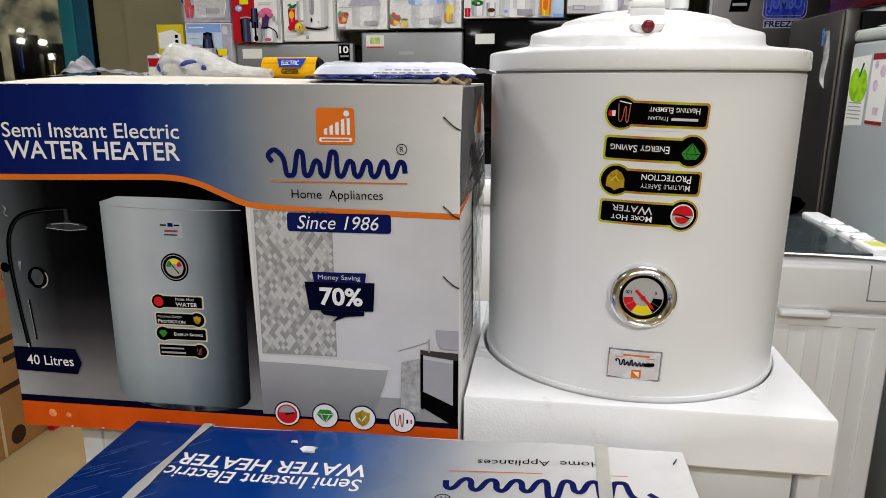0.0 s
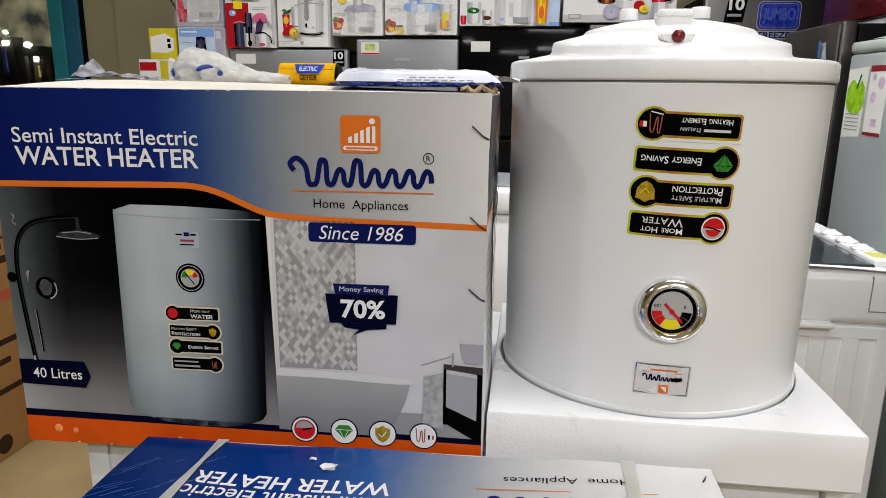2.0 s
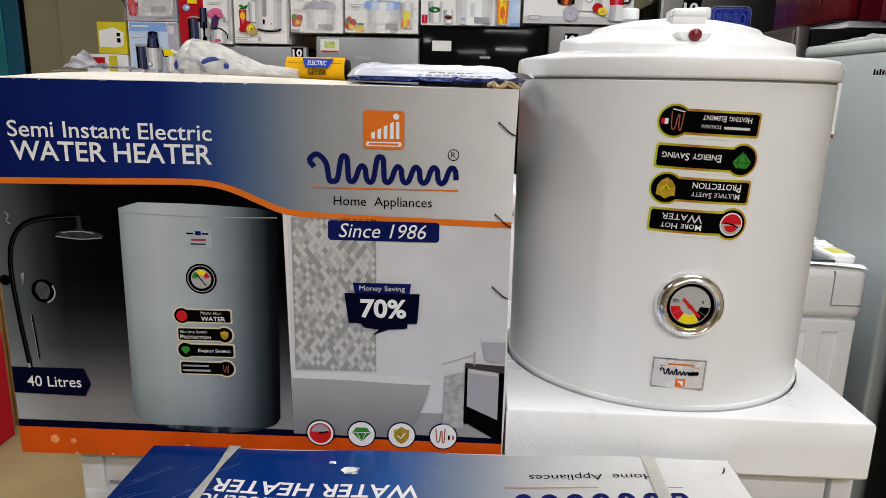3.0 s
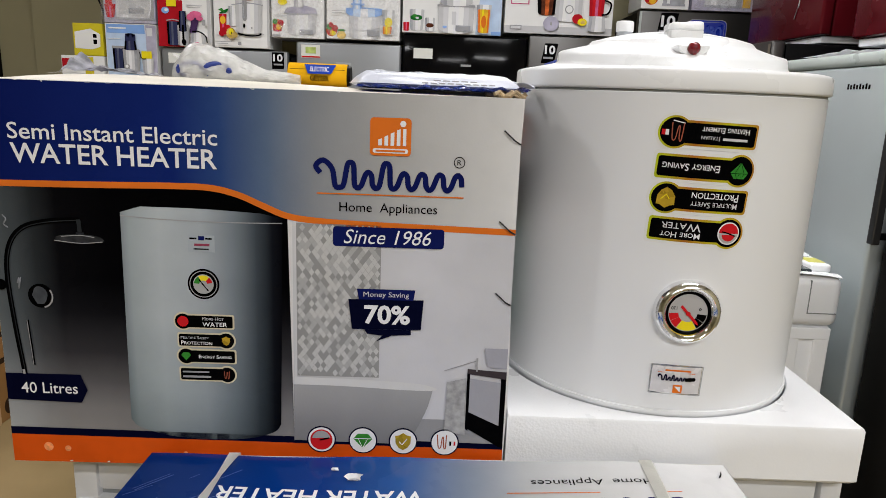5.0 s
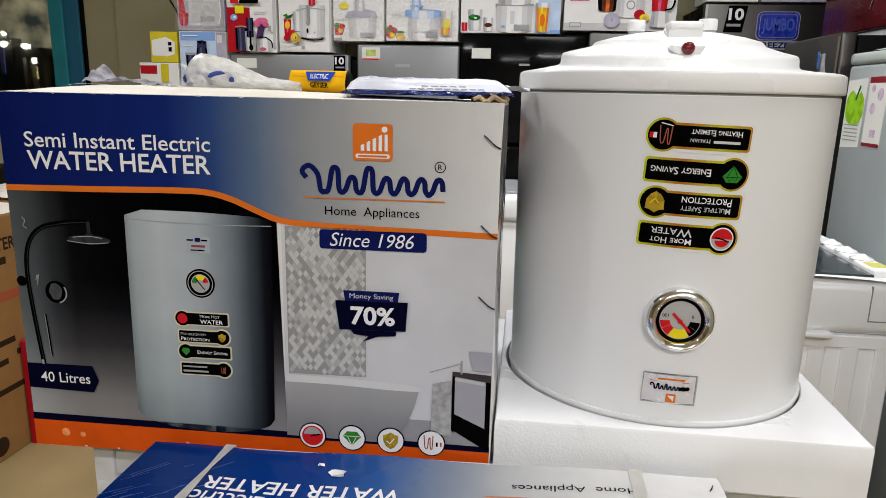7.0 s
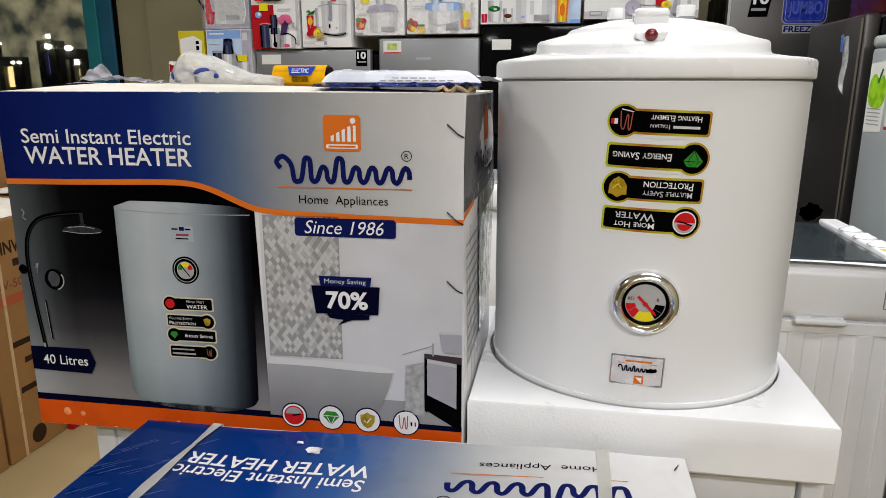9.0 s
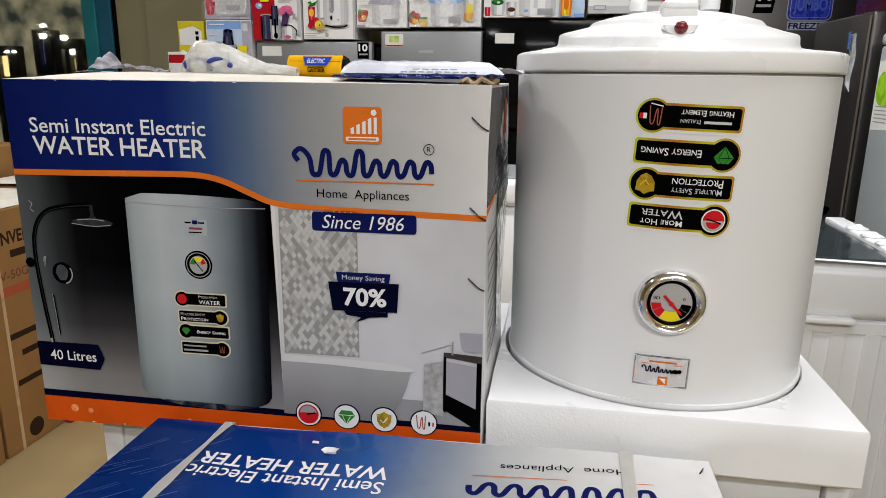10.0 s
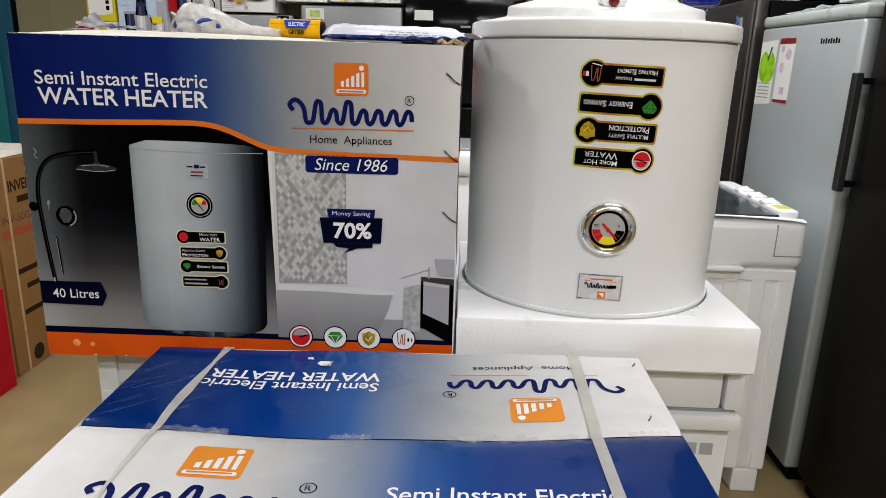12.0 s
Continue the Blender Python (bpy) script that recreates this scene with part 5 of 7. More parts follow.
for sx, w, twist in ((-0.4455, 0.0165, 0.6), (0.0775, 0.0165, 0.12)):
    sb = bmesh.new()
    rows_ = []
    for i in range(41):
        y = LYB + 0.002 - (LYB - LYF + 0.004) * i / 40
        x = sx + 0.004 * math.sin(9 * y) - 0.012 * (y - 0.6) * (1 if sx > 0 else 0)
        lift = 0.0028 + 0.003 * twist * math.sin(math.pi * min(1, i / 24))
        f = float(np.interp(y, (0.335, 0.45, 0.56, 0.65, 0.70, 0.745, 0.802), (0.30, 0.32, 0.60, 0.95, 0.7, 0.42, 0.9))) if sx < 0 else 1 - 0.25 * (LYB - y) / (LYB - LYF)
        a = 0.35 * (1 - f)
        px, py = shift(x, y)
        dz = math.sin(a) * f * w / 2
        z = flap_z(x, y) + lift + abs(dz)
        rows_.append([sb.verts.new((px - f * w / 2, py, z - dz)), sb.verts.new((px + f * w / 2, py, z + dz))])
    for sgn, yy in ((1, LYB + 0.003),):
        px, py = shift(sx, yy)
        rows_.insert(0, [sb.verts.new((px - w / 2, py + 0.001, LZ - 0.40)), sb.verts.new((px + w / 2, py + 0.001, LZ - 0.40))])
    px, py = shift(sx, LYF - 0.003)
    rows_.append([sb.verts.new((px - w / 2, py - 0.001, LZ - 0.40)), sb.verts.new((px + w / 2, py - 0.001, LZ - 0.40))])
    for p, q in zip(rows_, rows_[1:]):
        sb.faces.new((p[0], p[1], q[1], q[0]))
    bmesh.ops.solidify(sb, geom=sb.faces[:], thickness=0.0007)
    part("strap", sb, STRAP, lying, "white plastic strapping band", smooth=True)
# chips of paint-white paper on the flap
for cx, cy, r, sq in ((-0.287, 0.7465, 0.0100, 0.9), (-0.312, 0.763, 0.0045, 0.6)):
    ch = bmesh.new()
    ring = [ch.verts.new((cx + r * (1 + 0.3 * math.sin(5 * a + cx * 90)) * math.cos(a), cy + sq * r * math.sin(a), flap_z(cx, cy - 0.0) + 0.0022 + 0.0012 * math.sin(3 * a))) for a in [i * math.pi / 6 for i in range(12)]]
    ch.faces.new(ring)
    bmesh.ops.solidify(ch, geom=ch.faces[:], thickness=0.0012)
    c = tagged(part("foam_chip", ch, FOAM), "small white crumb of polystyrene on the carton", "foam chip", "foam chips")
# frayed seam tape along the flap joint
for i, (a, l) in enumerate(((0.08, 0.10), (0.30, 0.05), (0.44, 0.16), (0.66, 0.05))):
    tb = bmesh.new()
    n = 14
    vs = []
    for j in range(n + 1):
        x = LX0 + a + l * j / n
        y = seam_y(x)
        for d in (-0.006, 0.001, 0.007):
            vs.append(tb.verts.new((*shift(x, y + d + 0.002 * math.sin(j * 1.7)), flap_z(x, y) + 0.0028 + 0.0016 * math.sin(j * 2.3 + d * 300))))
    for j in range(n):
        for d in range(2):
            tb.faces.new((vs[j * 3 + d], vs[j * 3 + d + 1], vs[j * 3 + d + 4], vs[j * 3 + d + 3]))
    part("tape", tb, mat_film("clear_tape", (0.8, 0.8, 0.8), 0.8, 0.08), lying, "clear packing tape, wrinkled", smooth=True)
for cx, cy in ((0.163, 0.768), (0.146, 0.606)):
    part("staple", tube_bm([(*shift(cx, cy), flap_z(cx, cy) + 0.0015), (*shift(cx + 0.003, cy + 0.004), flap_z(cx, cy) + 0.003), (*shift(cx + 0.006, cy + 0.012), flap_z(cx, cy) + 0.0015)], 0.0009), WIRE, lying, "dark wire staple")

# chipped and rubbed edges of the standing carton
rc_ = random.Random(8)
chips = []
for i in range(13):
    u = -0.612 + 0.61 * rc_.random()
    w, hh = 0.002 + 0.010 * rc_.random() ** 2, 0.0006 + 0.0010 * rc_.random() ** 2
    chips.append([(u, CZ + CH - 0.0003), (u + w, CZ + CH - 0.0003), (u + w * 0.7, CZ + CH - hh), (u + w * 0.3, CZ + CH - hh * 0.8)])
for i in range(10):
    u = -0.60 + 0.35 * rc_.random()
    w = 0.002 + 0.005 * rc_.random()
    chips.append([(u, CZ + 0.002), (u + w, CZ + 0.002), (u + w * 0.8, CZ + 0.004), (u + w * 0.2, CZ + 0.0035)])
for c in chips:
    deco("edge_wear", [c], front, 4, CARDWHITE, carton)
for u, z, r in ((-0.572, 0.894, 0.006), (-0.548, 0.892, 0.004), (-0.40, 0.889, 0.003)):
    deco("scuff", [circle(u, z, r, 12)], front, 4, mat("scuffed_orange", (0.80, 0.28, 0.10), 0.5, var=0.3, scale=200), carton)

# rubbed streaks on the blue corner of the far flap
rs_ = random.Random(21)
STREAK = mat("rubbed_blue_streak", (0.05, 0.10, 0.33), 0.5)
sfar = flap_surface(True)
for i in range(26):
    p0, q0 = 0.60 + 0.10 * rs_.random(), -0.21 + 0.17 * rs_.random()
    l, a = 0.012 + 0.035 * rs_.random(), 0.6 + 0.25 * rs_.random()
    deco("rub_mark", ribbon([(p0, q0), (p0 + l * 0.5 * math.cos(a), q0 + l * 0.5 * math.sin(a)), (p0 + l * math.cos(a), min(-0.006, q0 + l * math.sin(a)))], 0.0006 + 0.0008 * rs_.random()), sfar, 1, STREAK, farflap)

# ---- things on top of the standing carton ----
TOPZ = 1.352


def pillow(name, length, width, height, m, parent, seed, ends=0.012, label="", nx=40, ny=18):
    """Soft sealed pouch: two bulging sheets with puckered ends."""
    b = bmesh.new()
    noise.seed_set(seed)
    for sgn in (1, -1):
        vs = []
        for i in range(nx + 1):
            row = []
            for j in range(ny + 1):
                u, v = i / nx, j / ny
                prof = max(0.0, math.sin(math.pi * v)) ** 0.33 * min(1, min(u, 1 - u) / 0.08) ** 0.5
                wob = noise.noise(Vector((u * 9, v * 4, seed))) * 0.12 + noise.noise(Vector((u * 22, v * 9, seed))) * 0.05
                z = 0.28 * height + (0.72 * height * prof * (1 + wob) if sgn > 0 else -0.27 * height * prof)
                row.append(b.verts.new(((u - 0.5) * length, (v - 0.5) * width * (1 - 0.12 * (1 - min(1, min(u, 1 - u) / 0.2))), z)))
            vs.append(row)
        for i in range(nx):
            for j in range(ny):
                b.faces.new((vs[i][j], vs[i + 1][j], vs[i + 1][j + 1], vs[i][j + 1]))
    bmesh.ops.remove_doubles(b, verts=b.verts, dist=2e-4)
    return part(name, b, m, parent, label, smooth=True)


# white sealed pouch with print
POUCH = mat("white_pouch_film", (0.62, 0.65, 0.74), 0.3, var=0.05, scale=20, bump=0.25, bscale=60)
pouch = thing("accessory_pouch", pose(-0.212, 0.935, TOPZ, 0, 0, 17), "white sealed plastic pouch with small printed lines", "pouch")
pillow("pouch_film", 0.212, 0.10, 0.0225, POUCH, pouch, 11)
tail = bmesh.new()
grid_face(tail, lambda a, c: (0.100 + 0.040 * a, (c - 0.5) * 0.075 * (1 - 0.7 * a), 0.013 + 0.003 * math.sin(9 * c + 4 * a) - 0.003 * a), 8, 6)
part("pouch_end", tail, POUCH, pouch, smooth=True)


def pouch_front(x, z, k):
    return (x, -0.0500 - 0.0006 * k + 0.25 * max(0, z - 0.006), z)


deco("print_bar", [rect(-0.015 + 0.012 * i, -0.006 + 0.012 * i, 0.0112, 0.0126) for i in range(5)] + [rect(-0.030 + 0.011 * i, -0.022 + 0.011 * i, 0.0080, 0.0094) for i in range(9)], pouch_front, 3, GREYPRINT, pouch)
# blue crinkled plastic below the pouch
sheet = bmesh.new()
noise.seed_set(4)
grid_face(sheet, lambda a, c: (-0.30 + 0.205 * a, 0.828 + 0.006 * a + 0.075 * c, TOPZ + 0.0005 + 0.0085 * abs(noise.noise(Vector((a * 9, c * 4, 2)))) + 0.012 * max(0, a - 0.75) * (1 - c)), 36, 12)
bmesh.ops.solidify(sheet, geom=sheet.faces[:], thickness=0.0006)
BLUEFILM = mat("blue_plastic_film", (0.02, 0.045, 0.26), 0.18, var=0.25, scale=40, bump=0.3, bscale=90)
tagged(part("blue_wrapper", sheet, BLUEFILM, smooth=True), "blue crinkled plastic wrapper lying on the carton", "wrapper")

# small yellow tape box
YBOX = mat("yellow_box_print", (0.72, 0.38, 0.01), 0.4, var=0.1, scale=30)
yb = thing("yellow_packet", pose(-0.374, 0.985, TOPZ - 0.0005, 0, 0, 2) @ Matrix.Diagonal((0.98, 1, 0.86, 1)), "small yellow printed packet lettered electric geyser", "packet")
ybm = bmesh.new()
grid_face(ybm, lambda a, c: ((a - 0.5) * 0.082, -0.02 * math.cos(2 * math.pi * c) * (0.9 + 0.1 * math.sin(4 * math.pi * c)), 0.0185 - 0.0183 * math.sin(2 * math.pi * c)), 12, 32)
bmesh.ops.remove_doubles(ybm, verts=ybm.verts, dist=1e-5)
part("sleeve", ybm, YBOX, yb, smooth=True)
part("end", lathe_bm([(0, 0.0455), (0.0150, 0.0455), (0.0168, 0.038), (0.0168, -0.038), (0.0155, -0.040), (0, -0.040)], 24), RUBBER, yb).matrix_local = pose(0, 0, 0.0185, 0, 90, 0)


def ysurf(x, z, k):
    c = math.asin(max(-1, min(1, (0.0185 - z) / 0.0183)))
    return (x, -0.020 * math.cos(c) - 0.0012 - 0.0004 * k, z)


deco("print_panel", [[(-0.018, 0.0345), (0.026, 0.0345), (0.020, 0.0200), (-0.012, 0.0200)]], ysurf, 1, mat("blue_label_print", (0.02, 0.06, 0.40), 0.4), yb)
writing("print_lettering", "ELECTRIC", -0.009, 0.0235, 0.026, 0.0075, ysurf, 3, WHITEPRINT, yb, 0.01)
writing("print_lettering", "GEYSER", -0.009, 0.0090, 0.026, 0.0085, ysurf, 2, BLACKPRINT, yb, 0.03)

# translucent bag with blue hose ends inside
BAG = mat_film("milky_bag_film", (0.80, 0.80, 0.78), 0.36)
bag = thing("plastic_bag", pose(-0.4815, 0.950, TOPZ + 0.001, 0, 0, 5) @ Matrix.Diagonal((1.10, 0.90, 0.89, 1)), "crumpled translucent plastic bag with blue fittings inside", "plastic bag")
bb = bmesh.new()
noise.seed_set(9)


def bag_radius(a):
    if a < 0.22:
        return 0.010 + 0.019 * math.sin(a / 0.22 * math.pi / 2)
    if a < 0.72:
        return 0.029 - 0.019 * (a - 0.22) / 0.5
    return 0.010 - 0.003 * (a - 0.72) / 0.28


def bag_point(a, c):
    th = 2 * math.pi * c
    r = bag_radius(a)
    w = 1 + 0.16 * noise.noise(Vector((a * 9, math.cos(th) * 1.6, math.sin(th) * 1.6))) + 0.14 * noise.noise(Vector((a * 16, math.cos(th) * 5, math.sin(th) * 5)))
    ridge = 0.0012 * math.sin(7 * th + 9 * a)
    return (-0.070 + 0.150 * a, 1.35 * r * w * math.cos(th), max(0.0008, r * 0.96 + (r * w + ridge) * math.sin(th)))


grid_face(bb, bag_point, 60, 40)
bmesh.ops.remove_doubles(bb, verts=bb.verts, dist=1e-5)
part("bag_film", bb, BAG, bag, smooth=True)
knot = bmesh.new()
grid_face(knot, lambda a, c: (-0.060 - 0.009 * a + 0.003 * math.sin(6 * c), (c - 0.5) * 0.020 * (0.5 + a), 0.030 + 0.006 * a + 0.003 * math.sin(11 * c)), 8, 8)
part("bag_tie", knot, BAG, bag, smooth=True)
BLUEHOSE = mat("blue_hose", (0.012, 0.035, 0.24), 0.35)
for cx, cy, ph in ((-0.046, -0.020, 0.3), (-0.014, -0.028, 0.0)):
    pts = [(cx + 0.0135 * math.cos(ph + a), cy + 0.006 * math.sin(2 * a), 0.0145 + 0.011 * math.sin(ph + a)) for a in [i * 0.26 for i in range(15)]]
    part("blue_fitting", tube_bm(pts, 0.0034, 10), BLUEHOSE, bag, smooth=True)
part("white_hose", tube_bm(smooth_line([(-0.04, 0.01, 0.018), (-0.01, 0.0, 0.016), (0.03, 0.003, 0.012), (0.065, 0.0, 0.009)], 6), 0.008, 10), LIDPLASTIC, bag, smooth=True)

# torn paper leaflet with a curled corner
leaf = bmesh.new()
grid_face(leaf, lambda a, c: (-0.704 + 0.112 * a, 0.925 + 0.06 * c, TOPZ + 0.005 + 0.010 * abs(noise.noise(Vector((a * 5, c * 3, 7)))) + 0.005 * math.sin(math.pi * a) + 0.030 * max(0, 0.22 - a) / 0.22 * c), 30, 12)
bmesh.ops.solidify(leaf, geom=leaf.faces[:], thickness=0.0008)
PAPER = mat("printed_leaflet", (0.42, 0.42, 0.46), 0.35, var=0.6, scale=45, bump=0.3)
tagged(part("leaflet", leaf, PAPER, smooth=True), "torn printed paper leaflet with a curled corner", "leaflet")
sheet2 = bmesh.new()
grid_face(sheet2, lambda a, c: (-0.706 + 0.16 * a, 0.90 + 0.12 * c, TOPZ + 0.0035 + 0.0025 * math.sin(9 * a + 3 * c)), 20, 8)
bmesh.ops.solidify(sheet2, geom=sheet2.faces[:], thickness=0.0008)
tagged(part("card_sheet", sheet2, CARDWHITE, smooth=True), "loose sheet of white card under the leaflet", "paper")

# ---- washing machine details ----
LX = 0.28


def wmx(x):
    return x - LX


wz = WH
part("front_panel", box_bm(wmx(0.30), wmx(1.005), 0.006, 0.02, 0.807, wz - 0.165, 0.003), APPLIANCE, wm)
xs = 0.31
while xs < 1.0:
    part("front_rib", box_bm(wmx(xs), wmx(min(xs + 0.047, 1.005)), 0.0062, 0.02, 0.10, 0.811, 0.004), APPLIANCE, wm)
    xs += 0.0925
part("grip_lip", box_bm(wmx(0.685), wmx(0.825), -0.022, 0.02, 0.841, 0.858, 0.006, 3), APPLIANCE, wm, smooth=True)
part("tinted_lid", box_bm(wmx(0.33), wmx(0.945), 0.055, 0.64, wz - 0.004, wz + 0.010, 0.004), DARKGLASS, wm, "dark tinted lid")
rim = bmesh.new()
grid_face(rim, lambda a, c: (wmx(0.29 + 0.72 * a), -0.001 + 0.06 * c, wz - 0.002 + 0.016 * math.sin(math.pi * min(1, a * 1.02)) ** 0.5 * (1 - c) * (c < 1) + 0.006 * math.sin(math.pi * c)), 24, 8)
part("front_rim", rim, APPLIANCE, wm, smooth=True)
panel = part("control_panel", box_bm(wmx(0.948), wmx(1.012), 0.07, 0.66, wz - 0.004, wz + 0.022, 0.007, 3), APPLIANCE, wm, "white control strip", smooth=True)
for ky in (0.22, 0.33, 0.45):
    part("knob_ring", lathe_bm([(0.033, wz + 0.0226), (0.036, wz + 0.0232), (0.037, wz + 0.0222)], 32, wmx(0.98), ky), APPGREY, panel, smooth=True)
    part("knob", lathe_bm([(0, wz + 0.038), (0.008, wz + 0.037), (0.016, wz + 0.031), (0.030, wz + 0.025), (0.033, wz + 0.021), (0.033, wz + 0.018)], 32, wmx(0.98), ky), LIDPLASTIC, panel, smooth=True)
deco("notice", [rect(wmx(0.955), wmx(1.008), 0.10, 0.17)], lambda x, y, k: (x, y, wz + 0.0225), 1, mat("yellow_notice", (0.60, 0.58, 0.12), 0.5), panel, "small yellow notice")
part("corner_seam", join(box_bm(wmx(0.918), wmx(0.921), -0.0012, 0.01, wz - 0.115, wz - 0.012), box_bm(wmx(0.918), wmx(1.008), -0.0012, 0.01, wz - 0.117, wz - 0.114)), APPGREY, wm)
for fx in (0.34, 0.95):
    for fy in (0.06, 0.6):
        part("foot", box_bm(wmx(fx) - 0.045, wmx(fx) + 0.045, fy - 0.045, fy + 0.045, 0, 0.095, 0.008), APPLIANCE, wm)
rag = bmesh.new()
noise.seed_set(3)
bmesh.ops.create_icosphere(rag, subdivisions=3, radius=1)
for v in rag.verts:
    k = 1 + 0.5 * noise.noise(v.co * 2.2)
    v.co = Vector((0.905 + v.co.x * 0.035 * k, 2.80 + v.co.y * 0.03 * k, 0.875 + 0.03 + v.co.z * 0.03 * k))
for v in rag.verts:
    v.co.z = max(v.co.z, 0.8605)
    v.co.y = min(v.co.y, 2.705 + 0.0) - 0.05
tagged(part("crumpled_wrapper", rag, mat("wrapper_print", (0.55, 0.56, 0.58), 0.4, var=0.5, scale=30), smooth=True), "crumpled printed wrapper on the washing machine", "wrapper")

# ---- stickers and fittings of the side row ----


def side_face(y0):
    return lambda y, z, k: (-0.0008 * k, y - y0, z - FLOOR)


sf = side_face(2.115)
APPLE = mat("apple_green_print", (0.25, 0.50, 0.02), 0.3, var=0.25, scale=25)
PAPERWHITE = mat("label_paper", (0.72, 0.73, 0.68), 0.4, var=0.03)
lab = deco("apple_sticker", [[(2.862, 1.435), (2.705, 1.443), (2.715, 1.195), (2.862, 1.185)]], sf, 1, PAPERWHITE, silver, "white sticker with a green apple")
deco("apple_shape", [smooth_line([(2.745, 1.395), (2.775, 1.378), (2.81, 1.398), (2.848, 1.375), (2.857, 1.33), (2.84, 1.29), (2.79, 1.275), (2.735, 1.283), (2.712, 1.32), (2.718, 1.37)], 4)], sf, 2, APPLE, lab)
deco("apple_stalk", ribbon([(2.780, 1.365), (2.755, 1.415)], 0.012), sf, 3, DKGREEN, lab)
deco("label_bar", [rect(2.735, 2.845, 1.215 + 0.014 * i, 1.219 + 0.014 * i) for i in range(5)], sf, 2, GREYPRINT, lab)
lab2 = deco("energy_label", [[(2.690, 1.442), (2.555, 1.448), (2.560, 1.205), (2.690, 1.200)]], sf, 1, PAPERWHITE, silver, "energy label with a dark red edge")
for rr in (rect(2.557, 2.689, 1.424, 1.445), rect(2.561, 2.689, 1.203, 1.215)):
    deco("label_red", [rr], sf, 2, mat("label_maroon", (0.22, 0.01, 0.02), 0.4), lab2)
PASTEL = mat("label_pastel", (0.55, 0.42, 0.55), 0.4, var=0.3, scale=40)
for tint in (circle(2.60, 1.385, 0.022, 14), circle(2.655, 1.405, 0.014, 12), circle(2.645, 1.335, 0.020, 14), rect(2.60, 2.64, 1.235, 1.262)):
    deco("label_tint", [tint], sf, 2, PASTEL, lab2)
deco("maker_mark", [rect(2.36 - 0.017 * i, 2.371 - 0.017 * i, 1.418, 1.436 - 0.004 * (i % 2)) for i in range(8)], sf, 1, BLACKPRINT, silver, "row of small dark letters as plain blocks")
# pale packing sheet on the silver cabinet's top
pk = bmesh.new()
noise.seed_set(6)
grid_face(pk, lambda a, c: (1.15 + 0.6 * a, 2.16 + 0.62 * c, 1.542 + 0.03 * abs(noise.noise(Vector((a * 4, c * 5, 1)))) + 0.012 * a), 24, 24)
bmesh.ops.solidify(pk, geom=pk.faces[:], thickness=0.004)
tagged(part("packing_sheet", pk, FOAM, smooth=True), "white crumpled foam packing sheet on the refrigerator", "packing sheet")
df = side_face(2.985)
deco("door_edge_strip", [rect(2.988, 3.010, -0.03, 1.61)], lambda y, z, k: (-0.003, y - 2.985, z - FLOOR), 1, mat("door_edge_bronze", (0.20, 0.17, 0.13), 0.35, metal=0.4), dark, "bronze edge strip of the door")
tag = bmesh.new()
grid_face(tag, lambda a, c: (-0.004 - 0.012 * math.sin(3 * a) * (1 - c), 3.10 - 2.985 + 0.075 * a * (0.55 + 0.45 * c) + 0.01 * math.sin(8 * c), 1.35 - FLOOR + 0.20 * c - 0.06 * (1 - c) * abs(a - 0.5)), 10, 16)
part("torn_film_tag", tag, mat_film("tag_film", (0.8, 0.83, 0.85), 0.35), dark, "torn clear film with a blue mark", smooth=True)
deco("blue_tag_mark", [[(3.125, 1.49), (3.150, 1.49), (3.155, 1.555), (3.130, 1.56)]], df, 22, mat("tag_blue", (0.05, 0.15, 0.45), 0.3), dark)
# maroon cabinets stacked on the row, on foam pads


def stacked_cabinet(x, y0, y1, z, h):
    pad = tagged(part("foam_pad", box_bm(x + 0.02, x + 0.46, y0 + 0.02, y1 - 0.02, z, z + 0.028, 0.004), FOAM), "white polystyrene pad under the maroon cabinet", "packing foam", "foam pads")
    c = thing("maroon_cabinet", pose(x, y0, z + 0.028), "glossy dark maroon small refrigerator standing on a refrigerator", "refrigerator", "maroon cabinets")
    part("cabinet", box_bm(0.055, 0.5, 0.005, y1 - y0 - 0.005, 0, h, 0.008), MAROON, c, smooth=True)
    part("door", box_bm(0, 0.05, 0, y1 - y0, 0.004, h, 0.01, 3), MAROON, c, smooth=True)
    part("trim", tube_bm(smooth_line([(-0.001, 0.28, h * 0.75), (-0.003, 0.22, h * 0.45), (-0.003, 0.20, h * 0.25), (-0.003, 0.235, h * 0.12)], 5), 0.003), CHROME, c)


stacked_cabinet(1.33, 3.03, 3.76, 1.626, 0.75)
stacked_cabinet(1.34, 2.20, 2.80, 1.590, 0.75)

# ---- stickers on the back row ----


def back_face(cx):
    return lambda x, z, k: (x - cx, -0.0015 * k, z - FLOOR)


def warranty(f, cx, x0, x1, z0, z1, lean):
    b = back_face(cx)
    w = deco("warranty_sticker", [[(x0, z0), (x1, z0), (x1 + lean, z1), (x0 + lean, z1)]], b, 1, BLACKPRINT, f, "dark sticker with the number ten")
    writing("lettering", "10", x0 + 0.1 * (x1 - x0) + lean * 0.6, z0 + 0.45 * (z1 - z0), 0.8 * (x1 - x0), 0.45 * (z1 - z0), b, 2, WHITEPRINT, w, 0.03)
    deco("sticker_bar", [rect(x0 + 0.15 * (x1 - x0), x1 - 0.1 * (x1 - x0), z0 + 0.22 * (z1 - z0), z0 + 0.32 * (z1 - z0))], b, 2, GREYPRINT, w)
    return w


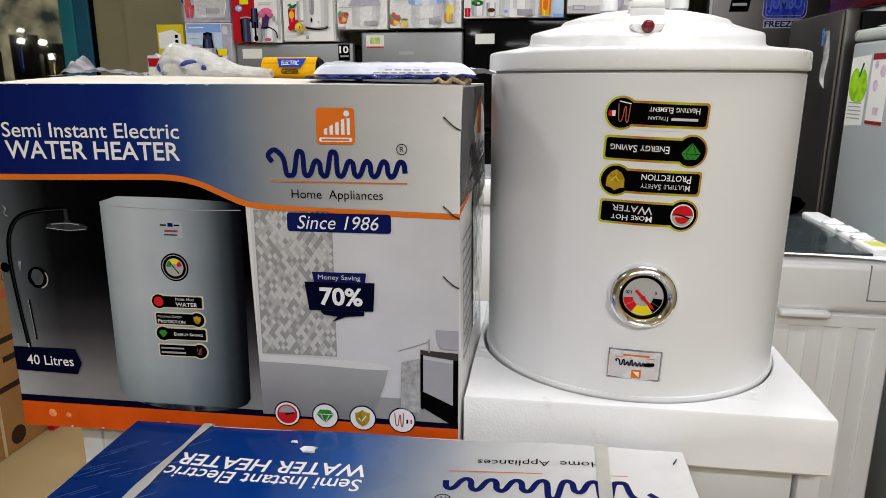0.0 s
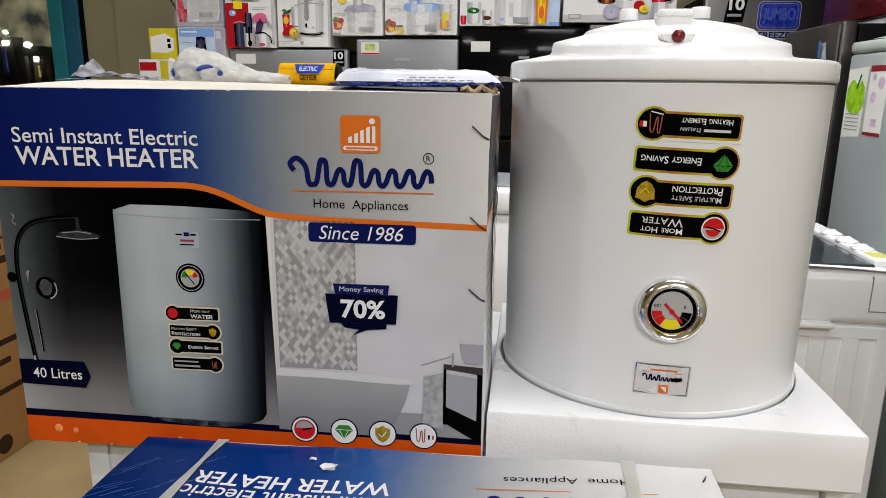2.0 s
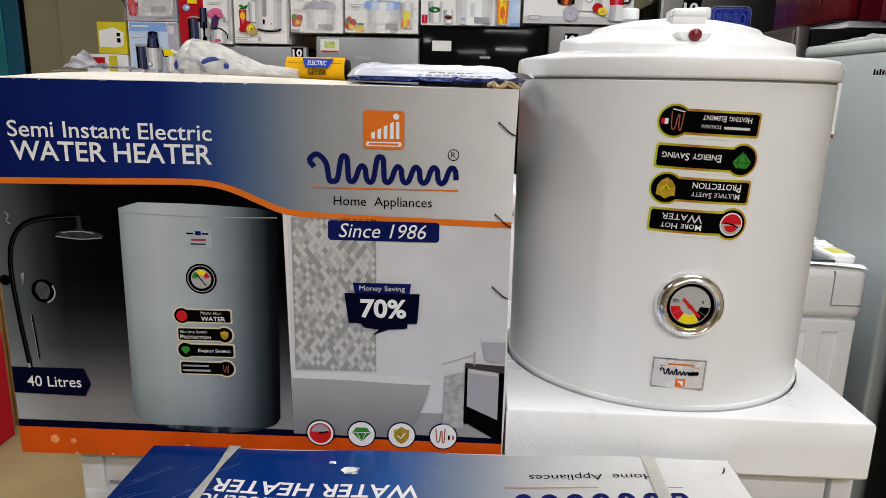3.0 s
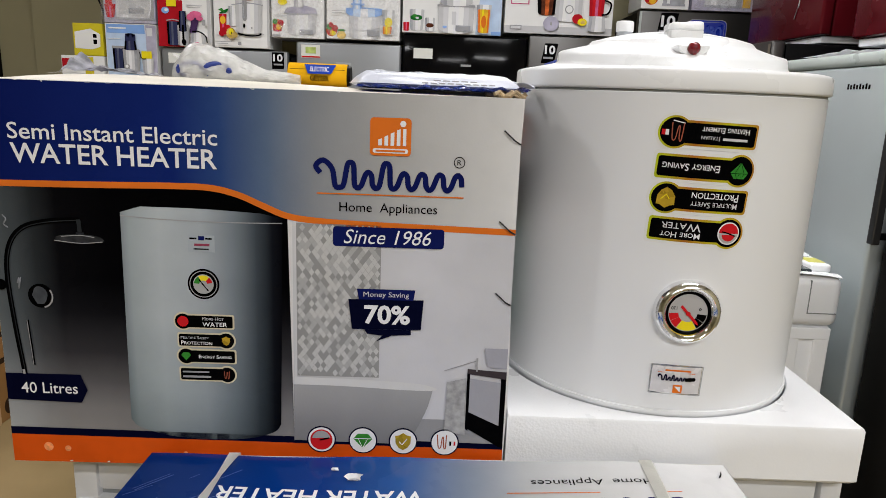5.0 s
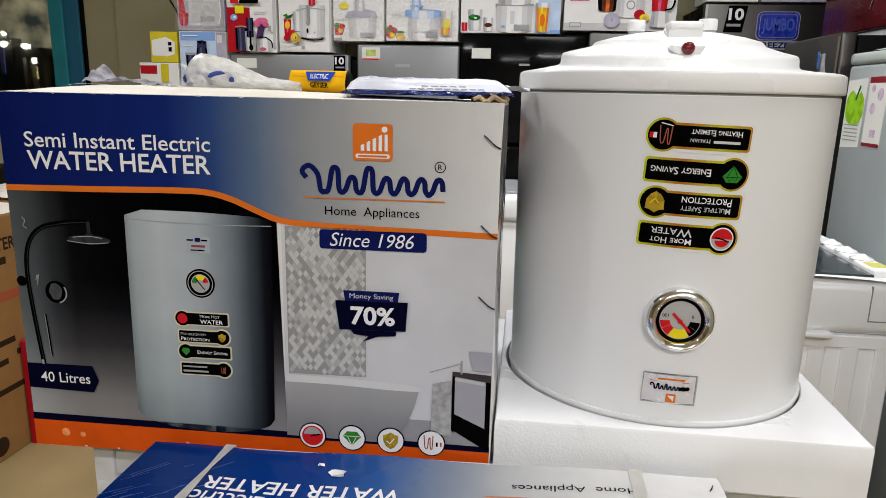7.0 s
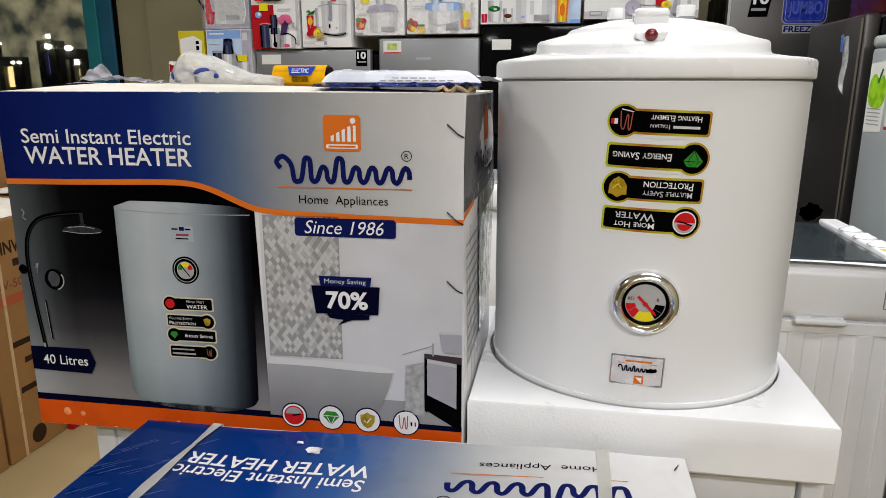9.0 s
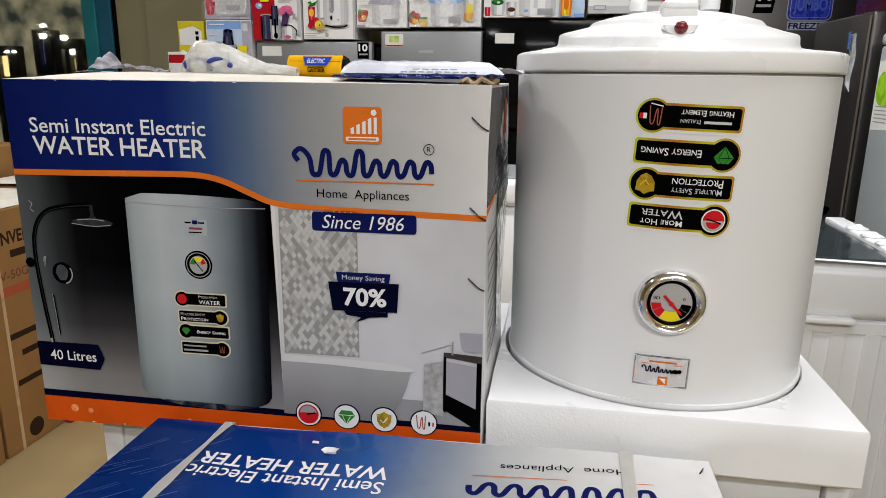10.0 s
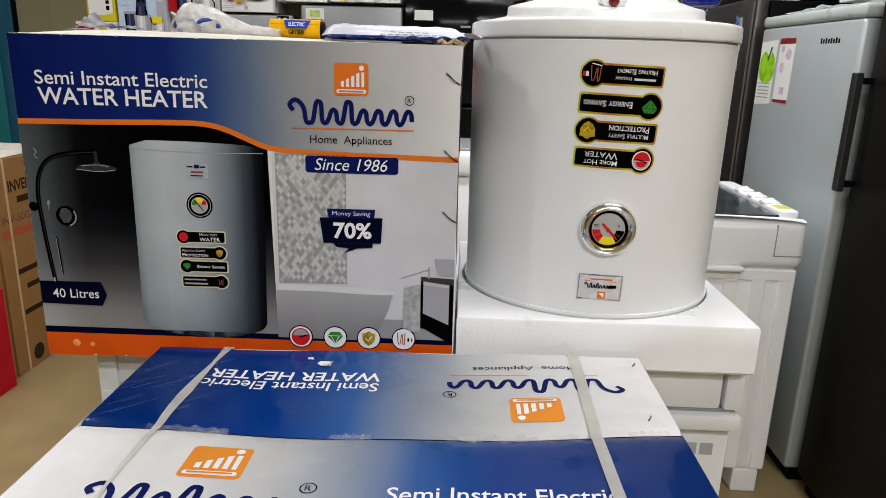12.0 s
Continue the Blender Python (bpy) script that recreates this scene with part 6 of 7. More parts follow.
ca, cb_, cc, cd, ce = [BR[k].location.x for k in "ABCDE"]
deco("paper_label", [rect(-1.86, -1.735, 1.478, 1.535)], back_face(ca), 1, PAPERWHITE, BR["A"], "blank white paper label")
warranty(BR["A"], ca, -1.256, -1.186, 1.465, 1.558, 0)
el = deco("energy_label", [rect(-1.085, -0.975, 1.535, 1.608)], back_face(cb_), 1, PAPERWHITE, BR["B"], "pale energy label with a red bar")
deco("label_red", [rect(-1.083, -0.977, 1.537, 1.545)], back_face(cb_), 2, RED, el)
deco("label_green", [rect(-1.06, -1.0, 1.56, 1.595)], back_face(cb_), 2, mat("label_lime", (0.45, 0.55, 0.15), 0.4, var=0.3, scale=30), el)
deco("maker_plate", [rect(-0.885, -0.795, 1.498, 1.516)], back_face(cb_), 1, GREYPLASTIC, BR["B"], "small grey maker's plate")
deco("paper_label", [rect(-0.435, -0.325, 1.555, 1.612)], back_face(cc), 1, PAPERWHITE, BR["C"], "blank white paper label")
deco("maker_plate", [rect(-0.16, -0.10, 1.518, 1.530)], back_face(cc), 1, GREYPRINT, BR["C"], "small grey maker's plate")
wd = warranty(BR["D"], cd, 0.300, 0.375, 1.555, 1.665, 0.02)
deco("sticker_blue", [[(0.32, 1.55), (0.41, 1.585), (0.405, 1.545), (0.33, 1.515)]], back_face(cd), 2, mat("sticker_blue", (0.05, 0.08, 0.35), 0.3), wd)
bf = back_face(ce)
FBLUE = mat("freezer_badge_blue", (0.012, 0.03, 0.33), 0.3, var=0.2, scale=20)
fs = deco("freezer_sticker", [rrect(1.118, 1.342, 1.676, 1.826, 0.03)], bf, 1, GREYPRINT, BR["E"], "blue freezer sticker with pale edge")
deco("sticker_ring", [rrect(1.122, 1.338, 1.680, 1.822, 0.028)], bf, 2, FBLUE, fs)
deco("sticker_ring_inner", [rrect(1.133, 1.327, 1.690, 1.813, 0.02)], bf, 3, GREYPRINT, fs)
deco("sticker_field", [rrect(1.1355, 1.3245, 1.6925, 1.8105, 0.018)], bf, 4, FBLUE, fs)
writing("lettering", "JUMBO", 1.146, 1.706, 0.168, 0.085, bf, 5, mat("sticker_light_blue", (0.06, 0.10, 0.44), 0.3), fs, 0.03)
deco("freezer_strip", [rect(1.128, 1.338, 1.628, 1.672)], bf, 1, GREYPLASTIC, BR["E"], "grey strip lettered freezer")
writing("lettering", "FREEZER", 1.134, 1.634, 0.198, 0.032, bf, 2, NAVY, fs, 0.03)
warranty(BR["E"], ce, 0.945, 1.045, 1.715, 1.855, 0.02)
deco("side_strip", [rect(0.842, 0.856, 0.0, 1.86)], bf, 1, SILVERCAP, BR["E"], "pale side strip")
# narrow dark filler added between two of the cabinets to keep the gap black
gap = thing("gap_filler", pose(-1.138, 4.14, FLOOR), "narrow black filler that darkens the gap between two refrigerators", "cabinet")
part("cabinet", box_bm(-0.018, 0.018, 0, 0.55, 0.0, 1.69, 0.003), RUBBER, gap)

# ---- boxed small appliances on the back row ----
PALE = mat("box_white_print", (0.78, 0.78, 0.77), 0.35, var=0.04, scale=5)
SKY = mat("box_sky_print", (0.22, 0.38, 0.72), 0.35, var=0.12, scale=6)
BOXRED = mat("box_red_print", (0.42, 0.012, 0.02), 0.35, var=0.08)
BOXYEL = mat("box_yellow_print", (0.62, 0.52, 0.03), 0.4, var=0.08)
STEELPRINT = mat("box_steel_print", (0.36, 0.37, 0.40), 0.35, var=0.25, scale=18)
FRUIT = mat("box_fruit_print", (0.55, 0.12, 0.03), 0.4, var=0.6, scale=28)
APPLEP = mat("box_apple_print", (0.60, 0.42, 0.12), 0.4, var=0.5, scale=22)
DKBLUE = mat("box_dark_blue_print", (0.03, 0.035, 0.09), 0.3)
JUICE = mat("box_juice_print", (0.75, 0.42, 0.03), 0.4, var=0.25, scale=14)
LILAC = mat("box_lilac_print", (0.42, 0.40, 0.50), 0.4, var=0.2, scale=12)
PINK = mat("box_pink_print", (0.60, 0.12, 0.25), 0.4, var=0.3, scale=20)
WRAP = mat_film("clear_shrink_wrap", (0.9, 0.9, 0.9), 0.90, 0.05)


SHADE = mat("box_shadow_print", (0.52, 0.52, 0.53), 0.4, var=0.05)
PALEBLUE = mat("box_pale_blue_print", (0.50, 0.62, 0.80), 0.35, var=0.1, scale=12)
PURPLE = mat("box_purple_print", (0.06, 0.03, 0.09), 0.35, var=0.3, scale=20)
BROWN = mat("box_brown_print", (0.10, 0.03, 0.015), 0.3, var=0.4, scale=30)
STEELTONES = (GREYPRINT, LIGHTPRINT, WHITEPRINT, LIGHTPRINT, STEELPRINT, GREYPRINT)
WHITETONES = (SHADE, LIGHTPRINT, PALE, WHITEPRINT, PALE, LIGHTPRINT, SHADE)
SLATE = mat("box_slate_print", (0.09, 0.10, 0.15), 0.35, var=0.2, scale=20)
DARKTONES = (BLACKPRINT, DKBLUE, SLATE, DKBLUE, DKBLUE, BLACKPRINT)
REDTONES = (BOXRED, RED, PINK, RED, BOXRED)
JUICETONES = (ORANGE, JUICE, YELLOW, JUICE, JUICE, ORANGE)
BLUETONES = (SKY, PALEBLUE, WHITEPRINT, PALEBLUE, SKY)
GLASSTONES = (STEELPRINT, SHADE, WHITEPRINT, PALE, SHADE)
BROWNTONES = (BLACKPRINT, BROWN, FRUIT, BROWN, BLACKPRINT)


def shaded(t, sf_, k, nm, tones, x0, x1, z0, z1, taper):
    """A printed round body, as upright bands of changing tone; its foot is rounded and narrower by taper."""
    n, mid = len(tones), (x0 + x1) / 2
    for i, tone in enumerate(tones):
        a, b = i / n, (i + 1) / n
        pts = []
        for u in (a, (a + b) / 2, b):
            drop = 0.10 * (x1 - x0) * math.sqrt(max(0, 1 - (2 * u - 1) ** 2))
            pts.append((mid + (x0 + u * (x1 - x0) - mid) * (1 - taper), z0 - drop + 0.05 * (x1 - x0)))
        top = [(x0 + u * (x1 - x0), z1 + 0.03 * (x1 - x0) * math.sqrt(max(0, 1 - (2 * u - 1) ** 2))) for u in (b, (a + b) / 2, a)]
        deco(nm, [pts + top], sf_, k, tone, t)


def display_box(x0, x1, z0, z1, label, shapes, m=PALE, y=4.08, depth=0.3, wrapped=False):
    """Printed carton; shapes: (part name, material, kind, numbers) in shares of the front's width and metres above its base."""
    t = thing("appliance_box", pose(x0, y, z0), label, "carton", "boxed appliances")
    w, h = x1 - x0 - 0.012, z1 - z0
    part("carton_body", box_bm(0, w, 0, depth, 0, h, 0.003), m, t)

    def sf_(x, z, k):
        return (x, -0.0012 * k, z)
    for i, (nm, mm, kind, *q) in enumerate(shapes):
        if kind == "r":
            a, b, c, d = q
            deco(nm, [rect(a * w, b * w, c, d)], sf_, 1 + i, mm, t)
            if mm in (STEELPRINT, LIGHTPRINT, DKBLUE) and d - c > 0.07:
                ww = (b - a) * w
                deco("print_glint", [rect(a * w + 0.18 * ww, a * w + 0.32 * ww, c + 0.01, d - 0.008)], sf_, 1.5 + i, WHITEPRINT if mm is not DKBLUE else STEELPRINT, t)
                deco("print_shade", [rect(a * w + 0.86 * ww, b * w, c, d)], sf_, 1.5 + i, GREYPRINT if mm is not DKBLUE else BLACKPRINT, t)
                deco("print_foot", [rect(a * w - 0.004, b * w + 0.004, c - 0.002, c + 0.010)], sf_, 1.7 + i, STEELPRINT, t)
        elif kind == "o":
            a, c, r = q
            deco(nm, [circle(a * w, c, r, 20)], sf_, 1 + i, mm, t)
            if mm is FRUIT:
                for dx, dz, q_, m2 in ((-0.5, 0.6, 0.5, GREEN), (0.6, 0.4, 0.55, BOXRED), (0.2, -0.4, 0.5, JUICE), (-0.5, -0.3, 0.4, BOXRED)):
                    deco("print_fruit", [circle(max(a * w + dx * r, q_ * r), max(c + dz * r, q_ * r + 0.004), q_ * r, 14)], sf_, 1.4 + i + 0.1 * dx, m2, t)
        elif kind == "p":
            deco(nm, [[(a * w, c) for a, c in q[0]]], sf_, 1 + i, mm, t)
        elif kind == "e":
            a, c, rx, rz = q
            deco(nm, [[(a * w + rx * math.cos(v * math.pi / 12), c + rz * math.sin(v * math.pi / 12)) for v in range(24)]], sf_, 1 + i, mm, t)
        elif kind == "l":
            deco(nm, ribbon(smooth_line([(a * w, c) for a, c in q[0]], 5), q[1]), sf_, 1 + i, mm, t)
        elif kind == "g":
            shaded(t, sf_, 1 + i, nm, mm, q[0] * w, q[1] * w, q[2], q[3], q[4])
    if wrapped:
        fb_ = bmesh.new()
        noise.seed_set(int(abs(x0) * 100) + 1)
        grid_face(fb_, lambda a, c: (a * w, -0.035 - 0.022 * noise.noise(Vector((a * 6, c * 7, 3))), h * c), 22, 22)
        part("shrink_wrap", fb_, WRAP, t, "wrinkled clear wrap", smooth=True)
    return t


J = "print_shape"
display_box(-2.40, -2.215, 1.50, 1.68, "small yellow and white printed carton", [(J, PALE, "p", [(0.06, 0.04), (0.62, 0.035), (0.9, 0.05), (0.92, 0.12), (0.6, 0.15), (0.06, 0.13)]), (J, BLACKPRINT, "r", 0.68, 0.8, 0.065, 0.09), (J, BLACKPRINT, "r", 0.68, 0.8, 0.10, 0.12)], BOXYEL)
display_box(-2.48, -2.215, 1.281, 1.498, "small red and white printed carton", [(J, BOXRED, "r", 0.02, 0.45, 0.15, 0.20), (J, BOXYEL, "r", 0.55, 0.75, 0.10, 0.21)])
display_box(-2.212, -1.905, 1.28, 1.685, "white and blue juicer carton with a yellow note", [(J, PALEBLUE, "r", 0.02, 0.80, 0.0, 0.36), (J, SKY, "r", 0.03, 0.78, 0.352, 0.40), (J, LILAC, "r", 0.80, 1.0, 0.0, 0.40), (J, LIGHTPRINT, "r", 0.82, 0.93, 0.34, 0.385), (J, PALE, "r", 0.08, 0.42, 0.375, 0.383), (J, PALE, "l", [(0.07, 0.32), (0.3, 0.322)], 0.004), (J, DARKTONES, "g", 0.14, 0.38, 0.14, 0.268, 0.1), (J, GREYPRINT, "r", 0.13, 0.40, 0.266, 0.280), (J, STEELTONES, "g", 0.34, 0.68, 0.135, 0.262, 0.12), (J, DARKTONES, "g", 0.40, 0.60, 0.260, 0.315, -0.25), (J, DKBLUE, "p", [(0.40, 0.31), (0.60, 0.31), (0.61, 0.345), (0.555, 0.325), (0.52, 0.352), (0.47, 0.325), (0.41, 0.348)]), (J, GREYPRINT, "o", 0.42, 0.165, 0.016), (J, WHITEPRINT, "o", 0.415, 0.168, 0.009), (J, GLASSTONES, "g", 0.72, 0.95, 0.13, 0.215, 0.15), (J, BLACKPRINT, "l", [(0.68, 0.25), (0.72, 0.215), (0.80, 0.212)], 0.006), (J, YELLOW, "r", 0.72, 0.92, 0.215, 0.255)], PALE)
display_box(-2.212, -1.905, 1.688, 2.05, "red and grey blender carton", [(J, REDTONES, "g", 0.02, 0.24, 0.03, 0.10, 0.3), (J, RED, "p", [(0.05, 0.09), (0.19, 0.09), (0.13, 0.2), (0.06, 0.28), (0.02, 0.28)]), (J, LIGHTPRINT, "r", 0.25, 0.98, 0.02, 0.3), (J, SHADE, "p", [(0.30, 0.05), (0.90, 0.03), (0.94, 0.16), (0.34, 0.18)]), (J, WHITEPRINT, "l", [(0.88, 0.04), (0.93, 0.10), (0.9, 0.2)], 0.006), (J, STEELPRINT, "r", 0.5, 0.80, 0.052, 0.082), (J, GREYPRINT, "r", 0.53, 0.77, 0.058, 0.076)], LILAC, wrapped=True)
display_box(-1.902, -1.585, 1.568, 2.0, "red and white juicer carton with a yellow note", [(J, BOXRED, "r", 0.0, 0.47, 0.0, 0.255), (J, SHADE, "r", 0.93, 0.99, 0.02, 0.42), (J, LIGHTPRINT, "r", 0.55, 0.84, 0.228, 0.232), (J, LIGHTPRINT, "r", 0.55, 0.80, 0.218, 0.222), (J, SKY, "e", 0.15, 0.198, 0.022, 0.018), (J, PALE, "e", 0.17, 0.200, 0.010, 0.008), (J, YELLOW, "r", 0.18, 0.36, 0.22, 0.265), (J, PURPLE, "p", [(0.60, 0.08), (0.72, 0.08), (0.80, 0.17), (0.66, 0.19)]), (J, PINK, "e", 0.72, 0.180, 0.036, 0.018), (J, PINK, "e", 0.63, 0.165, 0.022, 0.020), (J, PINK, "e", 0.80, 0.158, 0.020, 0.012), (J, DARKTONES, "g", 0.18, 0.42, 0.01, 0.135, 0.08), (J, GREYPRINT, "l", [(0.18, 0.142), (0.30, 0.148), (0.42, 0.142)], 0.006), (J, STEELTONES, "g", 0.38, 0.60, 0.008, 0.118, 0.05), (J, DARKTONES, "g", 0.42, 0.55, 0.085, 0.195, -0.1), (J, BLACKPRINT, "r", 0.47, 0.51, 0.03, 0.12), (J, BLACKPRINT, "e", 0.50, 0.026, 0.013, 0.018), (J, GLASSTONES, "g", 0.64, 0.88, 0.008, 0.075, -0.1), (J, PINK, "e", 0.74, 0.018, 0.022, 0.010), (J, BLACKPRINT, "l", [(0.66, 0.085), (0.80, 0.085), (0.92, 0.06), (0.94, 0.025)], 0.007), (J, GREYPRINT, "r", 0.86, 0.92, 0.12, 0.15), (J, BLACKPRINT, "r", 0.30, 0.68, 0.275, 0.300), (J, RED, "r", 0.12, 0.28, 0.275, 0.305)])
display_box(-1.582, -1.252, 1.575, 2.0, "white juicer carton with fruit", [(J, SHADE, "r", 0.965, 1.0, 0.0, 0.42), (J, SHADE, "e", 0.66, 0.078, 0.080, 0.010), (J, REDTONES, "g", 0.10, 0.24, 0.085, 0.182, 0.2), (J, JUICE, "e", 0.17, 0.150, 0.016, 0.022), (J, DKGREEN, "p", [(0.10, 0.185), (0.17, 0.20), (0.29, 0.215), (0.24, 0.19)]), (J, GREEN, "p", [(0.09, 0.205), (0.16, 0.215), (0.22, 0.19)]), (J, GLASSTONES, "g", 0.28, 0.44, 0.12, 0.225, 0.1), (J, WHITETONES, "g", 0.40, 0.88, 0.085, 0.262, 0.06), (J, STEELPRINT, "l", [(0.34, 0.232), (0.60, 0.246), (0.90, 0.236)], 0.006), (J, BLACKPRINT, "l", [(0.44, 0.078), (0.62, 0.068), (0.80, 0.070), (0.87, 0.082)], 0.008), (J, GREYPRINT, "r", 0.535, 0.615, 0.165, 0.262), (J, GREYPRINT, "e", 0.575, 0.165, 0.0125, 0.018), (J, STEELPRINT, "r", 0.545, 0.57, 0.165, 0.255), (J, BLACKPRINT, "e", 0.565, 0.120, 0.006, 0.014), (J, GREYPRINT, "e", 0.70, 0.110, 0.006, 0.004), (J, REDTONES, "g", 0.60, 0.72, 0.262, 0.33, 0.0), (J, BOXRED, "e", 0.22, 0.090, 0.022, 0.022), (J, BOXRED, "e", 0.16, 0.076, 0.016, 0.016), (J, RED, "e", 0.28, 0.105, 0.016, 0.018), (J, APPLEP, "e", 0.33, 0.078, 0.026, 0.030), (J, YELLOW, "e", 0.335, 0.085, 0.014, 0.018), (J, BLACKPRINT, "e", 0.34, 0.078, 0.003, 0.007), (J, APPLEP, "e", 0.40, 0.068, 0.018, 0.016), (J, GREYPRINT, "r", 0.05, 0.35, 0.028, 0.032), (J, GREYPRINT, "r", 0.05, 0.28, 0.018, 0.021), (J, GREYPRINT, "r", 0.46, 0.52, 0.012, 0.032)])
display_box(-1.250, -0.938, 1.640, 2.0, "food processor carton in clear shrink wrap", [(J, REDTONES, "g", 0.02, 0.20, 0.035, 0.085, 0.1), (J, FRUIT, "o", 0.12, 0.07, 0.030), (J, WHITETONES, "g", 0.30, 0.86, 0.022, 0.13, 0.04), (J, LILAC, "p", [(0.24, 0.135), (0.88, 0.135), (0.84, 0.165), (0.62, 0.18), (0.30, 0.165)]), (J, STEELPRINT, "l", [(0.24, 0.136), (0.5, 0.131), (0.88, 0.136)], 0.006), (J, GLASSTONES, "g", 0.44, 0.62, 0.17, 0.25, 0.0), (J, STEELPRINT, "r", 0.54, 0.80, 0.022, 0.048), (J, GREYPRINT, "r", 0.58, 0.76, 0.030, 0.040), (J, YELLOW, "e", 0.22, 0.195, 0.026, 0.018), (J, GREYPRINT, "r", 0.05, 0.30, 0.12, 0.123), (J, GREYPRINT, "r", 0.02, 0.18, 0.004, 0.016), (J, BOXRED, "r", 0.1, 0.86, 0.285, 0.32)], wrapped=True)
display_box(-0.935, -0.505, 1.645, 2.0, "food processor carton with fruit in clear shrink wrap", [(J, FRUIT, "o", 0.07, 0.045, 0.032), (J, YELLOW, "e", 0.10, 0.030, 0.012, 0.012), (J, BOXRED, "e", 0.06, 0.075, 0.012, 0.014), (J, APPLEP, "e", 0.205, 0.022, 0.026, 0.022), (J, GREEN, "e", 0.205, 0.048, 0.024, 0.006), (J, WHITETONES, "g", 0.31, 0.74, 0.010, 0.135, 0.03), (J, BLUETONES, "g", 0.27, 0.76, 0.132, 0.168, -0.02), (J, SKY, "l", [(0.27, 0.166), (0.5, 0.172), (0.76, 0.166)], 0.006), (J, BLUETONES, "g", 0.36, 0.48, 0.168, 0.26, 0.0), (J, SKY, "r", 0.34, 0.52, 0.185, 0.195), (J, LIGHTPRINT, "l", [(0.34, 0.10), (0.38, 0.06), (0.50, 0.05), (0.74, 0.07)], 0.004), (J, STEELPRINT, "r", 0.56, 0.72, 0.022, 0.052), (J, GREYPRINT, "r", 0.58, 0.70, 0.030, 0.042), (J, GLASSTONES, "g", 0.76, 0.935, 0.035, 0.165, 0.15), (J, JUICETONES, "g", 0.775, 0.895, 0.035, 0.075, 0.08), (J, YELLOW, "e", 0.85, 0.098, 0.022, 0.026), (J, GREYPRINT, "r", 0.08, 0.26, 0.15, 0.153), (J, GREYPRINT, "r", 0.08, 0.22, 0.14, 0.143)], wrapped=True)
display_box(-0.502, 0.072, 1.695, 2.05, "white and blue food processor carton", [(J, PALEBLUE, "p", [(0.74, 0.0), (0.998, 0.0), (0.998, 0.33), (0.80, 0.33)]), (J, SKY, "r", 0.90, 0.998, 0.0, 0.02), (J, REDTONES, "g", 0.01, 0.07, 0.010, 0.055, 0.1), (J, GLASSTONES, "g", 0.07, 0.22, 0.015, 0.125, 0.15), (J, DKGREEN, "e", 0.14, 0.082, 0.034, 0.016), (J, GREEN, "e", 0.125, 0.090, 0.014, 0.010), (J, LIGHTPRINT, "e", 0.15, 0.080, 0.010, 0.006), (J, GLASSTONES, "g", 0.23, 0.33, 0.012, 0.082, 0.05), (J, BROWN, "e", 0.28, 0.042, 0.022, 0.012), (J, WHITETONES, "g", 0.36, 0.72, 0.012, 0.145, 0.02), (J, GREYPRINT, "r", 0.35, 0.73, 0.145, 0.158), (J, GLASSTONES, "g", 0.38, 0.70, 0.158, 0.26, 0.0), (J, LIGHTPRINT, "r", 0.50, 0.54, 0.05, 0.12), (J, SKY, "e", 0.43, 0.036, 0.012, 0.006), (J, STEELPRINT, "r", 0.54, 0.69, 0.014, 0.046), (J, GREYPRINT, "r", 0.56, 0.67, 0.022, 0.038), (J, GLASSTONES, "g", 0.745, 0.895, 0.010, 0.16, 0.2), (J, JUICETONES, "g", 0.76, 0.88, 0.012, 0.135, 0.15), (J, ORANGE, "e", 0.82, 0.070, 0.014, 0.034)])
display_box(0.078, 0.700, 1.715, 2.05, "white blender and mixer carton", [(J, SHADE, "r", 0.0, 1.0, 0.0, 0.040), (J, PINK, "r", 0.05, 0.22, 0.155, 0.185), (J, PALE, "r", 0.06, 0.21, 0.160, 0.180), (J, GREYPRINT, "r", 0.05, 0.16, 0.018, 0.042), (J, LIGHTPRINT, "r", 0.06, 0.15, 0.023, 0.037), (J, BROWNTONES, "g", 0.29, 0.48, 0.105, 0.20, 0.15), (J, GLASSTONES, "g", 0.31, 0.47, 0.20, 0.30, 0.0), (J, WHITETONES, "g", 0.47, 0.70, 0.075, 0.30, -0.1), (J, GREYPRINT, "o", 0.59, 0.135, 0.024), (J, PALE, "o", 0.59, 0.135, 0.018), (J, LILAC, "e", 0.43, 0.055, 0.044, 0.040), (J, GREYPRINT, "e", 0.43, 0.055, 0.006, 0.010), (J, REDTONES, "g", 0.76, 0.92, 0.10, 0.30, 0.2), (J, BLACKPRINT, "l", [(0.91, 0.19), (0.97, 0.17), (0.95, 0.12), (0.89, 0.11)], 0.010), (J, GLASSTONES, "g", 0.78, 0.92, 0.022, 0.10, -0.2), (J, BOXRED, "e", 0.67, 0.085, 0.030, 0.026), (J, YELLOW, "e", 0.715, 0.068, 0.026, 0.020), (J, APPLEP, "e", 0.72, 0.068, 0.014, 0.010)])
display_box(0.84, 1.12, 1.872, 2.2, "small white appliance carton with fruit print", [(J, FRUIT, "o", 0.2, 0.06, 0.04), (J, STEELPRINT, "r", 0.45, 0.9, 0.02, 0.16)])
display_box(1.125, 1.48, 1.872, 2.2, "small appliance carton in clear wrap", [(J, LIGHTPRINT, "r", 0.2, 0.8, 0.02, 0.16), (J, JUICE, "r", 0.82, 0.95, 0.02, 0.14)], LILAC, wrapped=True)
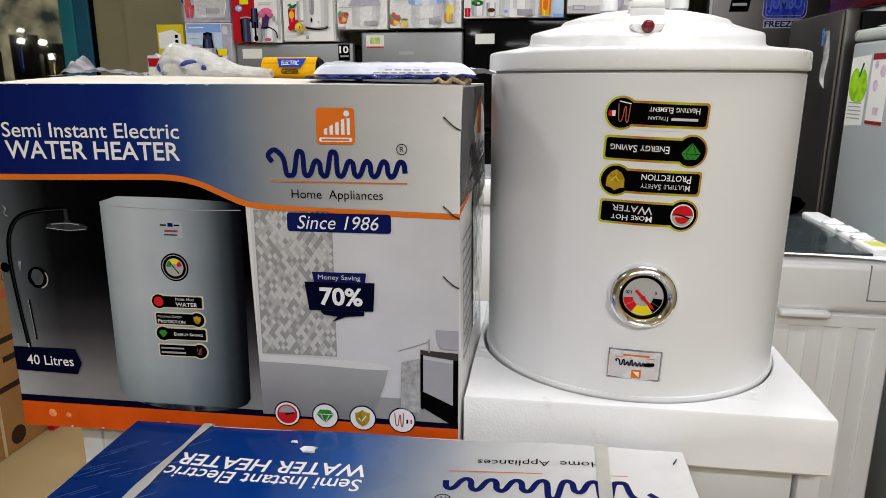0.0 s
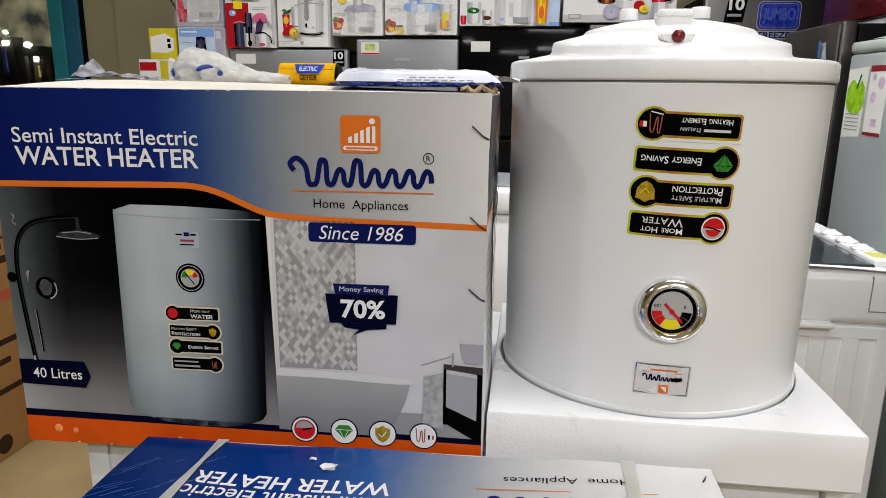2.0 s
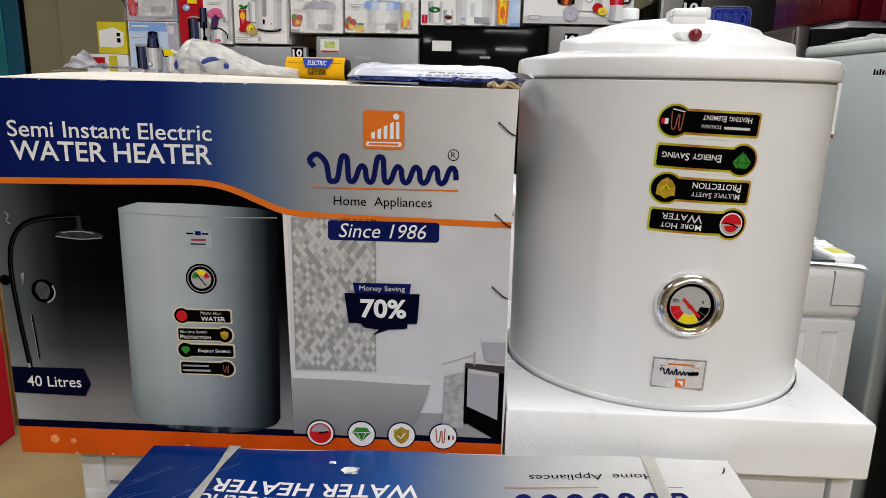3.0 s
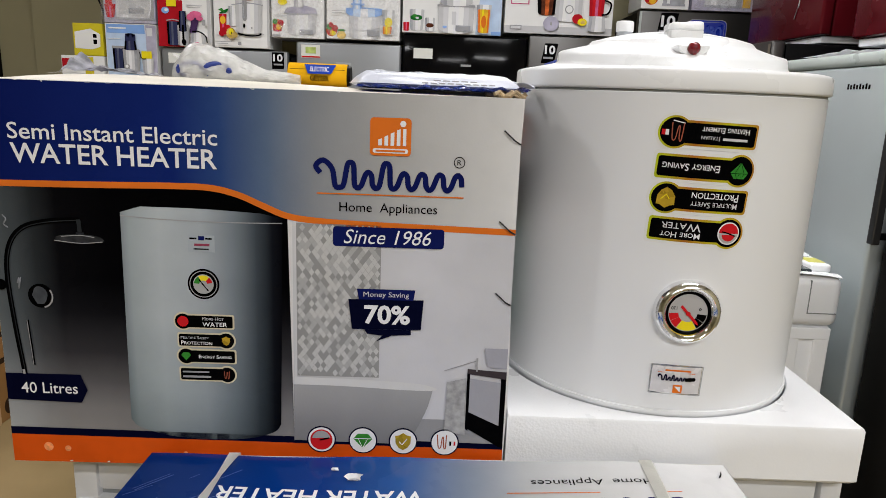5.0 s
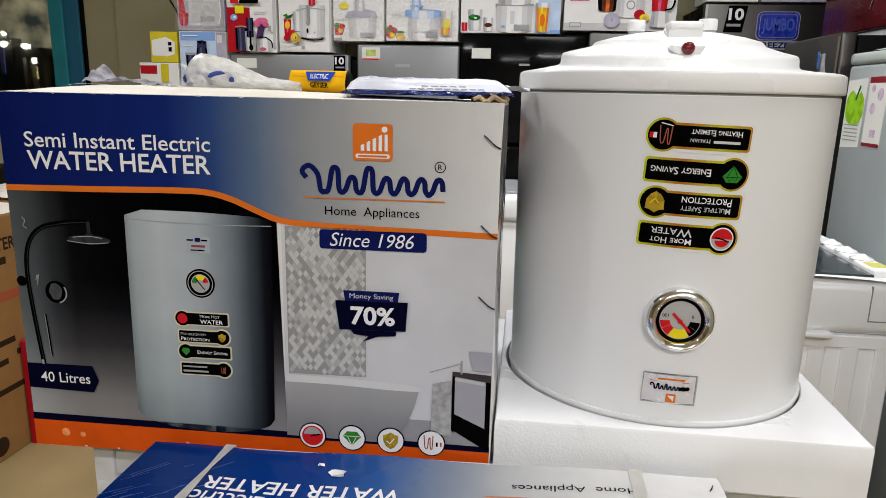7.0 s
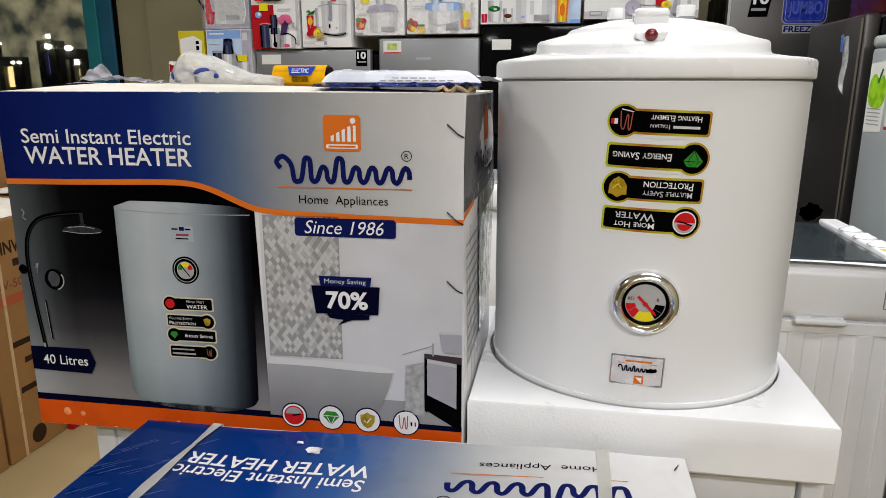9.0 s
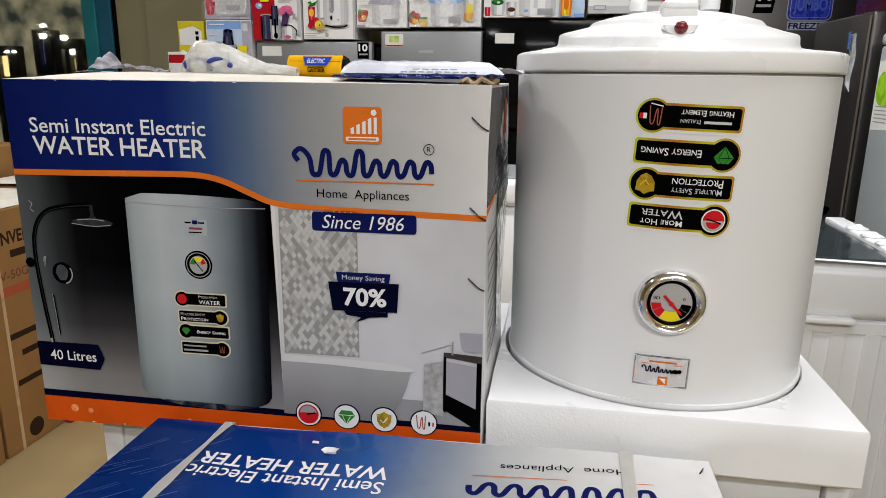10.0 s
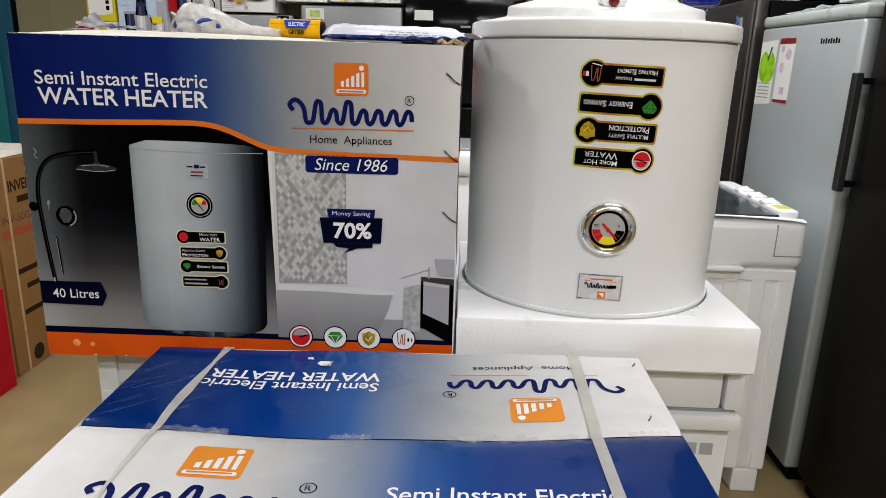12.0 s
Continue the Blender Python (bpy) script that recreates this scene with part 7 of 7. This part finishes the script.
# stand below the small cartons by the wall
st_ = thing("display_stand", pose(-2.2, 4.10, FLOOR), "plain grey shelf stand holding cartons beside the wall", "shelf")
part("shelf_board", box_bm(-0.29, 0.295, 0.0, 0.4, 1.410, 1.434, 0.003), GREYPLASTIC, st_)
part("shelf_board", box_bm(-0.29, 0.295, 0.0, 0.4, 0.2, 0.22, 0.003), GREYPLASTIC, st_)
for lx_ in (-0.28, 0.27):
    for ly_ in (0.01, 0.37):
        part("leg", box_bm(lx_, lx_ + 0.02, ly_, ly_ + 0.02, 0, 1.411), GREYPLASTIC, st_)
cable = tube_bm(smooth_line([(-2.75, Y1 - 0.066, 2.5), (-2.72, Y1 - 0.064, 2.2), (-2.62, Y1 - 0.062, 1.98), (-2.53, Y1 - 0.062, 1.80), (-2.50, Y1 - 0.02, 1.4), (-2.50, Y1 - 0.01, 0.6)], 6), 0.006)
tagged(part("cable", cable, RUBBER, smooth=True), "thin black cable running down the beige wall", "cable")

# ---- cartons by the wall on the other side ----


def brown_carton(y0, y1, top, x=-2.146, d=0.55):
    t = thing("brown_carton", pose(x, y0, FLOOR), "brown cardboard inverter carton with black print and pale flaps", "carton", "brown cartons")
    w, h = y1 - y0, top - FLOOR
    part("carton_body", box_bm(-d, 0, 0, w, 0, h, 0.005), CARDBOARD, t)
    fl = bmesh.new()
    grid_face(fl, lambda a, c: (-d * a - 0.004, w * c, h + 0.004 + 0.02 * math.sin(math.pi * a) * (0.5 + 0.5 * math.sin(6 * c))), 10, 10)
    part("top_flap", fl, CARDTOP, t, "pale dusty top flap", smooth=True)

    def sfc(y, z, k):
        return (0.0006 * k, y, z)
    top_ = 0.842 - FLOOR
    DARKINK = mat("carton_print_dark", (0.035, 0.02, 0.012), 0.7)
    writing("print_lettering", "INVERTER", 0.10, top_ - 0.140, 0.26, 0.052, sfc, 1, DARKINK, t, 0.03)
    deco("print_word_bar", [rect(0.15, 0.30, top_ - 0.195, top_ - 0.165)], sfc, 1, DARKINK, t)
    writing("print_lettering", "INV-50G", 0.03, top_ - 0.280, 0.20, 0.036, sfc, 1, mat("carton_dark_red", (0.16, 0.03, 0.02), 0.7), t, 0.01)
    deco("print_band", [rect(0.02, 0.40, top_ - 0.345, top_ - 0.305)], sfc, 1, mat("carton_red_band", (0.36, 0.07, 0.02), 0.7), t)
    for q in ((0.08, 0.30, 0.50), (0.14, 0.25, 0.58), (0.30, 0.38, 0.56), (0.10, 0.35, 0.70)):
        deco("print_word_bar", [rect(q[0], q[1], top_ - q[2] - 0.025, top_ - q[2])], sfc, 1, DARKINK, t)
    deco("print_seal", [circle(0.16, 0.065, 0.04, 20)], sfc, 1, DARKINK, t)
    part("tape", box_bm(0.0010, 0.0018, 0.075, 0.09, 0.0, h, 0.0), mat("carton_tape", (0.52, 0.36, 0.20), 0.35), t, "pale brown tape")
    return t


brown_carton(1.588, 2.123, 0.831)
brown_carton(2.138, 2.673, 0.842)
brown_carton(2.688, 3.218, 0.857)
rc = thing("red_carton", pose(-2.109, 2.45, FLOOR), "low flat dark red carton leaning before brown cartons", "carton")
part("carton_body", box_bm(-0.031, 0, 0, 0.161, 0, 0.467, 0.004), BOXRED, rc)
tall = thing("brown_carton", pose(-2.78, 1.97, FLOOR), "taller brown cardboard carton behind the others", "carton", "brown cartons")
part("carton_body", box_bm(-0.5, 0, 0, 1.2, 0, 1.16, 0.005), CARDBOARD, tall)
part("tape", box_bm(0.0005, 0.0016, 0.5, 0.53, 0.0, 1.16), mat("carton_tape_light", (0.52, 0.36, 0.20), 0.35), tall)

# ---- night street lights outside ----
for x, z, r in ((-10.62, 2.11, 0.10), (-10.15, 2.08, 0.11), (-11.84, 2.20, 0.12), (-10.60, 2.32, 0.06), (-11.50, 1.80, 0.06), (-11.35, 1.80, 0.06)):
    night_light(x, z, r)
shop_front(-10.25, -9.95, 1.76, 1.86, mat_emit("lit_fascia", (1.0, 0.95, 0.8), 4), "bright lit shop fascia at night", 13.1)
shop_front(-10.20, -9.85, 1.45, 1.70, SHOPGLOW, "lit yellow shop front across the street at night", 13.3)
shop_front(-9.78, -9.45, 1.40, 1.72, SHOPGLOW, "lit yellow shop front across the street at night", 13.3)
shop_front(-10.55, -10.38, 1.35, 1.70, SHOPGLOW, "lit yellow shop window at night", 13.3)
shop_front(-11.75, -11.52, 1.30, 1.72, SHOPGLOW, "lit yellow stall front at night", 13.1)
shop_front(-10.74, -10.62, 1.55, 2.04, BLUEGLOW, "blue lit column sign at night", 13.1)
